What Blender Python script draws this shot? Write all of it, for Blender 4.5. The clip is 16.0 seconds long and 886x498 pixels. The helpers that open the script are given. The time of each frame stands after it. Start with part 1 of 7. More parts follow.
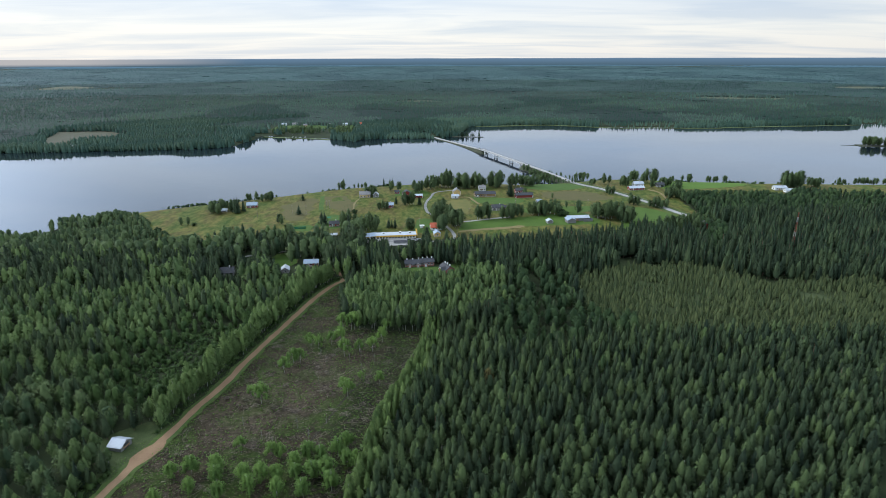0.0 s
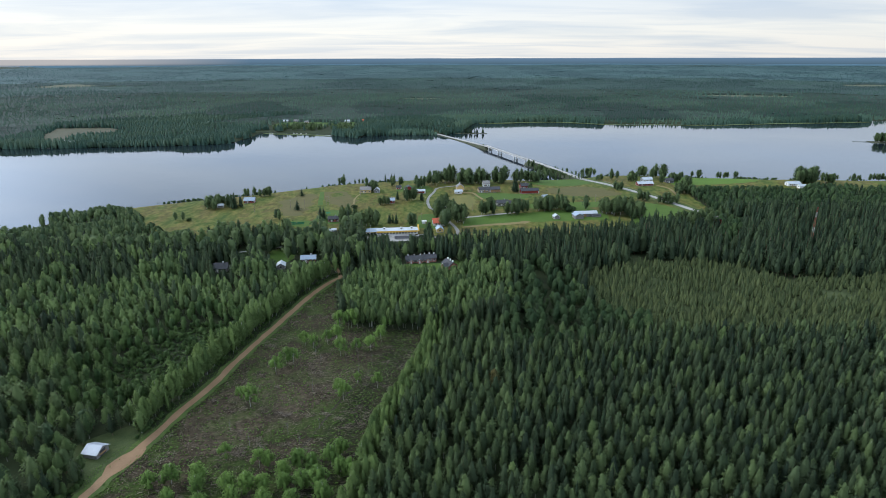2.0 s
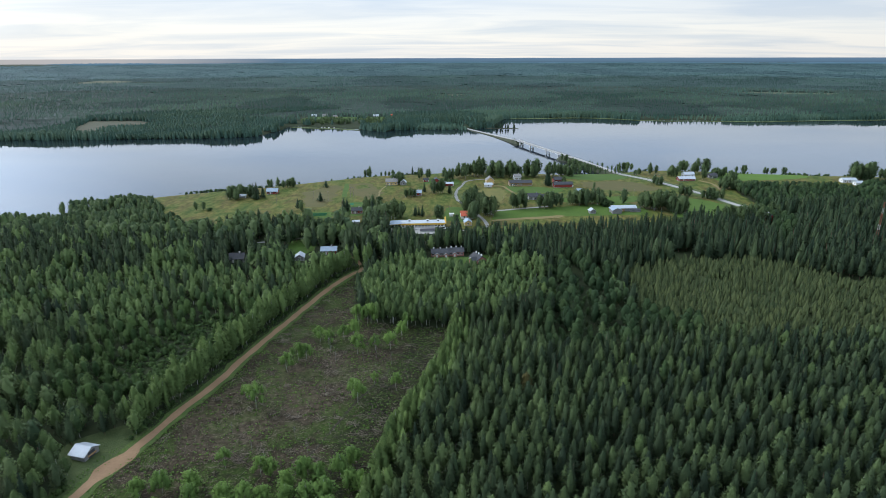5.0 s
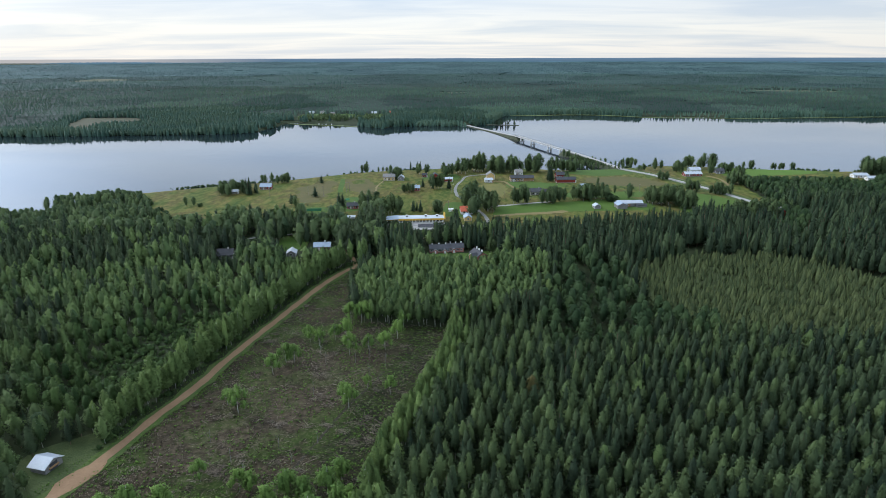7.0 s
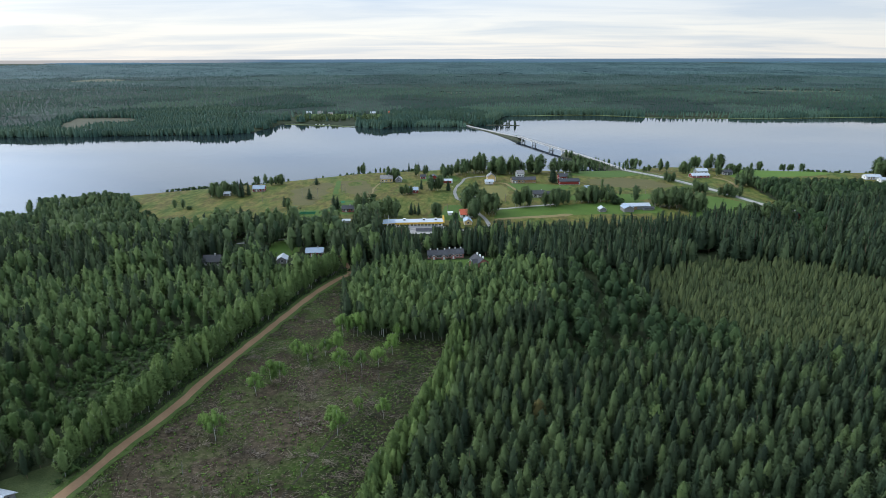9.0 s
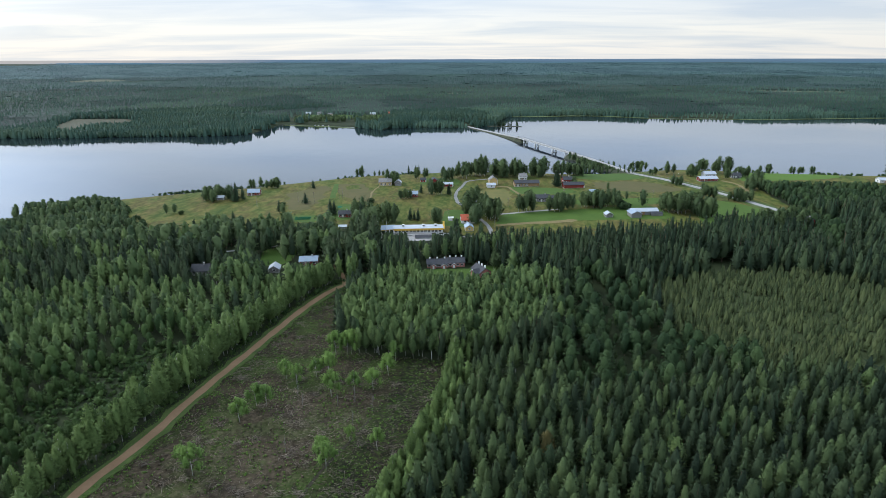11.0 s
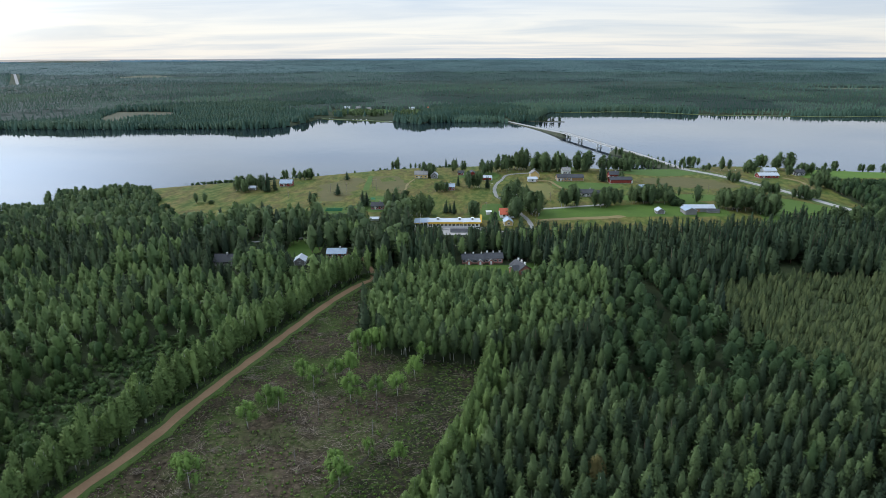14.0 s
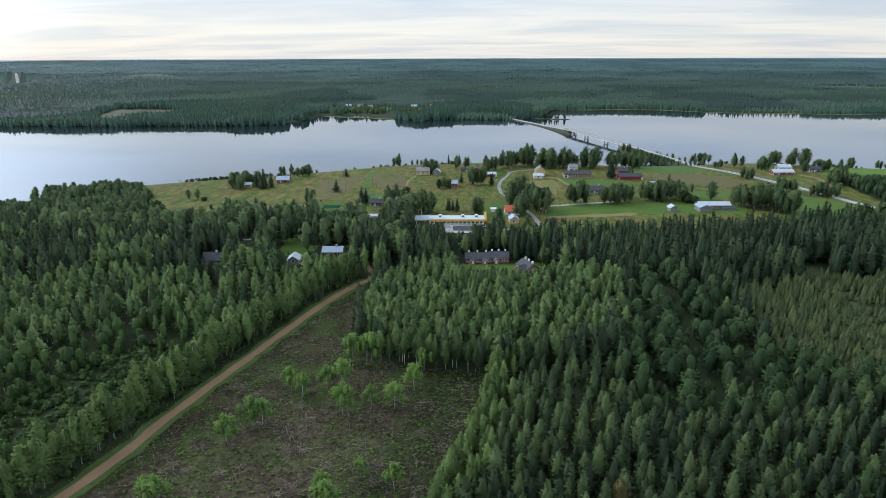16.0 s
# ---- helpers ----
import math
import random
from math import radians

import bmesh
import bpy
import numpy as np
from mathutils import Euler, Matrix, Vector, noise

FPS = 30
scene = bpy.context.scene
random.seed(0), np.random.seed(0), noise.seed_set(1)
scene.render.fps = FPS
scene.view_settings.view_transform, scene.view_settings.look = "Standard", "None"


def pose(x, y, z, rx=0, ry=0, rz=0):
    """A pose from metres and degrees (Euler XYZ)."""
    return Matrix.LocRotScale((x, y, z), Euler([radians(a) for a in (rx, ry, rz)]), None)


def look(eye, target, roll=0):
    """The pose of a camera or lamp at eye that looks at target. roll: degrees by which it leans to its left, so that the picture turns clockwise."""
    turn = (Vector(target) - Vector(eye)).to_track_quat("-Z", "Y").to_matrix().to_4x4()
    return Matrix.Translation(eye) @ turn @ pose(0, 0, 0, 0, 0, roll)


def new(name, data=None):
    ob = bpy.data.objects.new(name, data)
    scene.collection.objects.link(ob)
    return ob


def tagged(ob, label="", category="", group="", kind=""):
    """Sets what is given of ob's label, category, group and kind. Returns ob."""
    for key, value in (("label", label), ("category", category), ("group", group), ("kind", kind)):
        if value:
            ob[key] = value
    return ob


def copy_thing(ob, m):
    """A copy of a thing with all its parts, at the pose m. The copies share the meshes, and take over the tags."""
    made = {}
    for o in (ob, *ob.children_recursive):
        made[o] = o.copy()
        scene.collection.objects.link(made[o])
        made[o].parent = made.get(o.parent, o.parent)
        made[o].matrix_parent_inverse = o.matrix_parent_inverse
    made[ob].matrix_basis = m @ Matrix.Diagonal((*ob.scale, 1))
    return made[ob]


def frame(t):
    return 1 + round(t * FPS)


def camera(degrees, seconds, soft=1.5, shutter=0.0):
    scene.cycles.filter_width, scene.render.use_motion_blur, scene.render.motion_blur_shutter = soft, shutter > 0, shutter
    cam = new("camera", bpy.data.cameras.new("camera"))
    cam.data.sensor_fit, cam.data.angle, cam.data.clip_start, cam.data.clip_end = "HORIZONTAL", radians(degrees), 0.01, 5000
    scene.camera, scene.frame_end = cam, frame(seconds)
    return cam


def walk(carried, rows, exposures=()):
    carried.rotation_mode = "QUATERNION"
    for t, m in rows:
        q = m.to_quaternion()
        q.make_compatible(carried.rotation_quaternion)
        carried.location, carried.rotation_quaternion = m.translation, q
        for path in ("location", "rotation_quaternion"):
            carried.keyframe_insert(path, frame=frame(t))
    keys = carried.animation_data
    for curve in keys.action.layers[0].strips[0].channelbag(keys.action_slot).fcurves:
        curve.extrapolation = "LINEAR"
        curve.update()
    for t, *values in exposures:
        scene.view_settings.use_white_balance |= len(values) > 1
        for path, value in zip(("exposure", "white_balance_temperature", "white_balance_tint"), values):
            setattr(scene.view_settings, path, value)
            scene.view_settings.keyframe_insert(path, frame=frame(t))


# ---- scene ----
# ---------------------------------------------------------------- camera
cam = camera(73.3, 16.0, soft=0.7)
PATH = [
    (0.0, 0.0, 0.0, 140.0, 17.96, 0.00), (1.0, 0.2, 8.1, 135.6, 17.96, -0.07),
    (2.0, 0.3, 15.6, 131.8, 17.96, -0.32), (2.5, 0.3, 19.4, 129.7, 17.96, -0.72),
    (3.0, 0.3, 23.0, 127.6, 17.97, -1.66), (3.5, 0.3, 26.7, 125.6, 17.97, -2.88),
    (3.8, 0.3, 29.0, 124.5, 17.97, -3.10), (4.2, 0.3, 32.0, 123.1, 17.98, -3.16),
    (6.3, 0.0, 47.8, 114.8, 17.98, -3.16), (7.0, -0.2, 53.6, 112.2, 17.97, -3.11),
    (8.0, -0.5, 62.6, 110.2, 17.95, -3.04), (9.2, -0.7, 73.4, 109.5, 17.90, -3.09),
    (11.5, -0.9, 91.8, 108.6, 17.88, -3.24), (12.1, -0.9, 96.2, 107.2, 17.89, -3.28),
    (12.5, -1.0, 98.9, 105.8, 17.91, -3.42), (13.0, -1.2, 102.0, 103.6, 17.92, -4.64),
    (13.5, -1.4, 105.4, 101.6, 17.95, -6.36), (14.0, -1.6, 109.3, 99.6, 17.97, -6.99),
    (14.5, -1.8, 113.3, 97.8, 17.96, -7.14), (15.0, -2.2, 117.3, 96.2, 17.96, -7.21),
    (16.0, -3.4, 125.5, 93.3, 17.94, -7.26)]
LEAN = pose(0, 0, 0, 0, 0, -0.16)
walk(cam, [(t, pose(x, y, z, 90 - pitch, 0, -yaw) @ LEAN) for t, x, y, z, pitch, yaw in PATH],
     exposures=[(0.0, 0.0, 6250, 10), (11.0, 0.0, 6280, 10), (16.0, -0.07, 6350, 10)])

# ---------------------------------------------------------------- world and sun
SUN_EL, SUN_AZ = radians(32), radians(-62)      # azimuth from +y towards +x
world = bpy.data.worlds.new("sky")
scene.world = world
world.use_nodes = True
wn, wl = world.node_tree.nodes, world.node_tree.links
wn.clear()


def wnode(kind, **kw):
    n = wn.new(kind)
    for k, v in kw.items():
        n.inputs[k].default_value = v
    return n


w_out, w_bg = wn.new("ShaderNodeOutputWorld"), wn.new("ShaderNodeBackground")
w_bg.inputs["Strength"].default_value = 1.0
wl.new(w_bg.outputs[0], w_out.inputs[0])
w_sky = wn.new("ShaderNodeTexSky")
w_sky.sky_type, w_sky.sun_disc = "NISHITA", False
w_sky.sun_elevation, w_sky.sun_rotation = SUN_EL, SUN_AZ
w_sky.air_density, w_sky.dust_density = 1.0, 2.0
w_dim = wn.new("ShaderNodeMix")
w_dim.data_type, w_dim.blend_type = "RGBA", "MULTIPLY"
w_dim.inputs[0].default_value = 1.0
w_dim.inputs[7].default_value = (0.1, 0.1, 0.1, 1)
wl.new(w_sky.outputs[0], w_dim.inputs[6])
w_co, w_sep = wn.new("ShaderNodeTexCoord"), wn.new("ShaderNodeSeparateXYZ")
wl.new(w_co.outputs["Generated"], w_sep.inputs[0])
# cloud deck: its base brightens towards the horizon
w_ramp = wn.new("ShaderNodeValToRGB")
wl.new(w_sep.outputs["Z"], w_ramp.inputs[0])
SKY_STOPS = [(0.0, (1.04, 1.00, 0.94)), (0.035, (1.06, 1.05, 1.00)), (0.08, (0.90, 0.96, 1.02)),
             (0.14, (0.98, 1.16, 1.42)), (0.32, (0.98, 1.17, 1.45)), (0.6, (0.95, 1.10, 1.34)), (1.0, (1.25, 1.38, 1.56))]
for i, (p, c) in enumerate(SKY_STOPS):
    e = w_ramp.color_ramp.elements[i] if i < 2 else w_ramp.color_ramp.elements.new(p)
    e.position, e.color = p, (*c, 1)
# streaks: direction divided by height, so that they flatten to the horizon
w_add = wn.new("ShaderNodeMath")
w_add.operation = "ADD"
w_add.inputs[1].default_value = 0.07
wl.new(w_sep.outputs["Z"], w_add.inputs[0])
w_div = wn.new("ShaderNodeVectorMath")
w_div.operation = "DIVIDE"
w_cmb = wn.new("ShaderNodeCombineXYZ")
for k in range(3):
    wl.new(w_add.outputs[0], w_cmb.inputs[k])
wl.new(w_co.outputs["Generated"], w_div.inputs[0])
wl.new(w_cmb.outputs[0], w_div.inputs[1])
w_map = wn.new("ShaderNodeMapping")
w_map.inputs["Scale"].default_value = (0.16, 0.34, 0.0)
w_map.inputs["Rotation"].default_value = (0, 0, 0.25)
wl.new(w_div.outputs[0], w_map.inputs[0])
w_noise = wnode("ShaderNodeTexNoise", Scale=2.3, Detail=5.0, Roughness=0.52, Distortion=0.6)
wl.new(w_map.outputs[0], w_noise.inputs["Vector"])
w_cl = wn.new("ShaderNodeValToRGB")
w_cl.color_ramp.elements[0].position, w_cl.color_ramp.elements[0].color = 0.34, (0.83, 0.89, 0.96, 1)
w_cl.color_ramp.elements[1].position, w_cl.color_ramp.elements[1].color = 0.60, (1.08, 1.07, 1.04, 1)
wl.new(w_noise.outputs[0], w_cl.inputs[0])
w_mul = wn.new("ShaderNodeMix")
w_mul.data_type, w_mul.blend_type = "RGBA", "MULTIPLY"
w_mul.inputs[0].default_value = 1.0
wl.new(w_ramp.outputs[0], w_mul.inputs[6])
wl.new(w_cl.outputs[0], w_mul.inputs[7])
w_mix = wn.new("ShaderNodeMix")
w_mix.data_type = "RGBA"
w_mix.inputs[0].default_value = 0.9
wl.new(w_dim.outputs[2], w_mix.inputs[6])
# the sky is brighter round the veiled sun
w_dist = wn.new("ShaderNodeVectorMath")
w_dist.operation = "DISTANCE"
w_dist.inputs[1].default_value = (math.sin(SUN_AZ) * math.cos(SUN_EL), math.cos(SUN_AZ) * math.cos(SUN_EL), math.sin(SUN_EL))
wl.new(w_co.outputs["Generated"], w_dist.inputs[0])
w_side = wn.new("ShaderNodeMapRange")
w_side.interpolation_type = "SMOOTHSTEP"
w_side.inputs[1].default_value, w_side.inputs[2].default_value = 0.35, 0.68
w_side.inputs[3].default_value, w_side.inputs[4].default_value = 2.4, 0.95
wl.new(w_dist.outputs["Value"], w_side.inputs[0])
w_fade = wn.new("ShaderNodeMapRange")
w_fade.inputs[1].default_value, w_fade.inputs[2].default_value = 1.0, 1.5
w_fade.inputs[3].default_value, w_fade.inputs[4].default_value = 1.0, 0.91
wl.new(w_dist.outputs["Value"], w_fade.inputs[0])
w_veil = wn.new("ShaderNodeMath")
w_veil.operation = "MULTIPLY"
wl.new(w_side.outputs[0], w_veil.inputs[0])
wl.new(w_fade.outputs[0], w_veil.inputs[1])
w_glow = wn.new("ShaderNodeVectorMath")
w_glow.operation = "SCALE"
wl.new(w_mul.outputs[2], w_glow.inputs[0])
wl.new(w_veil.outputs[0], w_glow.inputs["Scale"])
wl.new(w_glow.outputs[0], w_mix.inputs[7])
# plains too far away to be built close the view below the horizon; blue haze and sunlight on one side are painted in
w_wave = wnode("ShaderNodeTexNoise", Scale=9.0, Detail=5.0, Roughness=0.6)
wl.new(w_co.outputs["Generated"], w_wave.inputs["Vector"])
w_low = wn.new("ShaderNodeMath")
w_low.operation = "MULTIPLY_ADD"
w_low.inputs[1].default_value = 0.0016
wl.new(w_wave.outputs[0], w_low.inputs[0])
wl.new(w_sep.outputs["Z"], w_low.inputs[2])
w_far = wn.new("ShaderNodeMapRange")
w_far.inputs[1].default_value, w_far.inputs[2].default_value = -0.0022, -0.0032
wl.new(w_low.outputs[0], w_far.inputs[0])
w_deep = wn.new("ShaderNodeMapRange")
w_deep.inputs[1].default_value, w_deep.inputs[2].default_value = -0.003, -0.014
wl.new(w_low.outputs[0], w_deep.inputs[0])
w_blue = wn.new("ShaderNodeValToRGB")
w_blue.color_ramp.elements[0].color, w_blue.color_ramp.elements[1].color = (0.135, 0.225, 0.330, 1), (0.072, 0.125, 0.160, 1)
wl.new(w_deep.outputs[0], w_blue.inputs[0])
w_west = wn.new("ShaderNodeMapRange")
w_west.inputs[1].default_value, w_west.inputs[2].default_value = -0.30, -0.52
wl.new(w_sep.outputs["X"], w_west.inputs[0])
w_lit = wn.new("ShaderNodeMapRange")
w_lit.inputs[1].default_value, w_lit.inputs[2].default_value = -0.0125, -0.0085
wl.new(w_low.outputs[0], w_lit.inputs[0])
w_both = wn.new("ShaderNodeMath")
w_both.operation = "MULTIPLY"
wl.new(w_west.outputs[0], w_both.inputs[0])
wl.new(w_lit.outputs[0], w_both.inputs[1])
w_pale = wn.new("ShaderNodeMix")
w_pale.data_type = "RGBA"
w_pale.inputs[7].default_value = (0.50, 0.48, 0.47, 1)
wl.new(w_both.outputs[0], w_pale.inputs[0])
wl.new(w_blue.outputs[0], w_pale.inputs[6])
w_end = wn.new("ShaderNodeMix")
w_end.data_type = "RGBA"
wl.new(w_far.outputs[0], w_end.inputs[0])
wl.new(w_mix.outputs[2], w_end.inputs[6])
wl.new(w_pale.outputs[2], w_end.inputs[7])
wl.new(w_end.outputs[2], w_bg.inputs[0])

sun_data = bpy.data.lights.new("sun", "SUN")
sun_data.energy, sun_data.angle, sun_data.color = 1.6, radians(28), (1.0, 0.95, 0.86)
sun = new("sun", sun_data)
sun.matrix_world = look((0, 0, 0), (-math.sin(SUN_AZ) * math.cos(SUN_EL), -math.cos(SUN_AZ) * math.cos(SUN_EL), -math.sin(SUN_EL)))


# ---------------------------------------------------------------- materials
def material(name, a, b, scale=1.0, rough=0.9, metal=0.0, bump=0.0, spread=0.5, island=0.0, spec=0.3, fine=None, attribute=None, through_light=0.0):
    """Two base colours mixed by noise at two scales (metres); island or an attribute adds a shade of its own to each piece."""
    m = bpy.data.materials.new(name)
    m.use_nodes = True
    nt = m.node_tree
    ns, ln = nt.nodes, nt.links
    bs = ns["Principled BSDF"]
    bs.inputs["Roughness"].default_value, bs.inputs["Metallic"].default_value = rough, metal
    bs.inputs["Specular IOR Level"].default_value = spec
    geo = ns.new("ShaderNodeNewGeometry")

    def noise_at(s, detail=4.0):
        n = ns.new("ShaderNodeTexNoise")
        n.inputs["Scale"].default_value, n.inputs["Detail"].default_value = 1.0 / s, detail
        ln.new(geo.outputs["Position"], n.inputs["Vector"])
        return n.outputs[0]

    big, small = noise_at(scale), noise_at(fine or scale / 7.0)
    mixf = ns.new("ShaderNodeMath")
    mixf.operation = "MULTIPLY_ADD"
    mixf.inputs[1].default_value = 0.6
    ln.new(big, mixf.inputs[0])
    half = ns.new("ShaderNodeMath")
    half.operation = "MULTIPLY"
    half.inputs[1].default_value = 0.4
    ln.new(small, half.inputs[0])
    ln.new(half.outputs[0], mixf.inputs[2])
    val = mixf.outputs[0]
    if attribute:
        at = ns.new("ShaderNodeAttribute")
        at.attribute_name = attribute
        av = ns.new("ShaderNodeMix")
        av.inputs[0].default_value = 0.6
        ln.new(val, av.inputs[2])
        ln.new(at.outputs["Fac"], av.inputs[3])
        val = av.outputs[0]
    if island:
        iv = ns.new("ShaderNodeMix")
        iv.inputs[0].default_value = island
        ln.new(val, iv.inputs[2])
        ln.new(geo.outputs["Random Per Island"], iv.inputs[3])
        val = iv.outputs[0]
    ramp = ns.new("ShaderNodeMapRange")
    ramp.inputs[1].default_value, ramp.inputs[2].default_value = 0.5 - 0.5 * spread, 0.5 + 0.5 * spread
    ln.new(val, ramp.inputs[0])
    mx = ns.new("ShaderNodeMix")
    mx.data_type = "RGBA"
    mx.inputs[6].default_value, mx.inputs[7].default_value = (*a, 1), (*b, 1)
    ln.new(ramp.outputs[0], mx.inputs[0])
    ln.new(mx.outputs[2], bs.inputs["Base Color"])
    if bump:
        bp = ns.new("ShaderNodeBump")
        bp.inputs["Distance"].default_value = bump
        ln.new(small, bp.inputs["Height"])
        ln.new(bp.outputs[0], bs.inputs["Normal"])
    if through_light:
        tr, ad = ns.new("ShaderNodeBsdfTranslucent"), ns.new("ShaderNodeMixShader")
        ad.inputs[0].default_value = through_light
        ln.new(mx.outputs[2], tr.inputs[0])
        ln.new(bs.outputs[0], ad.inputs[1])
        ln.new(tr.outputs[0], ad.inputs[2])
        ln.new(ad.outputs[0], ns["Material Output"].inputs[0])
    return m


def leafy(name, a, b, spread=0.55, size=40.0, grain=0.28, fine=0.42, bump=0.30):
    return material(name, a, b, size, 0.75, spread=spread, fine=fine, bump=bump, attribute="tint", spec=0.12, island=grain, through_light=0.2)


M_PINE = leafy("pine_needles", (0.024, 0.041, 0.024), (0.078, 0.114, 0.051))
M_STAND = leafy("planted_birch_leaves", (0.036, 0.060, 0.028), (0.116, 0.166, 0.063))
M_HEATH = leafy("heather_twigs", (0.030, 0.023, 0.016), (0.094, 0.070, 0.051))
M_RUST = leafy("yellowing_leaves", (0.095, 0.088, 0.032), (0.165, 0.138, 0.050))
M_SOIL = material("turned_soil", (0.016, 0.016, 0.009), (0.046, 0.040, 0.026), 3.0, 0.97, bump=0.1, fine=0.5)
M_SPRUCE = leafy("spruce_needles", (0.023, 0.044, 0.026), (0.063, 0.099, 0.047))
M_BIRCH = leafy("birch_leaves", (0.050, 0.088, 0.034), (0.164, 0.235, 0.079))
M_ASPEN = leafy("young_leaves", (0.082, 0.148, 0.038), (0.169, 0.270, 0.064))
M_EDGE = leafy("edge_birch_leaves", (0.074, 0.122, 0.039), (0.182, 0.262, 0.081))
M_BOG = leafy("bog_pine_needles", (0.052, 0.076, 0.032), (0.108, 0.136, 0.053), grain=0.16)
M_BUSH = leafy("bush_leaves", (0.024, 0.049, 0.020), (0.064, 0.105, 0.038))
# far forest colours: haze is painted into them, bluer with each zone outwards
M_FAR = leafy("far_needles_hazed", (0.035, 0.077, 0.056), (0.083, 0.144, 0.099), 0.55, 260.0, 0.0, 4.0, 0.0)
# darker than the crowns: shade between far trees put into the colour
M_FARSHADE = leafy("far_crown_gap_shade", (0.015, 0.031, 0.023), (0.034, 0.057, 0.041), 0.55, 260.0, 0.0, 4.0, 0.0)
M_FARLEAF = leafy("far_leaves_hazed", (0.040, 0.077, 0.049), (0.083, 0.135, 0.083), 0.55, 260.0, 0.0, 4.0, 0.0)
M_FARMID = leafy("distant_needles_hazed", (0.033, 0.074, 0.062), (0.075, 0.134, 0.105), 0.55, 300.0, 0.0, 4.0, 0.0)
# shade between the crowns and haze, both painted into one base colour
M_MIDSHADE = leafy("distant_gap_shade_hazed", (0.024, 0.050, 0.045), (0.047, 0.084, 0.074), 0.55, 300.0, 0.0, 4.0, 0.0)
M_FARHAZE = leafy("farthest_needles_hazed", (0.035, 0.076, 0.077), (0.064, 0.121, 0.118), 0.55, 420.0, 0.0, 4.0, 0.0)
M_BARK = material("pine_bark", (0.09, 0.065, 0.05), (0.20, 0.13, 0.09), 2.0, 0.95)
M_WHITEBARK = material("birch_bark", (0.30, 0.29, 0.27), (0.62, 0.60, 0.56), 1.2, 0.85)
M_PALEBARK = material("pale_birch_bark", (0.52, 0.51, 0.48), (0.78, 0.77, 0.73), 1.2, 0.85)
M_DIRT = material("gravel_road", (0.185, 0.112, 0.062), (0.29, 0.188, 0.108), 9.0, 0.95, bump=0.05, fine=0.8)
M_PALEGRAVEL = material("pale_gravel", (0.270, 0.265, 0.248), (0.390, 0.380, 0.358), 8.0, 0.95)
M_ASPHALT = material("asphalt", (0.17, 0.17, 0.17), (0.27, 0.265, 0.25), 12.0, 0.9)
M_VERGE = material("verge_grass", (0.043, 0.072, 0.017), (0.084, 0.118, 0.030), 5.0, 0.95, bump=0.1, fine=0.7)
M_YARD = material("trampled_grass", (0.026, 0.046, 0.012), (0.082, 0.104, 0.036), 4.0, 0.95, bump=0.2, fine=0.5)
M_LAWN = material("lawn_grass", (0.041, 0.085, 0.010), (0.066, 0.119, 0.017), 8.0, 0.95, fine=1.2)
M_HAY = material("hay_green", (0.045, 0.089, 0.009), (0.070, 0.126, 0.015), 14.0, 0.95, fine=2.0)
M_CLOVER = material("clover_green", (0.062, 0.123, 0.011), (0.089, 0.160, 0.019), 18.0, 0.95, fine=2.5)
M_STUBBLE = material("stubble", (0.15, 0.118, 0.05), (0.22, 0.175, 0.08), 10.0, 0.95, fine=2.0)
M_MARSH = material("marsh_grass", (0.056, 0.064, 0.034), (0.090, 0.080, 0.048), 40.0, 0.95, fine=6.0)
M_CLEARING = material("dry_clearing_grass", (0.079, 0.092, 0.053), (0.119, 0.122, 0.071), 40.0, 0.95, fine=6.0)
M_REED = material("reeds", (0.075, 0.105, 0.036), (0.12, 0.15, 0.055), 20.0, 0.95, fine=2.0)
M_FALLOW = material("fallow_grass", (0.070, 0.074, 0.022), (0.113, 0.092, 0.032), 11.0, 0.95, fine=1.5)
M_BLOOM = material("flowering_grass", (0.092, 0.100, 0.026), (0.165, 0.145, 0.040), 9.0, 0.95, fine=1.2)
M_ROCK = material("embankment_stone", (0.022, 0.040, 0.013), (0.088, 0.086, 0.058), 7.0, 0.95, bump=0.4, fine=1.6)
M_CONCRETE = material("concrete", (0.28, 0.28, 0.27), (0.42, 0.42, 0.40), 5.0, 0.85)
M_PIER = material("white_pier_paint", (0.80, 0.80, 0.79), (0.90, 0.90, 0.88), 2.0, 0.7)
M_WHITE = material("white_paint", (0.68, 0.68, 0.66), (0.82, 0.82, 0.80), 2.0, 0.7)
M_RED = material("red_paint", (0.200, 0.032, 0.026), (0.310, 0.056, 0.040), 2.5, 0.85)
M_PINKRED = material("faded_red_paint", (0.32, 0.125, 0.105), (0.44, 0.19, 0.16), 2.0, 0.85)
M_YELLOW = material("yellow_paint", (0.55, 0.38, 0.14), (0.68, 0.50, 0.22), 2.5, 0.8)
M_OCHRE = material("bright_yellow_paint", (0.66, 0.40, 0.06), (0.76, 0.50, 0.10), 2.5, 0.7)
M_TAN = material("oiled_wood", (0.26, 0.15, 0.07), (0.38, 0.24, 0.12), 1.5, 0.85)
M_GREY = material("grey_boards", (0.16, 0.155, 0.15), (0.30, 0.29, 0.275), 1.5, 0.9)
M_DARKROOF = material("dark_roof", (0.035, 0.037, 0.042), (0.075, 0.078, 0.086), 3.0, 0.75)
M_TIN = material("tin_roof", (0.40, 0.44, 0.48), (0.54, 0.58, 0.62), 3.0, 0.5, metal=0.2)
M_BLUETIN = material("blue_roof", (0.26, 0.33, 0.41), (0.36, 0.43, 0.50), 3.0, 0.55, metal=0.1)
M_TILE = material("orange_roof", (0.42, 0.085, 0.045), (0.58, 0.15, 0.08), 2.0, 0.8)
M_PANE = material("window_glass", (0.02, 0.025, 0.03), (0.04, 0.045, 0.05), 3.0, 0.12, spec=0.5)
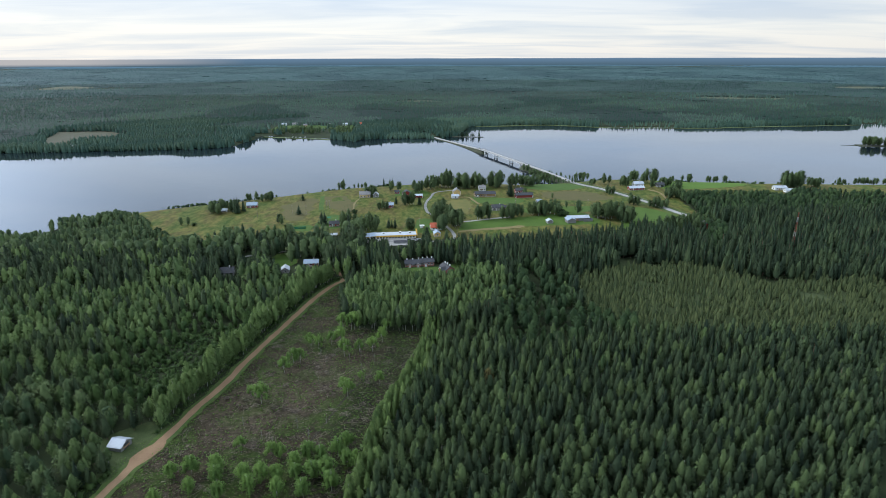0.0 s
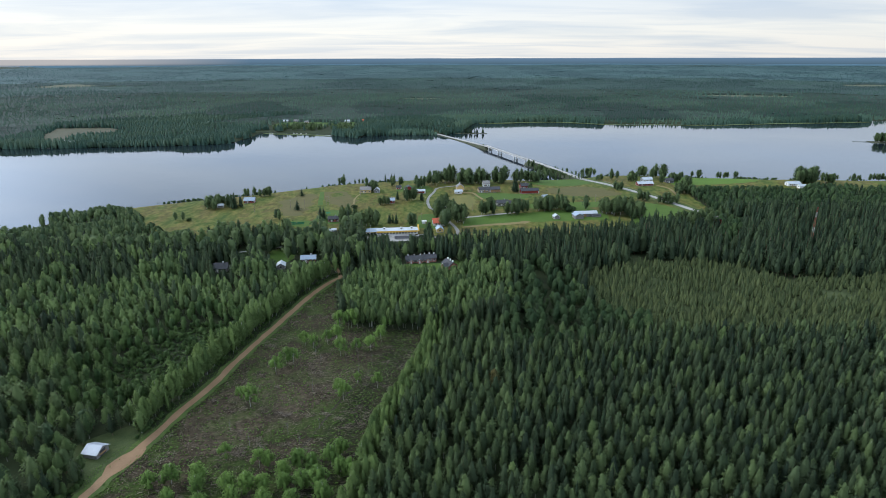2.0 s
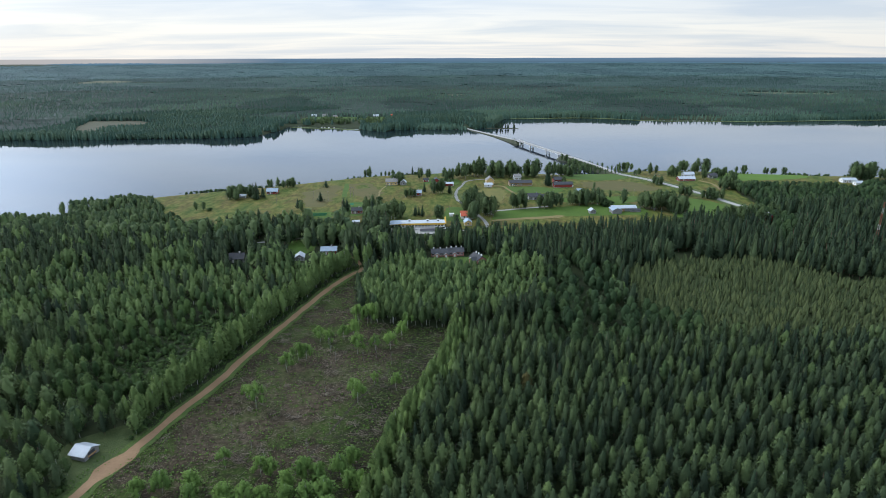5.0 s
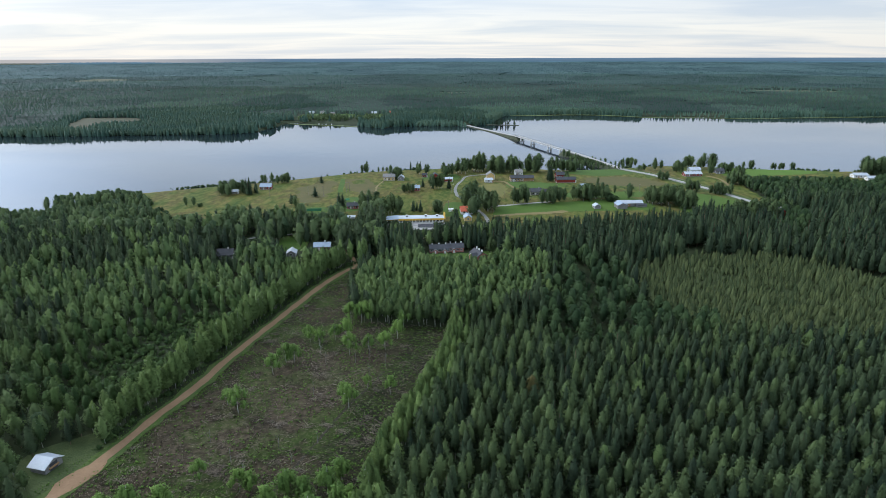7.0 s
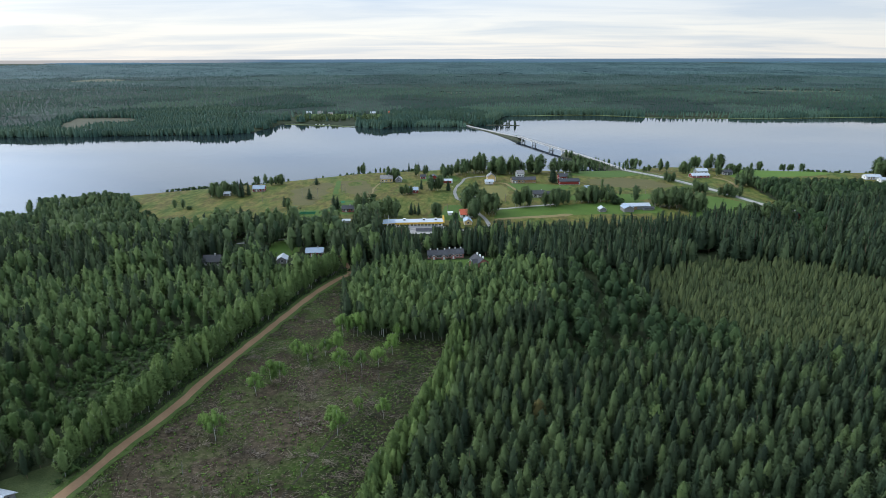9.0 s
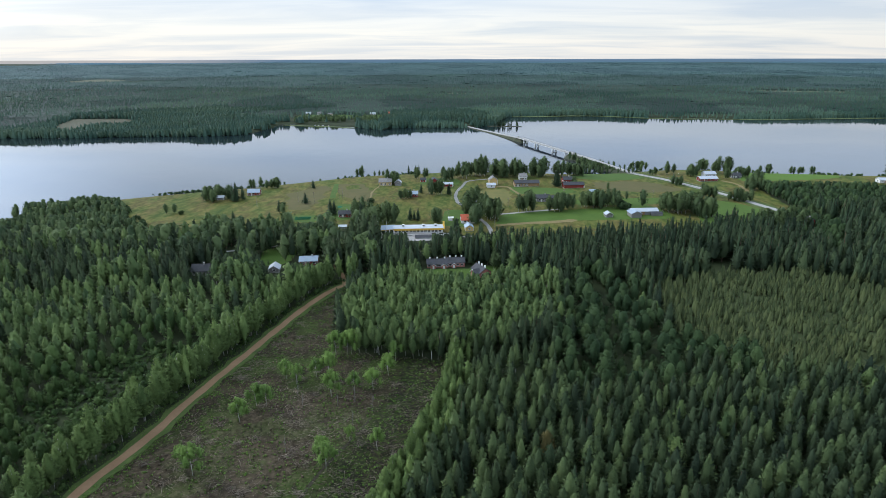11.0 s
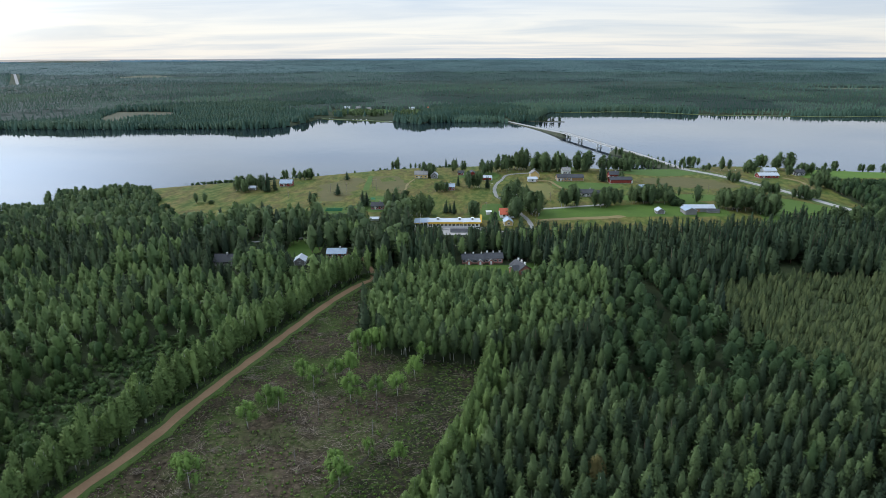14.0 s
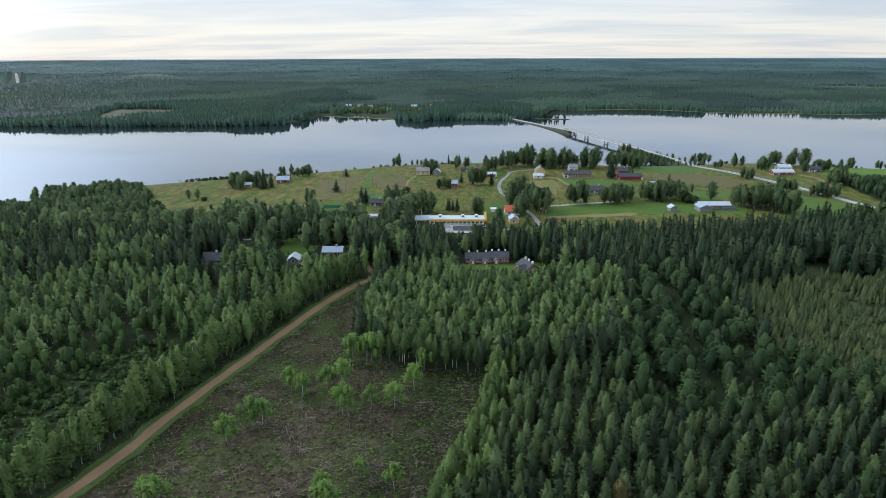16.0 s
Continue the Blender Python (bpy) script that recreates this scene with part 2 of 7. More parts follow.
M_GREENTARP = material("green_net", (0.03, 0.16, 0.08), (0.06, 0.22, 0.12), 2.0, 0.8)
M_WOODPOLE = material("pole_wood", (0.18, 0.15, 0.12), (0.30, 0.26, 0.22), 1.0, 0.9)
M_STICK = material("felled_wood", (0.060, 0.045, 0.035), (0.300, 0.254, 0.198), 6.0, 0.95, island=0.75, spread=0.7)
M_TUFT = leafy("tuft_leaves", (0.049, 0.100, 0.017), (0.123, 0.210, 0.040))
M_GARDEN = leafy("garden_tree_leaves", (0.044, 0.077, 0.036), (0.120, 0.168, 0.065))
M_HOLLOW = leafy("hollow_bush_leaves", (0.033, 0.067, 0.022), (0.079, 0.129, 0.037))
M_HERB = leafy("meadow_herbs", (0.064, 0.098, 0.024), (0.135, 0.148, 0.046))
M_SIGNRED = material("mast_red", (0.17, 0.045, 0.03), (0.26, 0.075, 0.05), 2.0, 0.8)


def ground_material():
    """Forest floor, meadow, clear-cut soil and bog, blended by what grows on each stretch of the ground."""
    m = bpy.data.materials.new("ground")
    m.use_nodes = True
    nt = m.node_tree
    ns, ln = nt.nodes, nt.links
    bs = ns["Principled BSDF"]
    bs.inputs["Roughness"].default_value, bs.inputs["Specular IOR Level"].default_value = 0.95, 0.15
    geo = ns.new("ShaderNodeNewGeometry")

    def noise_at(s, detail=5.0, squash=None):
        n = ns.new("ShaderNodeTexNoise")
        n.inputs["Scale"].default_value, n.inputs["Detail"].default_value, n.inputs["Roughness"].default_value = 1.0 / s, detail, 0.62
        src = geo.outputs["Position"]
        if squash:
            mp = ns.new("ShaderNodeMapping")
            mp.inputs["Scale"].default_value = squash
            mp.inputs["Rotation"].default_value = (0, 0, 0.35)
            ln.new(src, mp.inputs[0])
            src = mp.outputs[0]
        ln.new(src, n.inputs["Vector"])
        return n.outputs[0]

    def ramp(value, stops):
        r = ns.new("ShaderNodeValToRGB")
        for i, (p, c) in enumerate(stops):
            e = r.color_ramp.elements[i] if i < 2 else r.color_ramp.elements.new(p)
            e.position, e.color = p, (*c, 1)
        ln.new(value, r.inputs[0])
        return r.outputs[0]

    def mix(f, a, b):
        x = ns.new("ShaderNodeMix")
        x.data_type = "RGBA"
        if isinstance(f, float):
            x.inputs[0].default_value = f
        else:
            ln.new(f, x.inputs[0])
        ln.new(a, x.inputs[6])
        ln.new(b, x.inputs[7])
        return x.outputs[2]

    def mask(name, blur=0.25):
        at = ns.new("ShaderNodeAttribute")
        at.attribute_name = name
        ad = ns.new("ShaderNodeMath")
        ad.operation = "ADD"
        ln.new(at.outputs["Fac"], ad.inputs[0])
        nn = ns.new("ShaderNodeMapRange")
        nn.inputs[3].default_value, nn.inputs[4].default_value = -0.35, 0.35
        ln.new(edge, nn.inputs[0])
        ln.new(nn.outputs[0], ad.inputs[1])
        mr = ns.new("ShaderNodeMapRange")
        mr.inputs[1].default_value, mr.inputs[2].default_value = 0.5 - blur, 0.5 + blur
        ln.new(ad.outputs[0], mr.inputs[0])
        return mr.outputs[0]

    edge = noise_at(7.0)
    floor = ramp(noise_at(14.0), [(0.3, (0.016, 0.022, 0.010)), (0.55, (0.028, 0.040, 0.016)), (0.75, (0.046, 0.055, 0.024))])
    meadow_a = ramp(noise_at(26.0, 8.0, (1.0, 0.5, 1.0)), [(0.36, (0.044, 0.086, 0.012)), (0.45, (0.074, 0.100, 0.016)), (0.51, (0.124, 0.112, 0.026)), (0.57, (0.112, 0.076, 0.030)), (0.64, (0.060, 0.096, 0.014))])
    meadow_b = ramp(noise_at(4.0, 8.0, (1.0, 0.45, 1.0)), [(0.38, (0.022, 0.044, 0.008)), (0.5, (0.084, 0.096, 0.022)), (0.62, (0.170, 0.150, 0.048))])
    meadow = mix(0.5, meadow_a, meadow_b)
    cut_a = ramp(noise_at(17.0, 9.0), [(0.34, (0.014, 0.011, 0.007)), (0.40, (0.048, 0.090, 0.012)), (0.47, (0.036, 0.062, 0.010)), (0.52, (0.024, 0.020, 0.010)), (0.60, (0.072, 0.052, 0.034)), (0.67, (0.046, 0.082, 0.010))])
    cut_b = ramp(noise_at(0.8, 9.0), [(0.40, (0.003, 0.003, 0.002)), (0.49, (0.019, 0.023, 0.007)), (0.56, (0.048, 0.037, 0.023)), (0.64, (0.140, 0.112, 0.075))])
    cut = mix(0.5, cut_a, cut_b)
    heath = ramp(noise_at(2.2, 9.0), [(0.36, (0.016, 0.012, 0.008)), (0.46, (0.053, 0.040, 0.026)), (0.54, (0.092, 0.070, 0.046)), (0.62, (0.153, 0.122, 0.082))])
    turned = ramp(noise_at(1.5, 9.0), [(0.42, (0.006, 0.006, 0.004)), (0.50, (0.015, 0.014, 0.008)), (0.56, (0.028, 0.052, 0.007)), (0.66, (0.045, 0.080, 0.010))])
    bog = ramp(noise_at(5.0), [(0.3, (0.042, 0.060, 0.024)), (0.7, (0.076, 0.094, 0.040))])
    col = mix(mask("meadow"), floor, meadow)
    cut = mix(mask("heath", 0.3), cut, mix(0.34, cut, heath))
    cut = mix(mask("turned", 0.3), cut, mix(0.3, turned, cut))
    col = mix(mask("cut"), col, cut)
    col = mix(mask("bog", 0.4), col, bog)
    ln.new(col, bs.inputs["Base Color"])
    bp = ns.new("ShaderNodeBump")
    bp.inputs["Distance"].default_value, bp.inputs["Strength"].default_value = 0.12, 0.5
    ln.new(noise_at(0.8, 6.0), bp.inputs["Height"])
    ln.new(bp.outputs[0], bs.inputs["Normal"])
    return m


def water_material():
    m = bpy.data.materials.new("lake_water")
    m.use_nodes = True
    ns, ln = m.node_tree.nodes, m.node_tree.links
    bs = ns["Principled BSDF"]
    bs.inputs["Base Color"].default_value = (0.010, 0.016, 0.022, 1)
    bs.inputs["Roughness"].default_value, bs.inputs["IOR"].default_value = 0.04, 1.33
    geo, n, bp = ns.new("ShaderNodeNewGeometry"), ns.new("ShaderNodeTexNoise"), ns.new("ShaderNodeBump")
    n.inputs["Scale"].default_value, n.inputs["Detail"].default_value = 0.05, 3.0
    ln.new(geo.outputs["Position"], n.inputs["Vector"])
    bp.inputs["Distance"].default_value, bp.inputs["Strength"].default_value = 0.06, 1.0
    ln.new(n.outputs[0], bp.inputs["Height"])
    ln.new(bp.outputs[0], bs.inputs["Normal"])
    big, mr = ns.new("ShaderNodeTexNoise"), ns.new("ShaderNodeMapRange")
    big.inputs["Scale"].default_value = 0.006
    ln.new(geo.outputs["Position"], big.inputs["Vector"])
    mr.inputs[1].default_value, mr.inputs[2].default_value = 0.45, 0.62
    mr.inputs[3].default_value, mr.inputs[4].default_value = 0.02, 0.075
    ln.new(big.outputs[0], mr.inputs[0])
    ln.new(mr.outputs[0], bs.inputs["Roughness"])
    return m


M_GROUND, M_WATER = ground_material(), water_material()

# ---------------------------------------------------------------- plan of the land
WATER = -4.4
NEAR_SHORE = [(-2600, -300), (-1200, 210), (-700, 345), (-450, 455), (-380, 478), (-350, 487), (-340, 493), (-336, 532), (-314, 570), (-272, 594), (-236, 614), (-185, 640),
              (-142, 657), (-92, 680), (-30, 700), (40, 702), (90, 703), (150, 712), (200, 730), (270, 712), (330, 704), (362, 695), (450, 690), (560, 694), (900, 715), (2600, 700)]
FAR_SHORE = [(-2600, 640), (-1500, 800), (-1000, 900), (-771, 927), (-684, 936), (-604, 942), (-517, 954), (-417, 968), (-371, 984), (-353, 1000),
             (-347, 1060), (-341, 1138), (-302, 1123), (-248, 1111), (-197, 1089), (-170, 1069), (-153, 1055), (-147, 1088), (-129, 1090), (-61, 1096), (-11, 1092), (25, 1130), (50, 1240),
             (62, 1296), (129, 1306), (190, 1320), (248, 1316), (300, 1292), (335, 1271), (383, 1262), (439, 1266), (488, 1257), (556, 1255), (641, 1274), (900, 1310), (1200, 1340), (2600, 1360)]
FOREST_EDGE = [(-420, 470), (-330, 520), (-300, 545), (-268, 520), (-240, 468), (-205, 452), (-150, 447), (-118, 448), (-92, 462), (-84, 476), (-62, 468), (-18, 462),
               (2, 452), (15, 445), (66, 453), (90, 449), (115, 446), (136, 455), (162, 452), (200, 472), (222, 500), (238, 540),
               (242, 600), (262, 606), (330, 610), (372, 610), (420, 594), (620, 592)]
CUT_EDGE = [(130, -36), (162, -31), (190, -28), (217, -22.5), (232, -18), (250, -13), (270, -10), (289, -9)]     # y, x
ROAD = [(-125, 120), (-119, 145), (-114.5, 165), (-111.5, 182), (-107, 200), (-103.4, 219), (-98.5, 236), (-95.8, 254), (-92, 272), (-86, 300),
        (-80, 328), (-75.5, 345), (-71, 357), (-66, 365), (-59, 370), (-48, 373)]
HIGHWAY = [(-40, 1165), (-10, 1102), (22, 1037), (48, 974), (62, 932), (79.3, 884), (111, 796), (124, 766), (137, 729), (155, 683),
           (190, 615), (207, 577), (219, 541), (229, 515), (244, 470)]
HEATH = [(-96, 226), (-83, 246), (-62, 265), (-40, 270), (-33, 250), (-44, 226), (-60, 205), (-80, 190), (-98, 196)]
CUT = [(-104, 219), (-112, 182), (-119, 145), (-122, 125), (-38, 125), (-31, 162), (-28, 190), (-22, 217), (-13, 250), (-9, 285), (-12, 289), (-30, 290),
       (-48, 293), (-55, 304), (-61, 326), (-63, 345), (-62, 360), (-70, 356), (-80, 328), (-86, 300), (-92, 272), (-96, 254)]
BOG = [(78, 300), (88, 366), (128, 388), (170, 386), (215, 362), (300, 350), (330, 300), (240, 276), (170, 280), (105, 278)]


def lerp(table, x):
    t = np.array(table, float)
    return np.interp(x, t[:, 0], t[:, 1])


def inside(poly, x, y):
    x, y = np.asarray(x, float), np.asarray(y, float)
    r = np.zeros(x.shape, bool)
    for (x0, y0), (x1, y1) in zip(poly, poly[1:] + poly[:1]):
        c = (y0 > y) != (y1 > y)
        r ^= c & (x < (x1 - x0) * (y - y0) / ((y1 - y0) or 1e-9) + x0)
    return r


def away(line, x, y, closed=False):
    """Distance from a polyline."""
    x, y = np.asarray(x, float), np.asarray(y, float)
    d = np.full(x.shape, 1e9)
    pts = line + line[:1] if closed else line
    for (x0, y0), (x1, y1) in zip(pts, pts[1:]):
        dx, dy = x1 - x0, y1 - y0
        k = np.clip(((x - x0) * dx + (y - y0) * dy) / (dx * dx + dy * dy), 0, 1)
        d = np.minimum(d, np.hypot(x - x0 - k * dx, y - y0 - k * dy))
    return d


def step(a, b, v):
    t = np.clip((v - a) / (b - a), 0, 1)
    return t * t * (3 - 2 * t)


def waves(x, y, size, seed):
    """A smooth uneven surface, about -1 to 1."""
    r = np.random.RandomState(seed)
    v = 0
    for k in range(5):
        a, p, s = r.uniform(0, 6.28), r.uniform(0, 6.28), size * r.uniform(0.6, 1.6)
        v = v + np.sin((x * math.cos(a) + y * math.sin(a)) * 6.283 / s + p)
    return v / 2.6


def height(x, y):
    """The height of the ground."""
    x, y = np.asarray(x, float), np.asarray(y, float)
    near = 0.5 * waves(x, y, 190, 3) - 1.6 * np.exp(-((x + 80) ** 2 + (y - 425) ** 2) / 70 ** 2) + 1.6 * np.exp(-((x - 120) ** 2 + (y - 520) ** 2) / 70 ** 2)
    near = near - 3.2 * step(-100, -230, x) * step(430, 560, y)
    near = near - 2.0 * step(40, 90, x) * step(240, 200, x) * step(640, 700, y)
    d1 = lerp(NEAR_SHORE, x) - y
    h1 = -9 + (near + 9) * step(-14, 30, d1)
    d2 = y - lerp(FAR_SHORE, x)
    r = np.hypot(x, y - 60)
    far = -2.6 + 4.2 * step(20, 500, d2) + 14 * step(1500, 2800, r) + 51 * step(2300, 4800, r) + waves(x, y, 900, 5) * (2 + 3 * step(2000, 4000, r)) * step(0, 500, d2)
    h2 = -9 + (far + 9) * step(-12, 26, d2)
    return np.where(d2 > -40, h2, h1)


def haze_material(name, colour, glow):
    """Distant ridges, the blue haze of kilometres of air put into their colour and glow."""
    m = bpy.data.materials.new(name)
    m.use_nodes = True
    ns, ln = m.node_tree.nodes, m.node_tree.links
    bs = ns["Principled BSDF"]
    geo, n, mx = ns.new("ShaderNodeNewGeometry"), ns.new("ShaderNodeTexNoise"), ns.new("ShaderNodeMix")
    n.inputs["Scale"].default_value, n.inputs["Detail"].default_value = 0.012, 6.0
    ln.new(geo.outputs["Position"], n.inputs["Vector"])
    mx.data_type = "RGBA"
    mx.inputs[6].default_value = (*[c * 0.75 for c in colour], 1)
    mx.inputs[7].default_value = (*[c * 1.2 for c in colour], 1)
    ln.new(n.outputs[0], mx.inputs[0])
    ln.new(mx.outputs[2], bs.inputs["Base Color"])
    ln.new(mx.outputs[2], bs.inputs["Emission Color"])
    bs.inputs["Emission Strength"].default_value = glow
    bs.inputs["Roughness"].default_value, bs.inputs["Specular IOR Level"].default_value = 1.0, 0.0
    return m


# ---------------------------------------------------------------- mesh helpers
def mesh_of(name, verts, tris, mats, index=None, tint=None, normals=None):
    """A mesh straight from arrays of vertices and triangles."""
    verts, tris = np.asarray(verts, np.float32), np.asarray(tris, np.int32)
    me = bpy.data.meshes.new(name)
    me.vertices.add(len(verts))
    me.vertices.foreach_set("co", verts.ravel())
    me.loops.add(len(tris) * 3)
    me.loops.foreach_set("vertex_index", tris.ravel())
    me.polygons.add(len(tris))
    me.polygons.foreach_set("loop_start", np.arange(0, len(tris) * 3, 3, dtype=np.int32))
    for m in mats:
        me.materials.append(m)
    if index is not None:
        me.polygons.foreach_set("material_index", np.asarray(index, np.int32))
    if tint is not None:
        at = me.attributes.new("tint", "FLOAT", "POINT")
        at.data.foreach_set("value", np.asarray(tint, np.float32))
    me.update(calc_edges=True)
    if normals is not None:
        me.polygons.foreach_set("use_smooth", np.ones(len(tris), bool))
        me.attributes.new("custom_normal", "FLOAT_VECTOR", "POINT").data.foreach_set("vector", np.asarray(normals, np.float32).ravel())
    return me


class Shape:
    """Collects boxes and prisms for one mesh."""

    def __init__(self):
        self.v, self.f = [], []

    def faces(self, verts, faces):
        n = len(self.v)
        self.v += [tuple(p) for p in verts]
        self.f += [tuple(i + n for i in f) for f in faces]
        return self

    def box(self, x0, x1, y0, y1, z0, z1):
        return self.faces([(x0, y0, z0), (x1, y0, z0), (x1, y1, z0), (x0, y1, z0), (x0, y0, z1), (x1, y0, z1), (x1, y1, z1), (x0, y1, z1)],
                          [(3, 2, 1, 0), (4, 5, 6, 7), (0, 1, 5, 4), (1, 2, 6, 5), (2, 3, 7, 6), (3, 0, 4, 7)])

    def prism(self, outline, shift):
        """An outline of points, thickened by a shift."""
        n = len(outline)
        a = [Vector(p) for p in outline]
        b = [p + Vector(shift) for p in a]
        return self.faces(a + b, [tuple(range(n - 1, -1, -1)), tuple(range(n, 2 * n))] + [(i, (i + 1) % n, n + (i + 1) % n, n + i) for i in range(n)])

    def tube(self, p, q, r0, r1, n=6):
        p, q = Vector(p), Vector(q)
        d = (q - p).normalized()
        u = d.orthogonal().normalized()
        w = d.cross(u)
        ring = [u * math.cos(6.2832 * i / n) + w * math.sin(6.2832 * i / n) for i in range(n)]
        return self.faces([p + e * r0 for e in ring] + [q + e * r1 for e in ring],
                          [tuple(range(n - 1, -1, -1)), tuple(range(n, 2 * n))] + [(i, (i + 1) % n, n + (i + 1) % n, n + i) for i in range(n)])

    def mesh(self, name, mat):
        me = bpy.data.meshes.new(name)
        me.from_pydata(self.v, [], self.f)
        me.materials.append(mat)
        return me


def part(name, shape, mat, parent, label=""):
    ob = new(name, shape.mesh(name, mat))
    ob.parent = parent
    return tagged(ob, label)


def thing(name, x, y, rot=0.0, label="", category="", group="", z=None):
    ob = new(name)
    ob.empty_display_size = 0.5
    ob.matrix_world = pose(x, y, float(height(x, y)) if z is None else z, 0, 0, rot)
    return tagged(ob, label, category, group)


def smooth_line(pts, every):
    """A polyline rounded off (Catmull-Rom) and cut into even steps."""
    p = [np.array(q, float) for q in pts]
    p = [2 * p[0] - p[1]] + p + [2 * p[-1] - p[-2]]
    out = []
    for a, b, c, d in zip(p, p[1:], p[2:], p[3:]):
        n = max(2, int(np.linalg.norm(c - b) / every))
        for i in range(n):
            t = i / n
            out.append(0.5 * (2 * b + (c - a) * t + (2 * a - 5 * b + 4 * c - d) * t * t + (3 * b - a - 3 * c + d) * t ** 3))
    out.append(p[-2])
    return np.array(out)


def strip(name, pts, width, lift, mat, label, category, every=4.0, level=None, ragged=0.0, seed=1):
    """A road or verge that follows the ground; level(t) gives its height instead, t from 0 to 1 along it."""
    c = smooth_line(pts, every)
    d = np.gradient(c, axis=0)
    d /= np.linalg.norm(d, axis=1)[:, None]
    nrm = np.stack([d[:, 1], -d[:, 0]], 1)
    r = np.random.RandomState(seed)
    cols = []
    for k in (-0.5, -0.17, 0.17, 0.5):
        w = width * k + (ragged * r.uniform(-1, 1, len(c)) if abs(k) == 0.5 else 0)
        cols.append(c + nrm * np.reshape(w, (-1, 1)))
    n = len(c)
    xy = np.concatenate(cols)
    if level is None:
        z = height(xy[:, 0], xy[:, 1]) + lift
    else:
        z = np.tile([level(i / (n - 1)) for i in range(n)], 4) + lift
    v = np.column_stack([xy, z])
    low = v.copy()
    low[:, 2] -= 0.5
    q = [(k * n + i, (k + 1) * n + i, (k + 1) * n + i + 1, k * n + i + 1) for k in range(3) for i in range(n - 1)]
    q += [(i, i + 1, 4 * n + i + 1, 4 * n + i) for i in range(n - 1)] + [(3 * n + i + 1, 3 * n + i, 7 * n + i, 7 * n + i + 1) for i in range(n - 1)]
    me = bpy.data.meshes.new(name)
    me.from_pydata(np.concatenate([v, low]).tolist(), [], q)
    me.materials.append(mat)
    return tagged(new(name, me), label, category, kind="structure")


def patch(name, poly, lift, mat, label, category, cuts=6, wobble=1.0, seed=1):
    """A flat stretch of one kind of ground, laid on the land."""
    r = np.random.RandomState(seed)
    rim = smooth_line(list(poly) + [poly[0]], 5.0)[:-1]
    rim = rim + r.uniform(-wobble, wobble, rim.shape)
    bm = bmesh.new()
    bm.faces.new([bm.verts.new((x, y, 0)) for x, y in rim])
    bmesh.ops.triangulate(bm, faces=bm.faces[:])
    bmesh.ops.subdivide_edges(bm, edges=[e for e in bm.edges if e.calc_length() > 25], cuts=cuts, use_grid_fill=True)
    for v in bm.verts:
        v.co.z = float(height(v.co.x, v.co.y)) + lift
    bmesh.ops.recalc_face_normals(bm, faces=bm.faces[:])
    if sum(f.normal.z for f in bm.faces) < 0:
        bmesh.ops.reverse_faces(bm, faces=bm.faces[:])
    me = bpy.data.meshes.new(name)
    bm.to_mesh(me)
    bm.free()
    me.materials.append(mat)
    return tagged(new(name, me), label, category, kind="structure")


# ---------------------------------------------------------------- ground and water
def build_ground():
    rings = np.concatenate([[0.02, 8, 20, 40], np.arange(60, 130, 14), np.arange(130, 760, 5.5), np.arange(760, 1400, 12), np.geomspace(1400, 4860, 60)])
    az = np.radians(np.concatenate([np.arange(-52, 46, 0.35), np.arange(46, 308, 6)]))
    na, nr = len(az), len(rings)
    R, A = np.meshgrid(rings, az, indexing="ij")
    X, Y = R * np.sin(A), 60 + R * np.cos(A)
    x, y = X.ravel(), Y.ravel()
    z = height(x, y)
    i, j = np.meshgrid(np.arange(nr - 1), np.arange(na), indexing="ij")
    a, b = i * na + j, i * na + (j + 1) % na
    c, d = a + na, b + na
    tris = np.concatenate([np.stack([a, c, b], -1).reshape(-1, 3), np.stack([b, c, d], -1).reshape(-1, 3)])
    me = mesh_of("ground", np.column_stack([x, y, z]), tris, [M_GROUND])
    land = y < lerp(NEAR_SHORE, x) + 20
    meadow = step(-8, 8, y - lerp(FOREST_EDGE, x)) * land * (x < 620) * (x > -420)
    cut = np.where(inside(CUT, x, y), 1, -1) * away(CUT, x, y, True)
    bog = np.where(inside(BOG, x, y), 1, -1) * away(BOG, x, y, True)
    heath = np.where(inside(HEATH, x, y), 1, -1) * away(HEATH, x, y, True)
    turned = step(-26, -12, x - lerp(CUT_EDGE, y)) * (y < 300)
    for key, val in (("heath", step(-9, 9, heath)), ("turned", turned), ("meadow", meadow), ("cut", step(-5, 5, cut)), ("bog", step(-14, 14, bog))):
        me.attributes.new(key, "FLOAT", "POINT").data.foreach_set("value", val.astype(np.float32))
    me.polygons.foreach_set("use_smooth", np.ones(len(tris), bool))
    tagged(new("ground", me), "forest floor, meadows and bare clear-cut soil of a flat lakeland", "ground", kind="structure")


build_ground()
lake = Shape().faces([(-2600, -300, WATER), (2600, -300, WATER), (2600, 1500, WATER), (-2600, 1500, WATER)], [(0, 1, 2, 3)])
tagged(new("water", lake.mesh("water", M_WATER)), "calm grey-blue lake reflecting the sky and far shore", "lake", kind="structure")

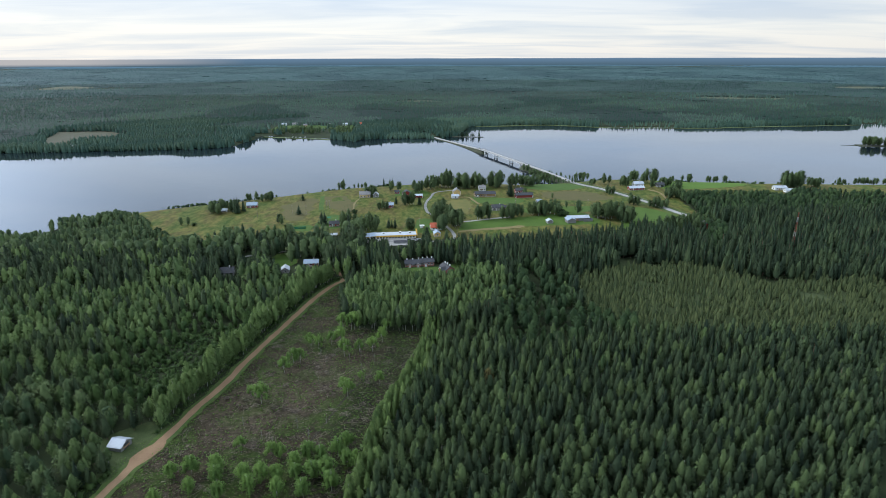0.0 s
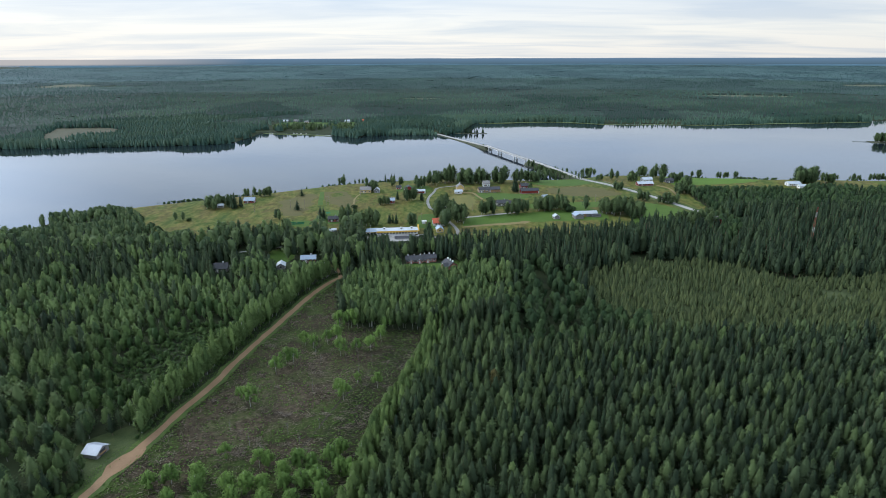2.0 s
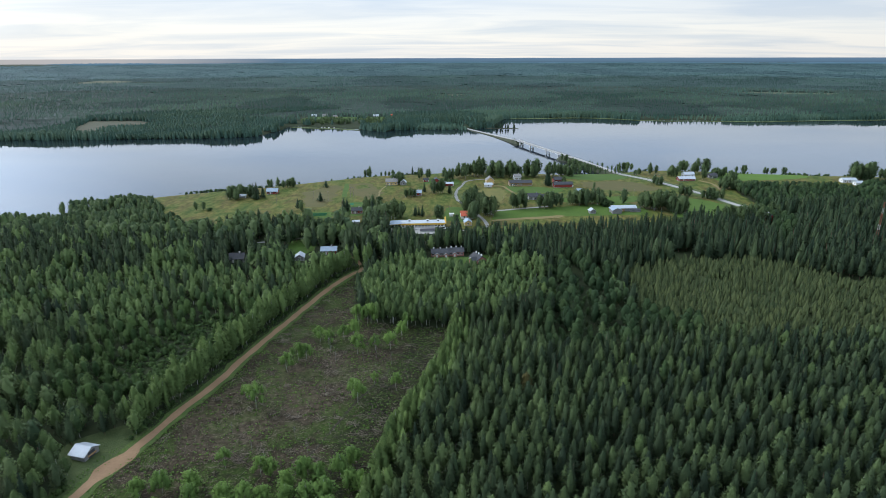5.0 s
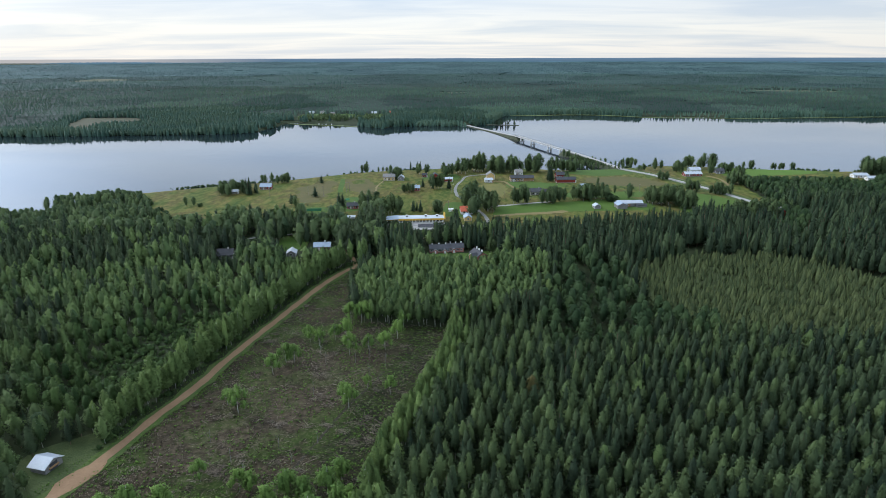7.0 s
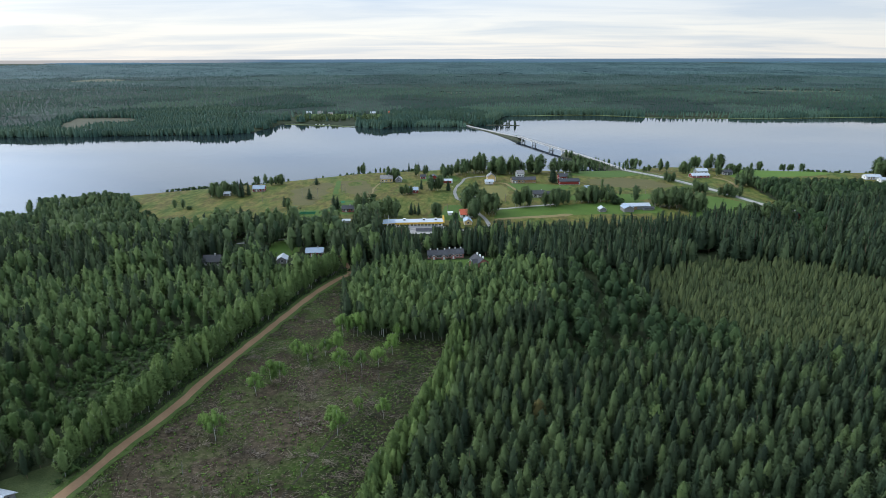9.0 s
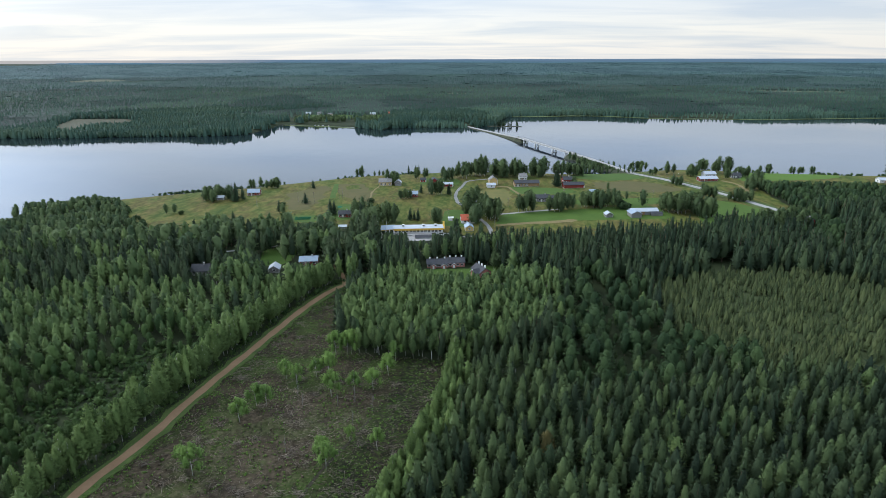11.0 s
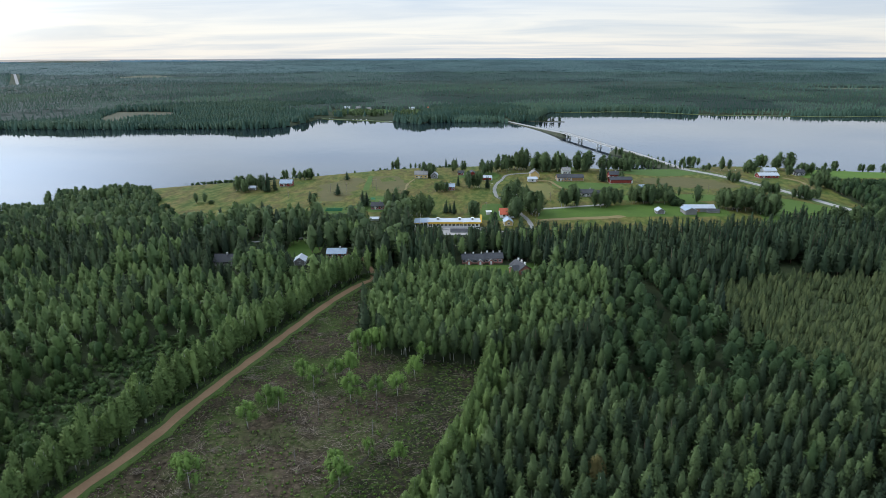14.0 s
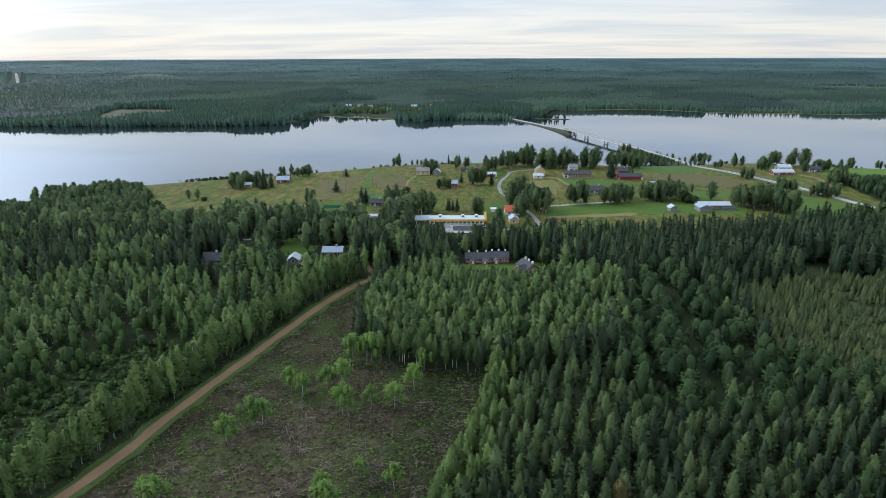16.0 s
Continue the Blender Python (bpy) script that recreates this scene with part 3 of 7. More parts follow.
# ---------------------------------------------------------------- roads
strip("road_verge", ROAD, 6.6, 0.10, M_VERGE, "grassy verge along the gravel forest road", "verge", ragged=0.9)
strip("road", ROAD, 3.0, 0.16, M_DIRT, "reddish brown gravel forest road", "road", ragged=0.25)
patch("gravel_pad", [(-111.5, 177), (-108.5, 182), (-105.5, 190), (-107, 196), (-110, 193), (-114, 187), (-114.5, 181)], 0.14, M_DIRT,
      "widened gravel turnout beside the shed", "turnout", wobble=0.4)
strip("highway_verge", HIGHWAY[8:], 15, 0.08, M_VERGE, "mown verge beside the main road", "verge", ragged=1.0)
strip("highway", HIGHWAY[9:], 6.0, 0.22, M_PALEGRAVEL, "pale asphalt main road coming off the bridge", "road")
strip("village_road", [(-200, 400), (-156, 413), (-124, 428), (-95, 440), (-72, 451), (-48, 455), (-10, 455), (6, 459), (9.5, 466), (8, 481), (4, 494), (-3, 516), (-9, 532), (-14.5, 545),
      (-17.3, 569), (-16, 590), (-12.5, 608), (-8, 630), (10, 640)], 2.6, 0.15, M_ASPHALT, "pale winding village road between the houses", "road", ragged=0.3)
strip("farm_track", [(9, 508), (19, 511), (28, 513.5), (43, 518.5), (62, 524)], 3.0, 0.14, M_PALEGRAVEL, "gravel track along the hay field", "track", ragged=0.3)
strip("farm_track", [(8, 607), (18, 607), (27, 606), (31, 592), (36, 577)], 2.6, 0.14, M_STUBBLE, "gravel drive to the farmhouses", "track", ragged=0.3)
strip("farm_track", [(-70.6, 461), (-76.5, 480), (-77, 495), (-83, 536), (-88, 576), (-86, 602)], 1.6, 0.12, M_STUBBLE, "worn cart track up the meadow", "track", ragged=0.3)
strip("farm_track", [(-84, 409), (-78, 394), (-71, 381), (-66, 366)], 2.2, 0.13, M_DIRT, "gravel drive to the red cottage", "track", ragged=0.3)
strip("farm_track", [(207, 585), (214, 575), (226, 582), (232, 622), (224, 640)], 2.8, 0.13, M_STUBBLE, "gravel yard road to the white farm", "track", ragged=0.4)

# ---------------------------------------------------------------- fields and yards
patch("hay_field", [(14, 484), (20, 509), (45, 517), (75, 522), (105, 530), (128, 536), (137, 500), (96, 492), (60, 490)], 0.06, M_HAY, "bright green mown hay field below the farm", "field")
patch("stubble_strip", [(14, 480), (17, 485), (45, 490), (68, 494), (66, 488), (40, 484)], 0.09, M_STUBBLE, "tan stubble strip at the edge of the hay field", "field")
patch("hay_field", [(150, 468), (165, 545), (184, 560), (206, 545), (217, 520), (205, 500), (180, 478)], 0.06, M_HAY, "green hay field below the main road", "field")
patch("hay_field", [(243, 640), (250, 694), (290, 700), (338, 694), (360, 682), (335, 660), (290, 648)], 0.06, M_CLOVER, "bright green field on the lake shore", "field")
patch("hay_field", [(30, 606), (33, 580), (75, 576), (78, 596)], 0.06, M_LAWN, "green yard in front of the farmhouses", "field")
patch("hay_field", [(62, 552), (100, 556), (150, 560), (140, 540), (100, 535), (70, 540)], 0.06, M_HAY, "green grass strip behind the trees", "field")
patch("hay_field", [(90, 660), (104, 682), (138, 690), (160, 660), (130, 640), (100, 645)], 0.06, M_LAWN, "green slope down to the bridge", "field")
patch("lawn", [(-350, 1230), (-340, 1315), (-260, 1318), (-232, 1280), (-260, 1220), (-300, 1200)], 0.2, M_LAWN, "green gardens on the far shore", "lawn", wobble=4)
patch("lawn", [(-222, 1220), (-220, 1305), (-168, 1305), (-166, 1225), (-190, 1208)], 0.2, M_LAWN, "green gardens on the far shore", "lawn", wobble=4)
patch("lawn", [(-127, 421), (-111, 428), (-104, 404), (-112, 392), (-120, 398)], 0.08, M_LAWN, "mown lawn of the red cottage", "lawn")
patch("lawn", [(-112, 500), (-106, 535), (-88, 530), (-86, 500), (-95, 488)], 0.08, M_LAWN, "mown lawn behind the red cottage", "lawn")
patch("lawn", [(-24, 480), (-22, 520), (-10, 520), (-4, 500), (-8, 478)], 0.08, M_LAWN, "mown lawn beside the orange-roofed house", "lawn")
patch("lawn", [(-135, 484), (-132, 500), (-112, 498), (-114, 482)], 0.08, M_LAWN, "mown lawn with a green net", "lawn")
patch("lawn", [(-30, 381), (-30, 390), (-3, 393), (8, 400), (14, 392), (8, 376), (-8, 374)], 0.08, M_LAWN, "lawn round the row houses", "lawn")
patch("lawn", [(-50, 612), (-48, 640), (-20, 640), (-18, 612)], 0.08, M_LAWN, "lawn by the red barns at the shore", "lawn")
patch("lawn", [(-128, 181), (-130, 196), (-123, 203), (-113, 207), (-105, 203), (-107, 190), (-111, 181), (-116, 170), (-121, 172)], 0.08, M_YARD, "trampled grass yard of the shed", "lawn", wobble=1.8)
patch("school_yard", [(-64, 448), (-62, 458), (-22, 464), (-14, 458), (-22, 448), (-45, 444)], 0.10, M_PALEGRAVEL, "pale asphalt yard of the school", "yard", wobble=0.3)
patch("marsh", [(-716, 1086), (-751, 1180), (-668, 1196), (-590, 1139), (-590, 1085), (-640, 1060), (-625, 985), (-660, 985)], 0.3, M_MARSH, "brownish open marsh on the far shore", "marsh", wobble=6)
patch("marsh", [(-160, 1880), (-60, 1850), (0, 1925), (-50, 1960), (-140, 1930)], 1.2, M_CLEARING, "pale clearing in the far forest", "clearing", wobble=8)
patch("marsh", [(780, 1960), (900, 1905), (1060, 1895), (1080, 1940), (960, 1972), (850, 1996)], 1.2, M_CLEARING, "pale clearing in the far forest", "clearing", wobble=8)
patch("marsh", [(-1570, 2350), (-1500, 2330), (-1410, 2400), (-1430, 2520), (-1540, 2520)], 1.2, M_CLEARING, "pale clearing in the far forest", "clearing", wobble=8)
patch("marsh", [(1500, 2330), (1640, 2230), (1760, 2300), (1700, 2420), (1560, 2440)], 1.2, M_CLEARING, "pale clearing in the far forest", "clearing", wobble=8)
strip("far_track", [(-1582, 1894), (-1819, 2160), (-2071, 2442)], 9.0, 1.0, M_ASPHALT, "pale straight road cut through the far forest", "road", every=30)
patch("fallow_field", [(-125, 611), (-102, 611), (-83, 562), (-89, 545), (-108, 560)], 0.05, M_FALLOW, "brownish fallow strip on the meadow", "field", wobble=3)
patch("fallow_field", [(-161, 577), (-132, 605), (-126, 553), (-128, 520), (-142, 522)], 0.05, M_FALLOW, "brownish fallow strip on the meadow", "field", wobble=3)
strip("mown_strip", [(-117, 556), (-122.5, 589), (-126.3, 613)], 4.5, 0.10, M_LAWN, "bright green mown strip across the meadow", "field", ragged=0.5)
patch("fallow_field", [(-8, 586), (26, 594), (25, 545), (14, 545), (-7, 566)], 0.05, M_BLOOM, "yellow flowering meadow beside the village road", "field", wobble=2)
patch("fallow_field", [(105, 628), (150, 634), (176, 600), (147, 585), (120, 592), (104, 606)], 0.07, M_FALLOW, "brown fallow field by the main road", "field", wobble=2)
strip("reed_belt", [(70, 1296), (129, 1303), (190, 1317), (248, 1313), (300, 1289), (335, 1268), (383, 1259), (439, 1263), (488, 1254), (556, 1252), (641, 1271), (900, 1306)], 9.0, 0.3, M_REED, "light green reed belt along the far shore", "reeds", every=20, level=lambda t: WATER + 0.2, ragged=3.0)
strip("reed_belt", [(-338, 1134), (-302, 1120), (-248, 1108), (-205, 1090)], 7.0, 0.3, M_REED, "light green reed belt along the far cove", "reeds", every=15, level=lambda t: WATER + 0.2, ragged=2.0)


# ---------------------------------------------------------------- distant ridges
def ridge(name, r, low, high, seed, mat):
    az = np.radians(np.arange(-56, 50, 0.12))
    x, y = r * np.sin(az), 60 + r * np.cos(az)
    rng = np.random.RandomState(seed)
    top = high + 3.5 * waves(x, y, 1500, seed) + 1.6 * waves(x, y, 420, seed + 1) + rng.uniform(-1.2, 1.2, len(az))
    k = 1 + 60.0 / r
    v = np.concatenate([np.column_stack([x, y, np.full(len(az), low)]), np.column_stack([x * k, 60 + (y - 60) * k, top]), np.column_stack([x * k * 1.004, 60 + (y - 60) * k * 1.004, np.full(len(az), low)])])
    n = len(az)
    t = [(q * n + i, q * n + i + 1, (q + 1) * n + i) for q in (0, 1) for i in range(n - 1)] + [(q * n + i + 1, (q + 1) * n + i + 1, (q + 1) * n + i) for q in (0, 1) for i in range(n - 1)]
    tagged(new(name, mesh_of(name, v, np.array(t)[:, ::-1], [mat])), "hazy blue-green forest ridge on the horizon", "backdrop", kind="structure")


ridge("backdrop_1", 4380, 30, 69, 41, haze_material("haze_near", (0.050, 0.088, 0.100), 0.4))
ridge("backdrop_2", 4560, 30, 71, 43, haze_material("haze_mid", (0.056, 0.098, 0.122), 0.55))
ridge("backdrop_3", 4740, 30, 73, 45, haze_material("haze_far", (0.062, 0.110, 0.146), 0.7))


# ---------------------------------------------------------------- trees
CROWN = {  # base of the crown, its widest radius, both in tree heights
    "pine": (0.18, 0.205), "spruce": (0.07, 0.165), "bogpine": (0.10, 0.24), "birch": (0.20, 0.182), "round": (0.09, 0.225), "alder": (0.05, 0.20),
    "bush": (0.0, 0.60), "slim": (0.12, 0.165), "open": (0.26, 0.34), "edge": (0.15, 0.178), "lush": (0.10, 0.34), "stem": (0.34, 0.17)}


def girth(kind, s):
    """Radius of the crown at s, from its base (0) to its top (1)."""
    s = np.clip(s, 0, 1)
    if kind in ("pine", "bogpine"):
        return (1 - s) ** 0.68 * np.minimum(1, 0.60 + s * 2.4)
    if kind == "spruce":
        return (1 - s) ** 0.95 * np.minimum(1, 0.7 + s * 4)
    if kind in ("birch", "slim", "edge", "stem"):
        return np.where(s < 0.38, np.sqrt(np.clip(s / 0.38, 0.05, 1)), np.clip((1 - s) / 0.62, 0, 1) ** 0.62)
    e = s ** 1.15
    return np.sqrt(np.clip(1 - (2 * e - 1) ** 2, 0.02, 1)) * (1.05 - 0.2 * s)


def crown(kind, rng, n, segs=7, rings=5, fill=0.80):
    """Crown of a tree one unit high: an uneven body, feathered all over with sprays."""
    base, R = CROWN[kind]
    lobes = rng.uniform(0, 6.283, 3)

    rough = 1.6 if kind in ("round", "alder", "open", "lush") else 1.0

    def uneven(a, s):
        return 1 + rough * 0.13 * np.sin(2 * a + lobes[0] + 5 * s) + rough * 0.10 * np.sin(3 * a + lobes[1] - 7 * s) + rough * 0.08 * np.sin(5 * a + lobes[2] + 11 * s)

    sv = np.linspace(0.0, 0.90, rings)
    V, T = [], []
    for i, q in enumerate(sv):
        a = 6.283 * (np.arange(segs) + 0.5 * (i % 2)) / segs + rng.normal(0, 0.12, segs)
        qq = q + rng.normal(0, 0.025, segs)
        r = R * girth(kind, np.full(segs, max(q, 0.03))) * fill * uneven(a, q) * rng.uniform(0.78, 1.15, segs)
        V.append(np.stack([r * np.cos(a), r * np.sin(a), base + (1 - base) * np.clip(qq, 0, 0.96)], 1))
    V.append(np.array([[0, 0, base + 0.02], [rng.normal(0, 0.006), rng.normal(0, 0.006), 0.985]]))
    for i in range(rings - 1):
        for k in range(segs):
            p0, p1, q0, q1 = i * segs + k, i * segs + (k + 1) % segs, (i + 1) * segs + k, (i + 1) * segs + (k + 1) % segs
            T += [(p0, p1, q0), (p1, q1, q0)]
    top = rings * segs
    for k in range(segs):
        T.append((top, (k + 1) % segs, k))
        T.append(((rings - 1) * segs + k, (rings - 1) * segs + (k + 1) % segs, top + 1))
    V, T = np.concatenate(V), np.array(T)

    def lean_out(p):
        """The way the foliage faces: outwards, and upwards towards the top."""
        d = np.hypot(p[:, 0], p[:, 1])[:, None] + 1e-4
        h = np.clip((p[:, 2] - base) / (1 - base), 0, 1)
        q = np.column_stack([p[:, :2] / d * (1 - 0.25 * h)[:, None], 0.15 + 1.0 * h])
        return q / np.linalg.norm(q, axis=1)[:, None]

    if n == 0:
        return V, T, lean_out(V)
    # sprays
    s = rng.uniform(0, 1, n * 4)
    s = s[rng.uniform(0, 1, n * 4) < 0.25 + 0.75 * girth(kind, s)][:n]
    if kind in ("pine", "spruce", "bogpine"):
        s = np.clip(np.round(s * 8) / 8 * 0.55 + s * 0.45 + rng.normal(0, 0.01, len(s)), 0, 0.97)
    n = len(s)
    a = rng.uniform(0, 6.283, n)
    r = R * girth(kind, s) * uneven(a, s) * rng.uniform(0.66 if kind in ("pine", "bogpine", "spruce") else 0.68, 1.10 if kind in ("pine", "bogpine", "spruce") else 1.05, n)
    rad = np.stack([np.cos(a), np.sin(a), np.zeros(n)], 1)
    c = rad * r[:, None]
    c[:, 2] = base + (1 - base) * s
    rise = {"pine": 0.55, "bogpine": 0.55, "spruce": -0.05}.get(kind, 0.25)
    d = rad + rng.normal(0, 0.38 if kind in ("pine", "spruce", "bogpine") else 0.8, (n, 3))
    d[:, 2] += rise + 1.1 * s ** 2
    d /= np.linalg.norm(d, axis=1)[:, None]
    side = np.cross(d, rng.normal(0, 0.45, (n, 3)) + (0, 0, 1.0))
    side /= np.linalg.norm(side, axis=1)[:, None]
    size = (150.0 / max(n, 40)) ** 0.30
    L = ({"bush": 0.14, "pine": 0.062, "spruce": 0.062, "bogpine": 0.060}.get(kind, 0.068)) * size * rng.uniform(0.6, 1.3, n) * (0.65 + 0.5 * girth(kind, s)) * (1.0 if kind in ("pine", "spruce", "bogpine", "bush") else 0.74)
    Wd = L * (rng.uniform(0.24, 0.40, n) if kind in ("pine", "spruce", "bogpine") else rng.uniform(0.45, 0.7, n))
    v = np.stack([c - d * (L * 0.35)[:, None] + side * Wd[:, None], c - d * (L * 0.35)[:, None] - side * Wd[:, None], c + d * L[:, None]], 1).reshape(-1, 3)
    face = lean_out(c) + rng.normal(0, 0.22, (n, 3))
    flat = np.cross(v[1::3] - v[0::3], v[2::3] - v[0::3])
    turn = np.where((flat * face).sum(1) < 0)[0]
    t = np.arange(n * 3).reshape(-1, 3)
    t[turn] = t[turn][:, [0, 2, 1]]
    face /= np.linalg.norm(face, axis=1)[:, None]
    return np.concatenate([V, v]), np.concatenate([T, t + len(V)]), np.concatenate([lean_out(V), np.repeat(face, 3, 0)])


def bushy(kind, rng, n):
    """Crown of several leafy masses, each on a limb of its own."""
    base, R = CROWN[kind]
    V, T, N, count = [], [], [], 0
    blobs = 7
    for i in range(blobs):
        a, f = i * 2.4 + rng.uniform(-0.4, 0.4), i / (blobs - 1)
        out = R * rng.uniform(0.45, 0.75) * (1 - 0.75 * f ** 2)
        tall = rng.uniform(0.42, 0.60) * (1 - base) * (1.15 if kind == "lush" else 1.0)
        v, t, f3 = crown("round", rng, n // blobs, 6, 4, 0.45)
        v = v * (tall * 1.5, tall * 1.5, tall)
        v = v + (out * math.cos(a), out * math.sin(a), base + (1 - base - tall) * (f ** 0.8) - 0.09 * tall)
        V.append(v)
        T.append(t + count)
        N.append(f3)
        count += len(v)
    return np.concatenate(V), np.concatenate(T), np.concatenate(N)


def trunk(kind, rng, limbs):
    """Tapered stem of a tree one unit high, with limbs."""
    s = Shape()
    r = {"pine": 0.011, "spruce": 0.012, "bogpine": 0.010, "birch": 0.0085, "round": 0.017, "slim": 0.008, "bush": 0.012, "open": 0.0085, "edge": 0.0085, "alder": 0.014, "lush": 0.012, "stem": 0.011}[kind]
    lean = Vector((rng.uniform(-0.03, 0.03), rng.uniform(-0.03, 0.03), 0))
    h1, h2 = 0.45, 0.93
    s.tube((0, 0, -0.03), lean + Vector((0, 0, h1)), r, r * 0.7, 5 if limbs else 3)
    s.tube(lean + Vector((0, 0, h1)), lean * 1.6 + Vector((0, 0, h2)), r * 0.7, r * 0.15, 5 if limbs else 3)
    for i in range(limbs):
        z = 0.3 + 0.5 * i / max(1, limbs)
        a = rng.uniform(0, 6.283)
        w = 0.14 * (1.1 - z)
        s.tube((lean.x * z / h1, lean.y * z / h1, z), (lean.x + w * math.cos(a), lean.y + w * math.sin(a), z + 0.12), r * 0.4, r * 0.12, 3)
    v, t = np.array([tuple(p) for p in s.v]), []
    for f in s.f:
        t += [(f[0], f[i], f[i + 1]) for i in range(1, len(f) - 1)]
    return v, np.array(t)


LEAF = {"pine": M_PINE, "spruce": M_SPRUCE, "birch": M_BIRCH, "round": M_BIRCH, "slim": M_BIRCH, "bush": M_BUSH, "bogpine": M_BOG, "open": M_ASPEN, "edge": M_EDGE, "alder": M_BUSH, "lush": M_ASPEN, "stem": M_BIRCH}
BARK = {"pine": M_BARK, "spruce": M_BARK, "birch": M_WHITEBARK, "round": M_BARK, "slim": M_WHITEBARK, "bush": M_BARK, "bogpine": M_BARK, "open": M_WHITEBARK, "edge": M_WHITEBARK, "alder": M_BARK, "lush": M_WHITEBARK, "stem": M_PALEBARK}


def forest(name, label, kind, xs, ys, hs, n, seed, variants=5, wide=(0.9, 1.2), leaf=None, bark=True, tint=(0.0, 1.0), segs=7, rings=5, fill=0.8, rise=0.0, tints=None):
    """Many trees that nobody could count, in one mesh."""
    rng = np.random.RandomState(seed)
    V, T, I, K, N = [], [], [], [], []
    count = 0
    pick = rng.randint(0, variants, len(xs))
    zs = height(xs, ys)
    for k in range(variants):
        cv, ct, cn = crown(kind, rng, n, segs, rings, fill)
        cn = cn * (1 - rise) + np.array([0, 0, rise])
        mi = np.zeros(len(ct), int)
        if bark:
            tv, tt = trunk(kind, rng, 0)
            ct, cv = np.concatenate([ct, tt + len(cv)]), np.concatenate([cv, tv])
            around = tv * (1, 1, 0) + 1e-5
            cn = np.concatenate([cn, around / np.linalg.norm(around, axis=1)[:, None]])
            mi = np.concatenate([mi, np.ones(len(tt), int)])
        sel = np.nonzero(pick == k)[0]
        m = len(sel)
        if not m:
            continue
        a, w = rng.uniform(0, 6.283, m), rng.uniform(*wide, m)
        ca, sa = np.cos(a) * w, np.sin(a) * w
        h = hs[sel]
        x = (cv[None, :, 0] * ca[:, None] - cv[None, :, 1] * sa[:, None]) * h[:, None] + xs[sel][:, None]
        y = (cv[None, :, 0] * sa[:, None] + cv[None, :, 1] * ca[:, None]) * h[:, None] + ys[sel][:, None]
        z = cv[None, :, 2] * h[:, None] + zs[sel][:, None]
        V.append(np.stack([x, y, z], -1).reshape(-1, 3))
        T.append((ct[None] + (np.arange(m) * len(cv))[:, None, None]).reshape(-1, 3) + count)
        I.append(np.tile(mi, m))
        ca, sa = np.cos(a)[:, None], np.sin(a)[:, None]
        N.append(np.stack([cn[None, :, 0] * ca - cn[None, :, 1] * sa, cn[None, :, 0] * sa + cn[None, :, 1] * ca, np.broadcast_to(cn[None, :, 2], (m, len(cn)))], -1).reshape(-1, 3))
        K.append(np.repeat(rng.uniform(*tint, m) if tints is None else tints[sel], len(cv)))
        count += m * len(cv)
    me = mesh_of(name, np.concatenate(V), np.concatenate(T), [leaf or LEAF[kind], BARK[kind]], np.concatenate(I), np.concatenate(K), np.concatenate(N))
    return tagged(new(name, me), label, "forest", kind="stuff")


def scatter(x0, x1, y0, y1, gap, seed, jitter=0.42):
    rng = np.random.RandomState(seed)
    gx, gy = np.meshgrid(np.arange(x0, x1, gap), np.arange(y0, y1, gap * 0.92))
    gx = gx + (np.arange(gx.shape[0])[:, None] % 2) * gap * 0.5
    x = (gx + rng.uniform(-jitter, jitter, gx.shape) * gap).ravel()
    y = (gy + rng.uniform(-jitter, jitter, gy.shape) * gap).ravel()
    return x, y


# yards and plots kept free of forest: x, y, radius
PLOTS = [(-120, 190, 10.5), (-115, 178, 4), (-107, 388, 9), (-92, 398, 11), (-114, 410, 9), (-145, 378, 8), (-17, 390, 16), (2, 386, 14), (-42, 458, 26), (-5, 478, 14), (-145, 416, 6), (-22, 380, 9), (6, 376, 8)]
HOLLOW = [(-141, 246), (-136, 264), (-128, 287), (-114, 285), (-109, 268), (-112, 254), (-121, 241), (-132, 234)]
LANE = [(56, 378), (59, 350), (61, 330), (64, 314), (74, 298), (92, 287)]
BIRCH_STAND = [(-60, 330), (-52, 306), (-45, 296), (-8, 292), (18, 300), (38, 330), (40, 372), (22, 380), (6, 372), (-30, 380), (-52, 374)]
YOUNG = [(30, 300), (44, 372), (80, 372), (76, 300), (70, 268), (30, 262)]


def free(x, y):
    ok = (y < lerp(FOREST_EDGE, x)) & (y < lerp(NEAR_SHORE, x) - 12) & ~inside(CUT, x, y)
    ok &= away(ROAD, x, y) > 4.6
    ok &= away(HIGHWAY, x, y) > 9
    ok &= away([(-200, 400), (-156, 413), (-124, 428), (-95, 440), (-72, 451), (-10, 455), (6, 459)], x, y) > 5
    for px, py, pr in PLOTS:
        ok &= np.hypot(x - px, y - py) > pr
    ok &= np.abs(x - 125) + np.abs(y - 396) * 1.4 > 18
    ok &= (away(LANE, x, y) > 2.4) & (np.hypot((x - 31) / 12, (y - 339) / 6) > 1 + 0.25 * waves(x, y, 9, 62))
    return ok


# fronts kept in the camera's view over the wood before them: x, y, half width
FRONTS = [(-340, 486, 4.0), (-17, 391, 12.5), (2, 388, 5), (-42, 463, 23), (-36, 447, 7), (-5, 466, 5), (-107, 381, 4.5), (-93, 394, 8), (-114, 402, 9), (-145, 373, 4), (118, 503, 17), (93, 498, 4),
          (-90, 467, 4), (-94, 494, 6), (-146, 415, 4), (45, 484, 32), (318, 650, 50), (369, 632, 11), (-123, 489, 8), (8, 470, 3)]


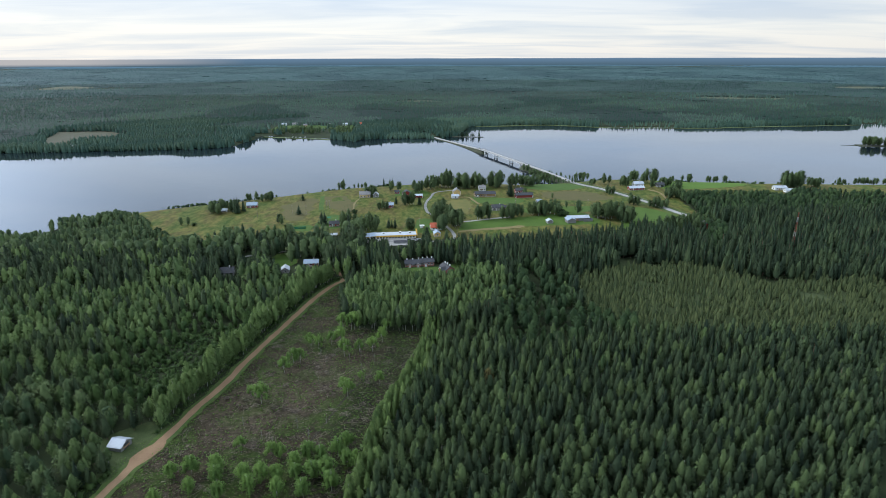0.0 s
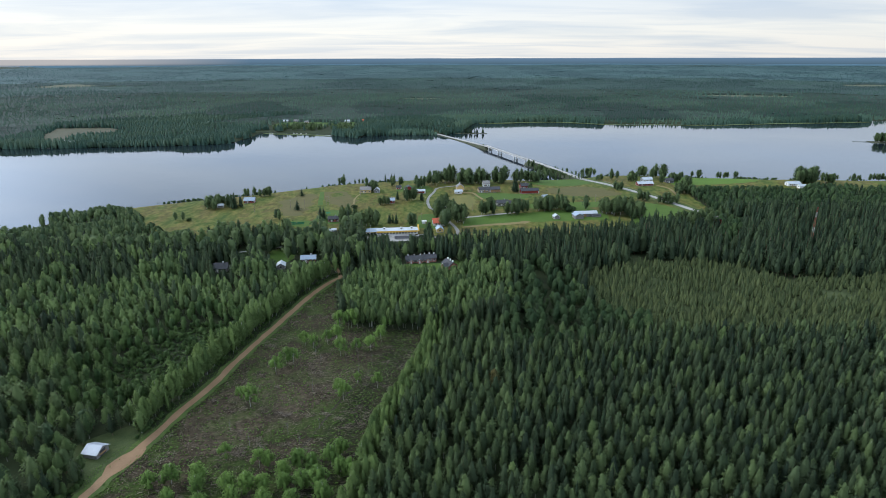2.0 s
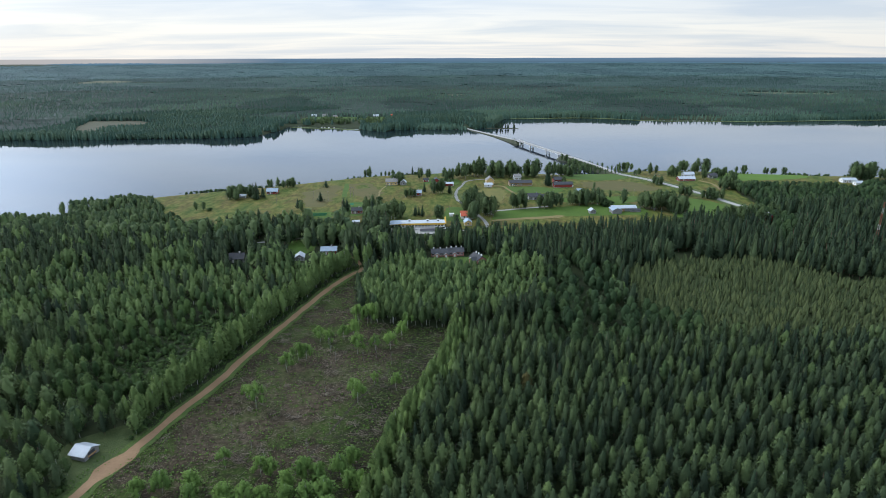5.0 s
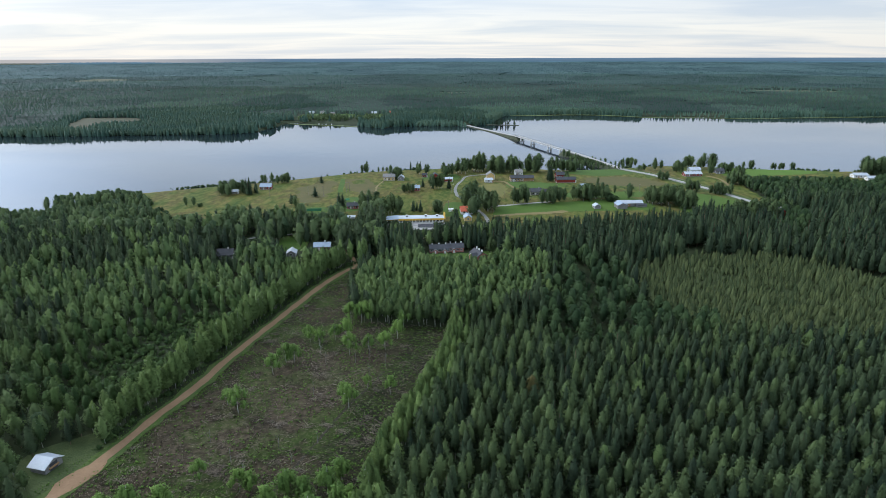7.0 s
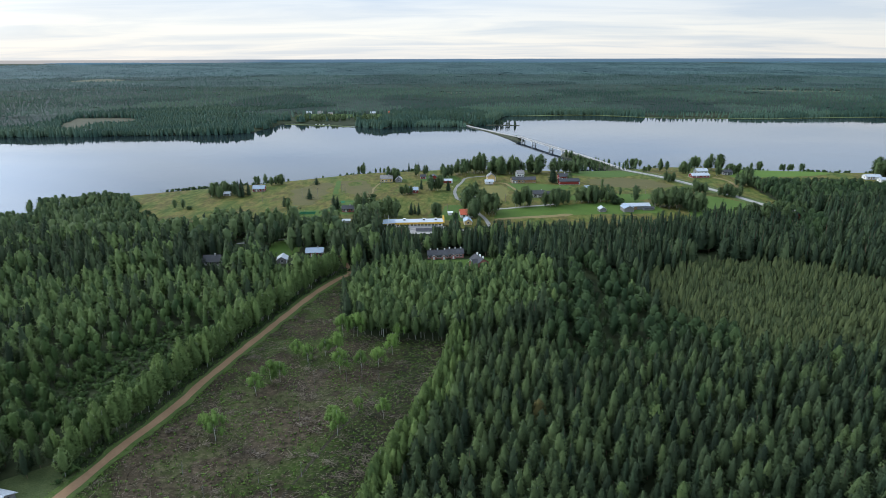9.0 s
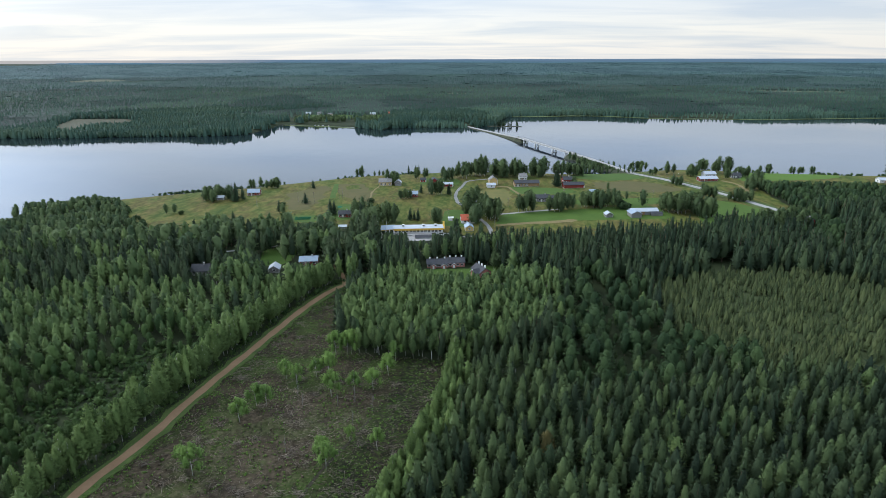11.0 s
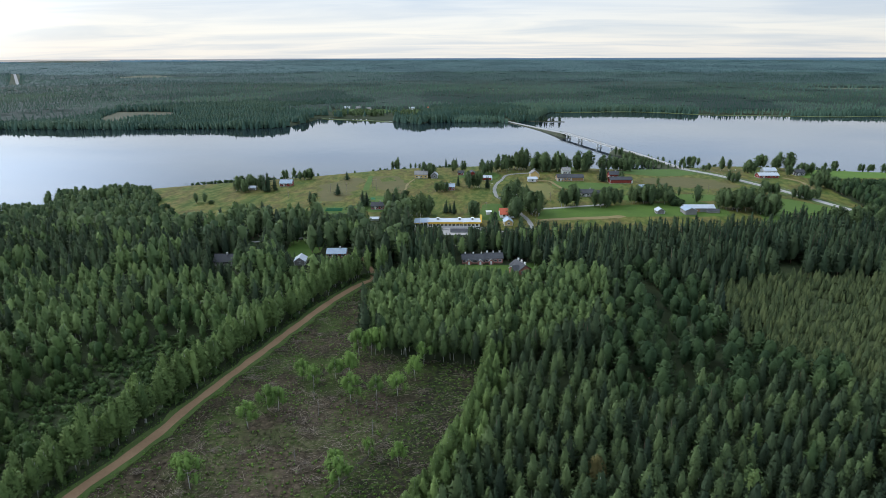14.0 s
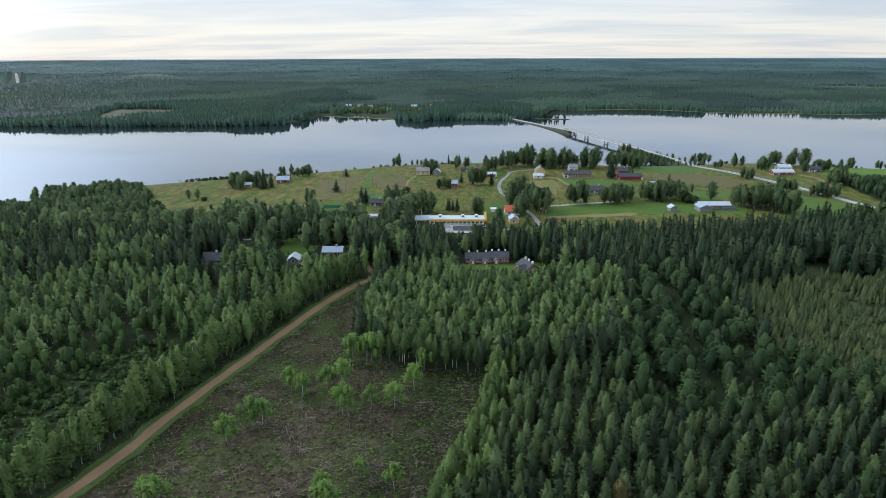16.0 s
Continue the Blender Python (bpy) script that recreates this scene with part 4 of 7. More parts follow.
def clear(x, y):
    """How tall a tree may stand at x, y, cut to fit the camera's view of the fronts."""
    cap = np.full(np.shape(x), 99.0)
    for hx, hy, w in FRONTS:
        s = (y - 105.0) / (hy - 105.0)
        hit_it = (np.abs(x - hx * s) < w * s + 1.5) & (s < 1.0) & (s > 0.3)
        cap = np.where(hit_it, np.minimum(cap, 98 * (1 - s) + (2.6 if hy in (394, 373) else 1.4 if hy == 463 else 0.8)), cap)
    return cap


def seen(x, y, extra=14):
    return (x > -(y - 60) * 0.99 - extra - 34) & (x < y * 0.80 + extra)


def build_forest():
    rng = np.random.RandomState(11)
    x, y = scatter(-480, 520, 128, 700, 5.3, 21)
    tight_x, tight_y = scatter(-40, 260, 128, 300, 4.25, 28)
    plantation = [(-36, 120), (-30, 165), (-22, 217), (-9, 285), (30, 262), (70, 268), (105, 278), (170, 280), (240, 276), (300, 290), (300, 120)]
    ok, tight = free(x, y) & seen(x, y) & ~inside(plantation, x, y), free(tight_x, tight_y) & seen(tight_x, tight_y) & inside(plantation, tight_x, tight_y)
    x, y = np.concatenate([x[ok], tight_x[tight]]), np.concatenate([y[ok], tight_y[tight]])
    u = rng.uniform(0, 1, len(x))
    edge = lerp(CUT_EDGE, y)
    bog = inside(BOG, x, y)
    hollow = inside(HOLLOW, x, y)
    birch = inside(BIRCH_STAND, x, y)
    young = inside(YOUNG, x, y)
    row = (x - edge < 7.5) & (x > edge - 3) & (y < 292)
    left = x < -60
    back = ~left & (y > 380)
    shore = (y > lerp(FOREST_EDGE, x) - 60) & (x > 200) | ((x < -170) & (y > 420)) | (y > 520)
    patchy = waves(x, y, 60, 9) + 0.5 * waves(x, y, 22, 10)
    kind = np.full(len(x), 0)                                   # 0 pine
    kind[left & (patchy + 0.5 * (y < 260) > 0.1)] = 2                            # birch among the pines
    kind[left & (y > 360) & (u > 0.35)] = 0
    kind[~left & (u > 0.86)] = 2
    kind[~left & (y < 292) & (u > 0.34 + 0.003 * np.clip(x - 20, 0, 130)) & (patchy > -0.9)] = 5      # planted birch; fewer to the right, where darker pines imitate a falloff of light
    kind[left & (y < 345) & (u > 0.25) & (kind == 0)] = np.where(patchy[left & (y < 345) & (u > 0.25) & (kind == 0)] > -0.6, 2, 5)
    kind[left & (y > 395) & (u > 0.5)] = 3
    low = left & (y < 232)
    kind[low] = np.select([u[low] < 0.22, u[low] < 0.34, u[low] < 0.66], [0, 1, 3], 2)
    kind[~left & (u < 0.10)] = 1                                # spruce
    kind[back & (u < 0.6)] = 1
    kind[back & (u > 0.94)] = 2
    kind[shore & (u < np.where(x < 0, 0.5, 0.0))] = 3                                # broad crowns
    kind[shore & (x > 0) & (u < 0.72)] = 6
    kind[young & (u < 0.75)] = 6
    hedge = (away(LANE, x, y) < 9.5) & ((x - lerp([(p[1], p[0]) for p in LANE[::-1]], y) > 0) | (y < 300))
    kind[hedge] = 6
    kind[birch] = 2
    kind[birch & (y < 299)] = 2
    kind[row] = 4
    kind[left & (away(ROAD, x, y) < 13) & (y > 205)] = 4
    keep = (~bog | hedge) & ~hollow
    rim = ~hollow & left & (away(HOLLOW, x, y, True) < 22) & (away(ROAD, x, y) > 13)
    kind[rim & (u < 0.75)] = 7
    kind[(kind == 2) & (x > 40) & (y > 340) & ~birch] = 0
    tall = np.where(kind == 2, 11.0, 13.5)
    tall = np.where(row, 9.0 + 2.5 * u, tall)
    tall = np.where(left & (y < 232), 7.0 + 5.0 * rng.uniform(0, 1, len(x)), tall)
    tall = np.where(rim, 4.5 + 0.28 * away(HOLLOW, x, y, True), tall)
    tall = np.where(~left & (y < 290) & ~row, 11.6, tall)
    tall = np.where(back, 15.5, tall)
    tall = np.where(left & (y > 350), 15.0, tall)
    tall = np.where(shore, np.where(x < 0, 7.6 + 2.4 * waves(x, y, 45, 61), 10.5), tall)
    tall = np.where(young, np.where((x - 0.1 * (y - 320) - 45) % 12.5 > 7.5, 5.5, 10.5), tall)
    tall = np.where(hedge, 10.5, tall)
    tall = tall * rng.uniform(0.84, 1.12, len(x)) * (1 + 0.07 * patchy)
    cap = clear(x, y)
    tall = np.minimum(tall, cap * rng.uniform(0.85, 1.0, len(x)))
    keep &= tall > 3.0
    near = np.hypot(x, y - 80) < 235
    close = left & (y < 262)
    names = {0: ("pine", "pine_forest", "dense dark green pine forest with pointed crowns"),
             1: ("spruce", "spruce_forest", "dark narrow spruces standing among the pines"),
             2: ("birch", "birch_forest", "mid green birch stand with pale slender trunks"),
             6: ("round", "young_forest", "dense dark green rounded young alders and birches"),
             5: ("birch", "birch_forest", "dense olive-green planted birches with egg-shaped crowns"),
             7: ("round", "young_forest", "dense mid green young alders round a wet hollow"),
             3: ("round", "mixed_forest", "broad rounded deciduous trees of a mixed wood"),
             4: ("edge", "birch_edge", "light green birches leafy to the ground at the clear-cut edge")}
    for k, (shape_kind, name, label) in names.items():
        for zone, n, sg, rg in ((near & ~close, 195, 7, 4), (close, 340, 7, 5), (~near & ~close, 84 if k < 2 else 110 if k == 6 else 76, 6, 4)):
            s = keep & (kind == k) & zone
            if s.any():
                forest(name, label, shape_kind, x[s], y[s], tall[s], n, 30 + k * 2 + n, wide=(0.95, 1.38) if k < 3 else (1.0, 1.4) if k in (3, 6, 7) else (0.8, 1.08), segs=sg, rings=rg, leaf={3: M_GARDEN, 5: M_STAND, 6: M_BUSH, 7: M_HOLLOW}.get(k), fill=0.56 if n == 340 else 0.68 if k < 2 else 0.72)
    # the wood goes on below and behind the flight
    bx, by = scatter(-230, 260, -130, 128, 9.0, 29)
    forest("pine_forest", "dense pine forest south of the clear-cut", "pine", bx, by, rng.uniform(10, 13.5, len(bx)), 0, 57, wide=(1.0, 1.3), segs=6, rings=4, bark=False, fill=1.0)
    # slim stems between the birches
    bx, by = scatter(-62, 42, 290, 384, 6.5, 22)
    s = inside(BIRCH_STAND, bx, by) & free(bx, by) & (clear(bx, by) > 11)
    forest("birch_forest", "slender young birches filling the stand", "slim", bx[s], by[s], rng.uniform(8, 12, s.sum()), 60, 51, wide=(1.1, 1.5), segs=6, rings=4)
    # bog pines
    bx, by = rng.uniform(62, 350, 9500), rng.uniform(262, 398, 9500)
    open_bog = waves(bx, by, 60, 12) + 0.6 * waves(bx, by, 24, 13)
    rim_bog = np.where(inside(BOG, bx, by), 1, -1) * away(BOG, bx, by, True)
    s = (rim_bog + rng.normal(0, 4.5, len(bx)) > 0) & (away(LANE, bx, by) > 8) & free(bx, by) & seen(bx, by) & (open_bog > -1.05 + rng.normal(0, 0.5, len(bx)))
    bh = np.clip(5.4 + 0.8 * open_bog[s] - 0.035 * rim_bog[s] + rng.normal(0, 1.3, s.sum()), 2.2, 9.0)
    forest("bog_pine_forest", "sparse stunted olive-green pines on open bog", "bogpine", bx[s], by[s], bh, 14, 52, wide=(1.0, 1.5), segs=6, rings=3, fill=0.74, rise=0.4, tint=(0.0, 1.0))
    # undergrowth
    bx, by = scatter(-170, 40, 132, 380, 2.3, 24, 0.6)
    s = free(bx, by) & seen(bx, by, 0) & (inside(HOLLOW, bx, by) | ((away(HOLLOW, bx, by, True) < 9) & (bx < -90)) | (np.abs(away(ROAD, bx, by) - 5.5) < 1.2) | ((bx - lerp(CUT_EDGE, by) < 3) & (bx > lerp(CUT_EDGE, by) - 2)))
    forest("undergrowth", "low leafy undergrowth in a wet hollow and at the wood's edge", "bush", bx[s], by[s], rng.uniform(0.6, 2.3, s.sum()) * (1 + 0.35 * waves(bx[s], by[s], 12, 19)), 40, 53, bark=False, segs=6, rings=3, leaf=M_HOLLOW, wide=(0.9, 1.7), fill=0.6)
    # scrub on the way to the shore
    bx, by = scatter(-340, 560, 440, 735, 3.6, 25, 0.7)
    d = lerp(NEAR_SHORE, bx) - by
    s = seen(bx, by, 10) & (d > 4) & (d < 22) & (away(HIGHWAY, bx, by) > 10) & (waves(bx, by, 55, 13) + 0.8 * waves(bx, by, 17, 18) > np.where(bx < -60, 0.1, 0.5)) & ~((bx > 110) & (bx < 160))
    forest("shore_scrub", "low willow scrub along the lake shore", "bush", bx[s], by[s], rng.uniform(0.9, 3.2, s.sum()), 14, 54, bark=False, segs=6, rings=3)
    bx, by = scatter(-330, -225, 470, 585, 6.0, 26)
    s = (by > lerp(FOREST_EDGE, bx) - 4) & (bx + 0.9 * (by - 500) < -250) & (lerp(NEAR_SHORE, bx) - by > 8)
    forest("shore_scrub", "low willow scrub at the meadow's end", "bush", bx[s], by[s], rng.uniform(1.8, 4.0, s.sum()), 26, 55, bark=False, segs=6, rings=3)


def stand(x, y, size, seed):
    """Forest compartments: a value from 0 to 1 for the stand that a place lies in."""
    r = np.random.RandomState(seed)
    n = 96
    jx, jy, val = r.uniform(0, 1, (n, n)), r.uniform(0, 1, (n, n)), r.uniform(0, 1, (n, n))
    u, v = x / size + 0.12 * waves(x, y, size * 0.8, seed + 1), y / size + 0.12 * waves(x, y, size * 0.8, seed + 2)
    iu, iv = np.floor(u).astype(int), np.floor(v).astype(int)
    best, out = np.full(np.shape(x), 1e9), np.zeros(np.shape(x))
    for a in (-1, 0, 1):
        for b in (-1, 0, 1):
            p, q = (iu + a) % n, (iv + b) % n
            d = (iu + a + jx[p, q] - u) ** 2 + (iv + b + jy[p, q] - v) ** 2
            out = np.where(d < best, val[p, q], out)
            best = np.minimum(best, d)
    return out


# open ground in the far forest: marsh, clearings, a cut line with a track
OPENINGS = [[(-716, 1086), (-751, 1180), (-668, 1196), (-590, 1139), (-590, 1085), (-640, 1060), (-625, 985), (-660, 985)], [(-160, 1880), (-60, 1850), (0, 1925), (-50, 1960), (-140, 1930)],
            [(780, 1960), (900, 1905), (1060, 1895), (1080, 1940), (960, 1972), (850, 1996)], [(-1570, 2350), (-1500, 2330), (-1410, 2400), (-1430, 2520), (-1540, 2520)],
            [(-1598, 1880), (-1562, 1880), (-2054, 2450), (-2094, 2450)], [(1500, 2330), (1640, 2230), (1760, 2300), (1700, 2420), (1560, 2440)], [(-1440, 2410), (-1210, 2440), (-1200, 2520), (-1400, 2470)]]


def build_far_forest():
    rng = np.random.RandomState(12)
    # outer zones take bluer leaf colours, which imitate the haze of distance
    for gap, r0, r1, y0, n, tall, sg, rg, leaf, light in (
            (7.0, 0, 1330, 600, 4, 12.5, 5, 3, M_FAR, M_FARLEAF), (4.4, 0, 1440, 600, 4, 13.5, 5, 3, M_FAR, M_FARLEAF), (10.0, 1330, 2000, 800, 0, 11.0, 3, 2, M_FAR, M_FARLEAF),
            (15.0, 2000, 3000, 1300, 0, 11.0, 3, 1, M_FARMID, M_FARMID), (24.0, 3000, 4380, 2000, 0, 11.5, 3, 1, M_FARHAZE, M_FARHAZE)):
        x, y = scatter(-(r1 + 200) * 0.86, (r1 + 200) * 0.72, y0, r1 + 140, gap, int(gap * 10), 0.5)
        r = np.hypot(x, y - 60)
        d = y - lerp(FAR_SHORE, x)
        ok = (d > 7) & (x > -(y - 60) * 1.0 - 30) & (x < y * 0.80 + 30) & (r < 4380)
        if gap == 4.4:
            ok &= d < 30
        rr = r + 130 * waves(x, y, 420, 77) + rng.normal(0, 190, len(x)) * (r1 > 1440)
        ok &= (rr >= r0) & (rr < r1 if r1 < 4000 else r < r1)
        for poly in OPENINGS:
            ok &= ~inside(poly, x, y)
        ok &= away(HIGHWAY, x, y) > 7
        ok &= ~((x > -352 + 12 * waves(x, y, 60, 91)) & (x < -165 + 12 * waves(x, y, 60, 92)) & ((d > 26) | (x < -205)) & (y < 1286)) | ((waves(x, y, 45, 93) > 1.0) & (d > 20))
        x, y = x[ok], y[ok]
        pw = waves(x, y, 520, 14) + 0.6 * waves(x, y, 150, 15)
        cell = stand(x, y, 190, 81)
        h = tall * rng.uniform(0.80, 1.12, len(x)) * (0.70 + 0.42 * cell) * (1 + 0.08 * pw)
        shade = np.clip(0.5 + 0.95 * (stand(x, y, 190, 87) - 0.5) + 0.22 * pw + rng.normal(0, 0.07, len(x)), 0, 1)
        s = (pw + rng.normal(0, 0.6, len(x))) < (0.1 if gap < 9 else 0.45)
        lift = 0.3 if gap < 9 else 0.76 if gap < 12 else 0.9
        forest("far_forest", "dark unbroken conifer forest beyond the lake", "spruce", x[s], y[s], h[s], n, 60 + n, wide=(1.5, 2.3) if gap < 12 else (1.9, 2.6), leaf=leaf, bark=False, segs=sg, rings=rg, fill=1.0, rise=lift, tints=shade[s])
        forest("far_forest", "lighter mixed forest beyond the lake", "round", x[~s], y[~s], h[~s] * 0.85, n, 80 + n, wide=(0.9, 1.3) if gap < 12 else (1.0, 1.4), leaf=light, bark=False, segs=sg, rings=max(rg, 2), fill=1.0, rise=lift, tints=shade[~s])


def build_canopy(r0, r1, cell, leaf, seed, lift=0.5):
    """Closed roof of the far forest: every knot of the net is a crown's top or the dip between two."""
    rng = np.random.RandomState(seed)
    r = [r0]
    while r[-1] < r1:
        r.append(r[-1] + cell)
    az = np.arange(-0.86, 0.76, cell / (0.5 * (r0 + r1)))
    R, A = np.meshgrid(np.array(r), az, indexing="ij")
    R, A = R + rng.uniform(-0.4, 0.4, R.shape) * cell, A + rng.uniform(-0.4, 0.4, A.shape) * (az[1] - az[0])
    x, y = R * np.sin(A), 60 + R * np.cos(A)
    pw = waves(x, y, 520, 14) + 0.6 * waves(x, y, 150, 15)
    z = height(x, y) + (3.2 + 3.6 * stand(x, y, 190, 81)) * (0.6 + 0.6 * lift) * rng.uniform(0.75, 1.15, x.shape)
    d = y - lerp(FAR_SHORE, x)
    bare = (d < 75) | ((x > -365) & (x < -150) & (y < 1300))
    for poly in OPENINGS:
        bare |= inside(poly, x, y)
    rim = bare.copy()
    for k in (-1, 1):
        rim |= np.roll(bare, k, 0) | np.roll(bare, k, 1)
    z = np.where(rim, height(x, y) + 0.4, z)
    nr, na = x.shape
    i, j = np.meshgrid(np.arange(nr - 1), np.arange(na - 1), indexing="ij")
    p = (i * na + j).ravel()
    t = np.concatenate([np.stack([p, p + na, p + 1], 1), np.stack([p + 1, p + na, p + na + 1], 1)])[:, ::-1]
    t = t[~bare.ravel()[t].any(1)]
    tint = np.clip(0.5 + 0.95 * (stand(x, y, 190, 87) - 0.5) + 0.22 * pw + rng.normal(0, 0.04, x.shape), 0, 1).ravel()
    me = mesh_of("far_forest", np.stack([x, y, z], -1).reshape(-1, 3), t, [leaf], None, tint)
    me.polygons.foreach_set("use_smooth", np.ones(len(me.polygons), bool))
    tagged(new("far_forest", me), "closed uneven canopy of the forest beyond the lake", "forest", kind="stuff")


def build_meadow_growth():
    rng = np.random.RandomState(14)
    x, y = scatter(-300, 240, 445, 715, 3.2, 27, 0.5)
    d = lerp(NEAR_SHORE, x) - y
    lump = waves(x, y, 38, 16) + 0.7 * waves(x, y, 14, 17)
    ok = (y > lerp(FOREST_EDGE, x) + 3) & (d > 6) & (lump + rng.normal(0, 0.45, len(x)) > np.where(x > 10, 1.5, 0.6)) & (away(HIGHWAY, x, y) > 6)
    ok &= ~inside([(14, 484), (20, 509), (105, 530), (128, 536), (137, 500), (60, 490)], x, y) & ~inside([(150, 468), (165, 545), (184, 560), (206, 545), (217, 520)], x, y)
    ok &= away([(9.5, 466), (4, 494), (-9, 532), (-14.5, 545), (-17.3, 569), (-12.5, 608)], x, y) > 4
    x, y = x[ok], y[ok]
    forest("meadow_growth", "low tufts, thistles and willow sprouts on the meadow", "bush", x, y, rng.uniform(0.2, 0.5, len(x)), 5, 56, bark=False, segs=5, rings=2, wide=(1.4, 2.8), leaf=M_HERB)


build_forest()
build_far_forest()
# the two nearer sheets are coloured dark to imitate shade between the crowns
build_canopy(1120, 2290, 12.0, M_FARSHADE, 71)
build_canopy(2280, 3000, 19.0, M_MIDSHADE, 72, 0.5)
build_canopy(2980, 4390, 25.0, M_FARHAZE, 73, 0.8)
build_meadow_growth()

# ---------------------------------------------------------------- single trees
PROTO = {}
TREE_TEXT = {"birch": ("birch_tree", "tall birch with a drooping green crown and white trunk", "birch"),
             "slim": ("aspen_tree", "slender aspen with a narrow green crown", "aspen"),
             "edge": ("young_birch", "light green birch leafy down to the ground", "birch"),
             "open": ("birch_tree", "spindly birch still standing in the clear-cut", "birch"),
             "spruce": ("spruce_tree", "dark conical spruce standing on its own", "spruce"),
             "pine": ("pine_tree", "dark green pine with a bare lower trunk", "pine"),
             "round": ("leafy_tree", "broad leafy tree with a rounded crown", "tree"),
             "alder": ("alder_tree", "dense dark green alder with an uneven crown", "alder"),
             "lush": ("birch_tree", "bushy bright green birch at the clear-cut edge", "birch"),
             "stem": ("birch_tree", "slender birch with a long bare white stem", "birch"),
             "bush": ("bush", "dense low leafy bush", "bush")}


def tree(kind, x, y, tall, group, near=False, wide=1.2, turn=None, label=None):
    """One tree of its own: a stem with limbs, and a crown."""
    key = (kind, near, random.randint(0, 3))
    z = float(height(x, y))
    m = pose(x, y, (z if z > WATER + 0.3 else WATER + 0.8) - 0.1, 0, 0, random.uniform(0, 360) if turn is None else turn)
    name, text, cat = TREE_TEXT[kind]
    if key not in PROTO:
        rng = np.random.RandomState(abs(hash(key[0])) % 1 + len(PROTO) * 7 + 100)
        root = new(name)
        root.empty_display_size = 0.5
        v, t = trunk(kind, rng, 9 if near else 4)
        a = new("trunk", mesh_of("trunk", v, t, [BARK[kind]]))
        v, t, f3 = bushy(kind, rng, 900) if kind in ("open", "lush") else crown(kind, rng, 600 if near else 220, 8 if near else 6, 5, 0.66)
        b = new("crown", mesh_of("crown", v, t, [M_GARDEN if not near and kind in ("birch", "slim", "round", "edge", "alder") else LEAF[kind]], None, np.full(len(v), rng.uniform(0.2, 0.9)), f3))
        a.parent = b.parent = root
        tagged(root, text, cat)
        PROTO[key] = root
        ob = root
        ob.matrix_world = m
    else:
        ob = copy_thing(PROTO[key], m)
    ob.scale = (tall * wide, tall * wide, tall)
    return tagged(ob, label or text, cat, group)


def grove(kind, x, y, rx, ry, n, tall, group, near=False, wide=1.2):
    wide = wide if kind in ("spruce", "pine", "bush") else 1.3
    for _ in range(int(n * 1.3 + 0.5) if n > 2 else n):
        a, r = random.uniform(0, 6.283), math.sqrt(random.random())
        px, py = x + rx * r * math.cos(a), y + ry * r * math.sin(a)
        h = min(tall * 1.35 * random.uniform(0.7, 1.12), float(clear(np.array(px), np.array(py))))
        if h > 3.0 or kind == "bush":
            tree({"birch": random.choice(("edge", "slim", "alder")), "round": random.choice(("alder", "alder", "edge"))}.get(kind, kind) if random.random() < 0.6 else kind, px, py, h, group, near, wide * random.uniform(0.9, 1.15))


random.seed(5)
# birches standing in the clear-cut
for x, y, h in [(-53.6, 291.2, 10), (-47.9, 292.2, 10), (-49.5, 292, 9.5), (-73.7, 245.5, 8.5), (-71.8, 255.1, 8), (-68.6, 255, 8), (-48.5, 262, 9.5), (-67.1, 272.5, 7.5), (-62.5, 269.3, 7.5),
                (-57, 274.7, 7), (-52.6, 276.2, 9), (-41.5, 266.1, 7), (-35.1, 266.9, 8), (-31.3, 277, 8.5), (-77.3, 220.5, 10), (-82.9, 225.4, 6)]:
    tree("open", x, y, h * 1.12, "birches standing in the clear-cut", True, 1.2)
for x, y, h in [(-41.2, 224.5, 10), (-43.8, 230, 8), (-28.4, 234.2, 8), (-37.2, 237.7, 6), (-30.2, 287.8, 9), (-94.6, 173.3, 8), (-89, 175.8, 9), (-80.3, 176.3, 9), (-78.9, 172, 8),
                (-69.6, 171.9, 8.5), (-63.5, 172.3, 9), (-58.5, 172.5, 8), (-51.5, 172.9, 8), (-46, 173.2, 9), (-41, 173.5, 10), (-75.3, 187.7, 8), (-63, 184.3, 8)]:
    tree("lush" if y < 178 else "open", x, y, h * (0.95 if y < 178 else 1.0), "birches standing in the clear-cut", True, 1.1)
for x, y, h in [(-59.8, 184.5, 8), (-49.3, 183.4, 10), (-44.6, 182.1, 9), (-38.8, 184.8, 10), (-34.6, 179.6, 9), (-31.3, 179, 9), (-66, 166, 9), (-56, 165, 9), (-47, 164, 9.5), (-86, 166, 8),
                (-75, 163, 9), (-38, 167, 10), (-95, 160, 8), (-53, 178, 9), (-36, 190, 9)]:
    tree("lush", x, y, h * 0.92, "birches standing in the clear-cut", True, 1.0)
front = smooth_line([(-60, 330), (-53, 307), (-46, 296), (-28, 292), (-8, 291), (14, 297)], 3.4)
for x, y in front:
    tree(random.choice(("stem", "stem", "birch")), x + random.uniform(-2.0, 2.0), y + random.uniform(-2.2, 1.2), random.uniform(8.5, 12.0), "birches at the front of the stand", True, random.uniform(0.9, 1.2))


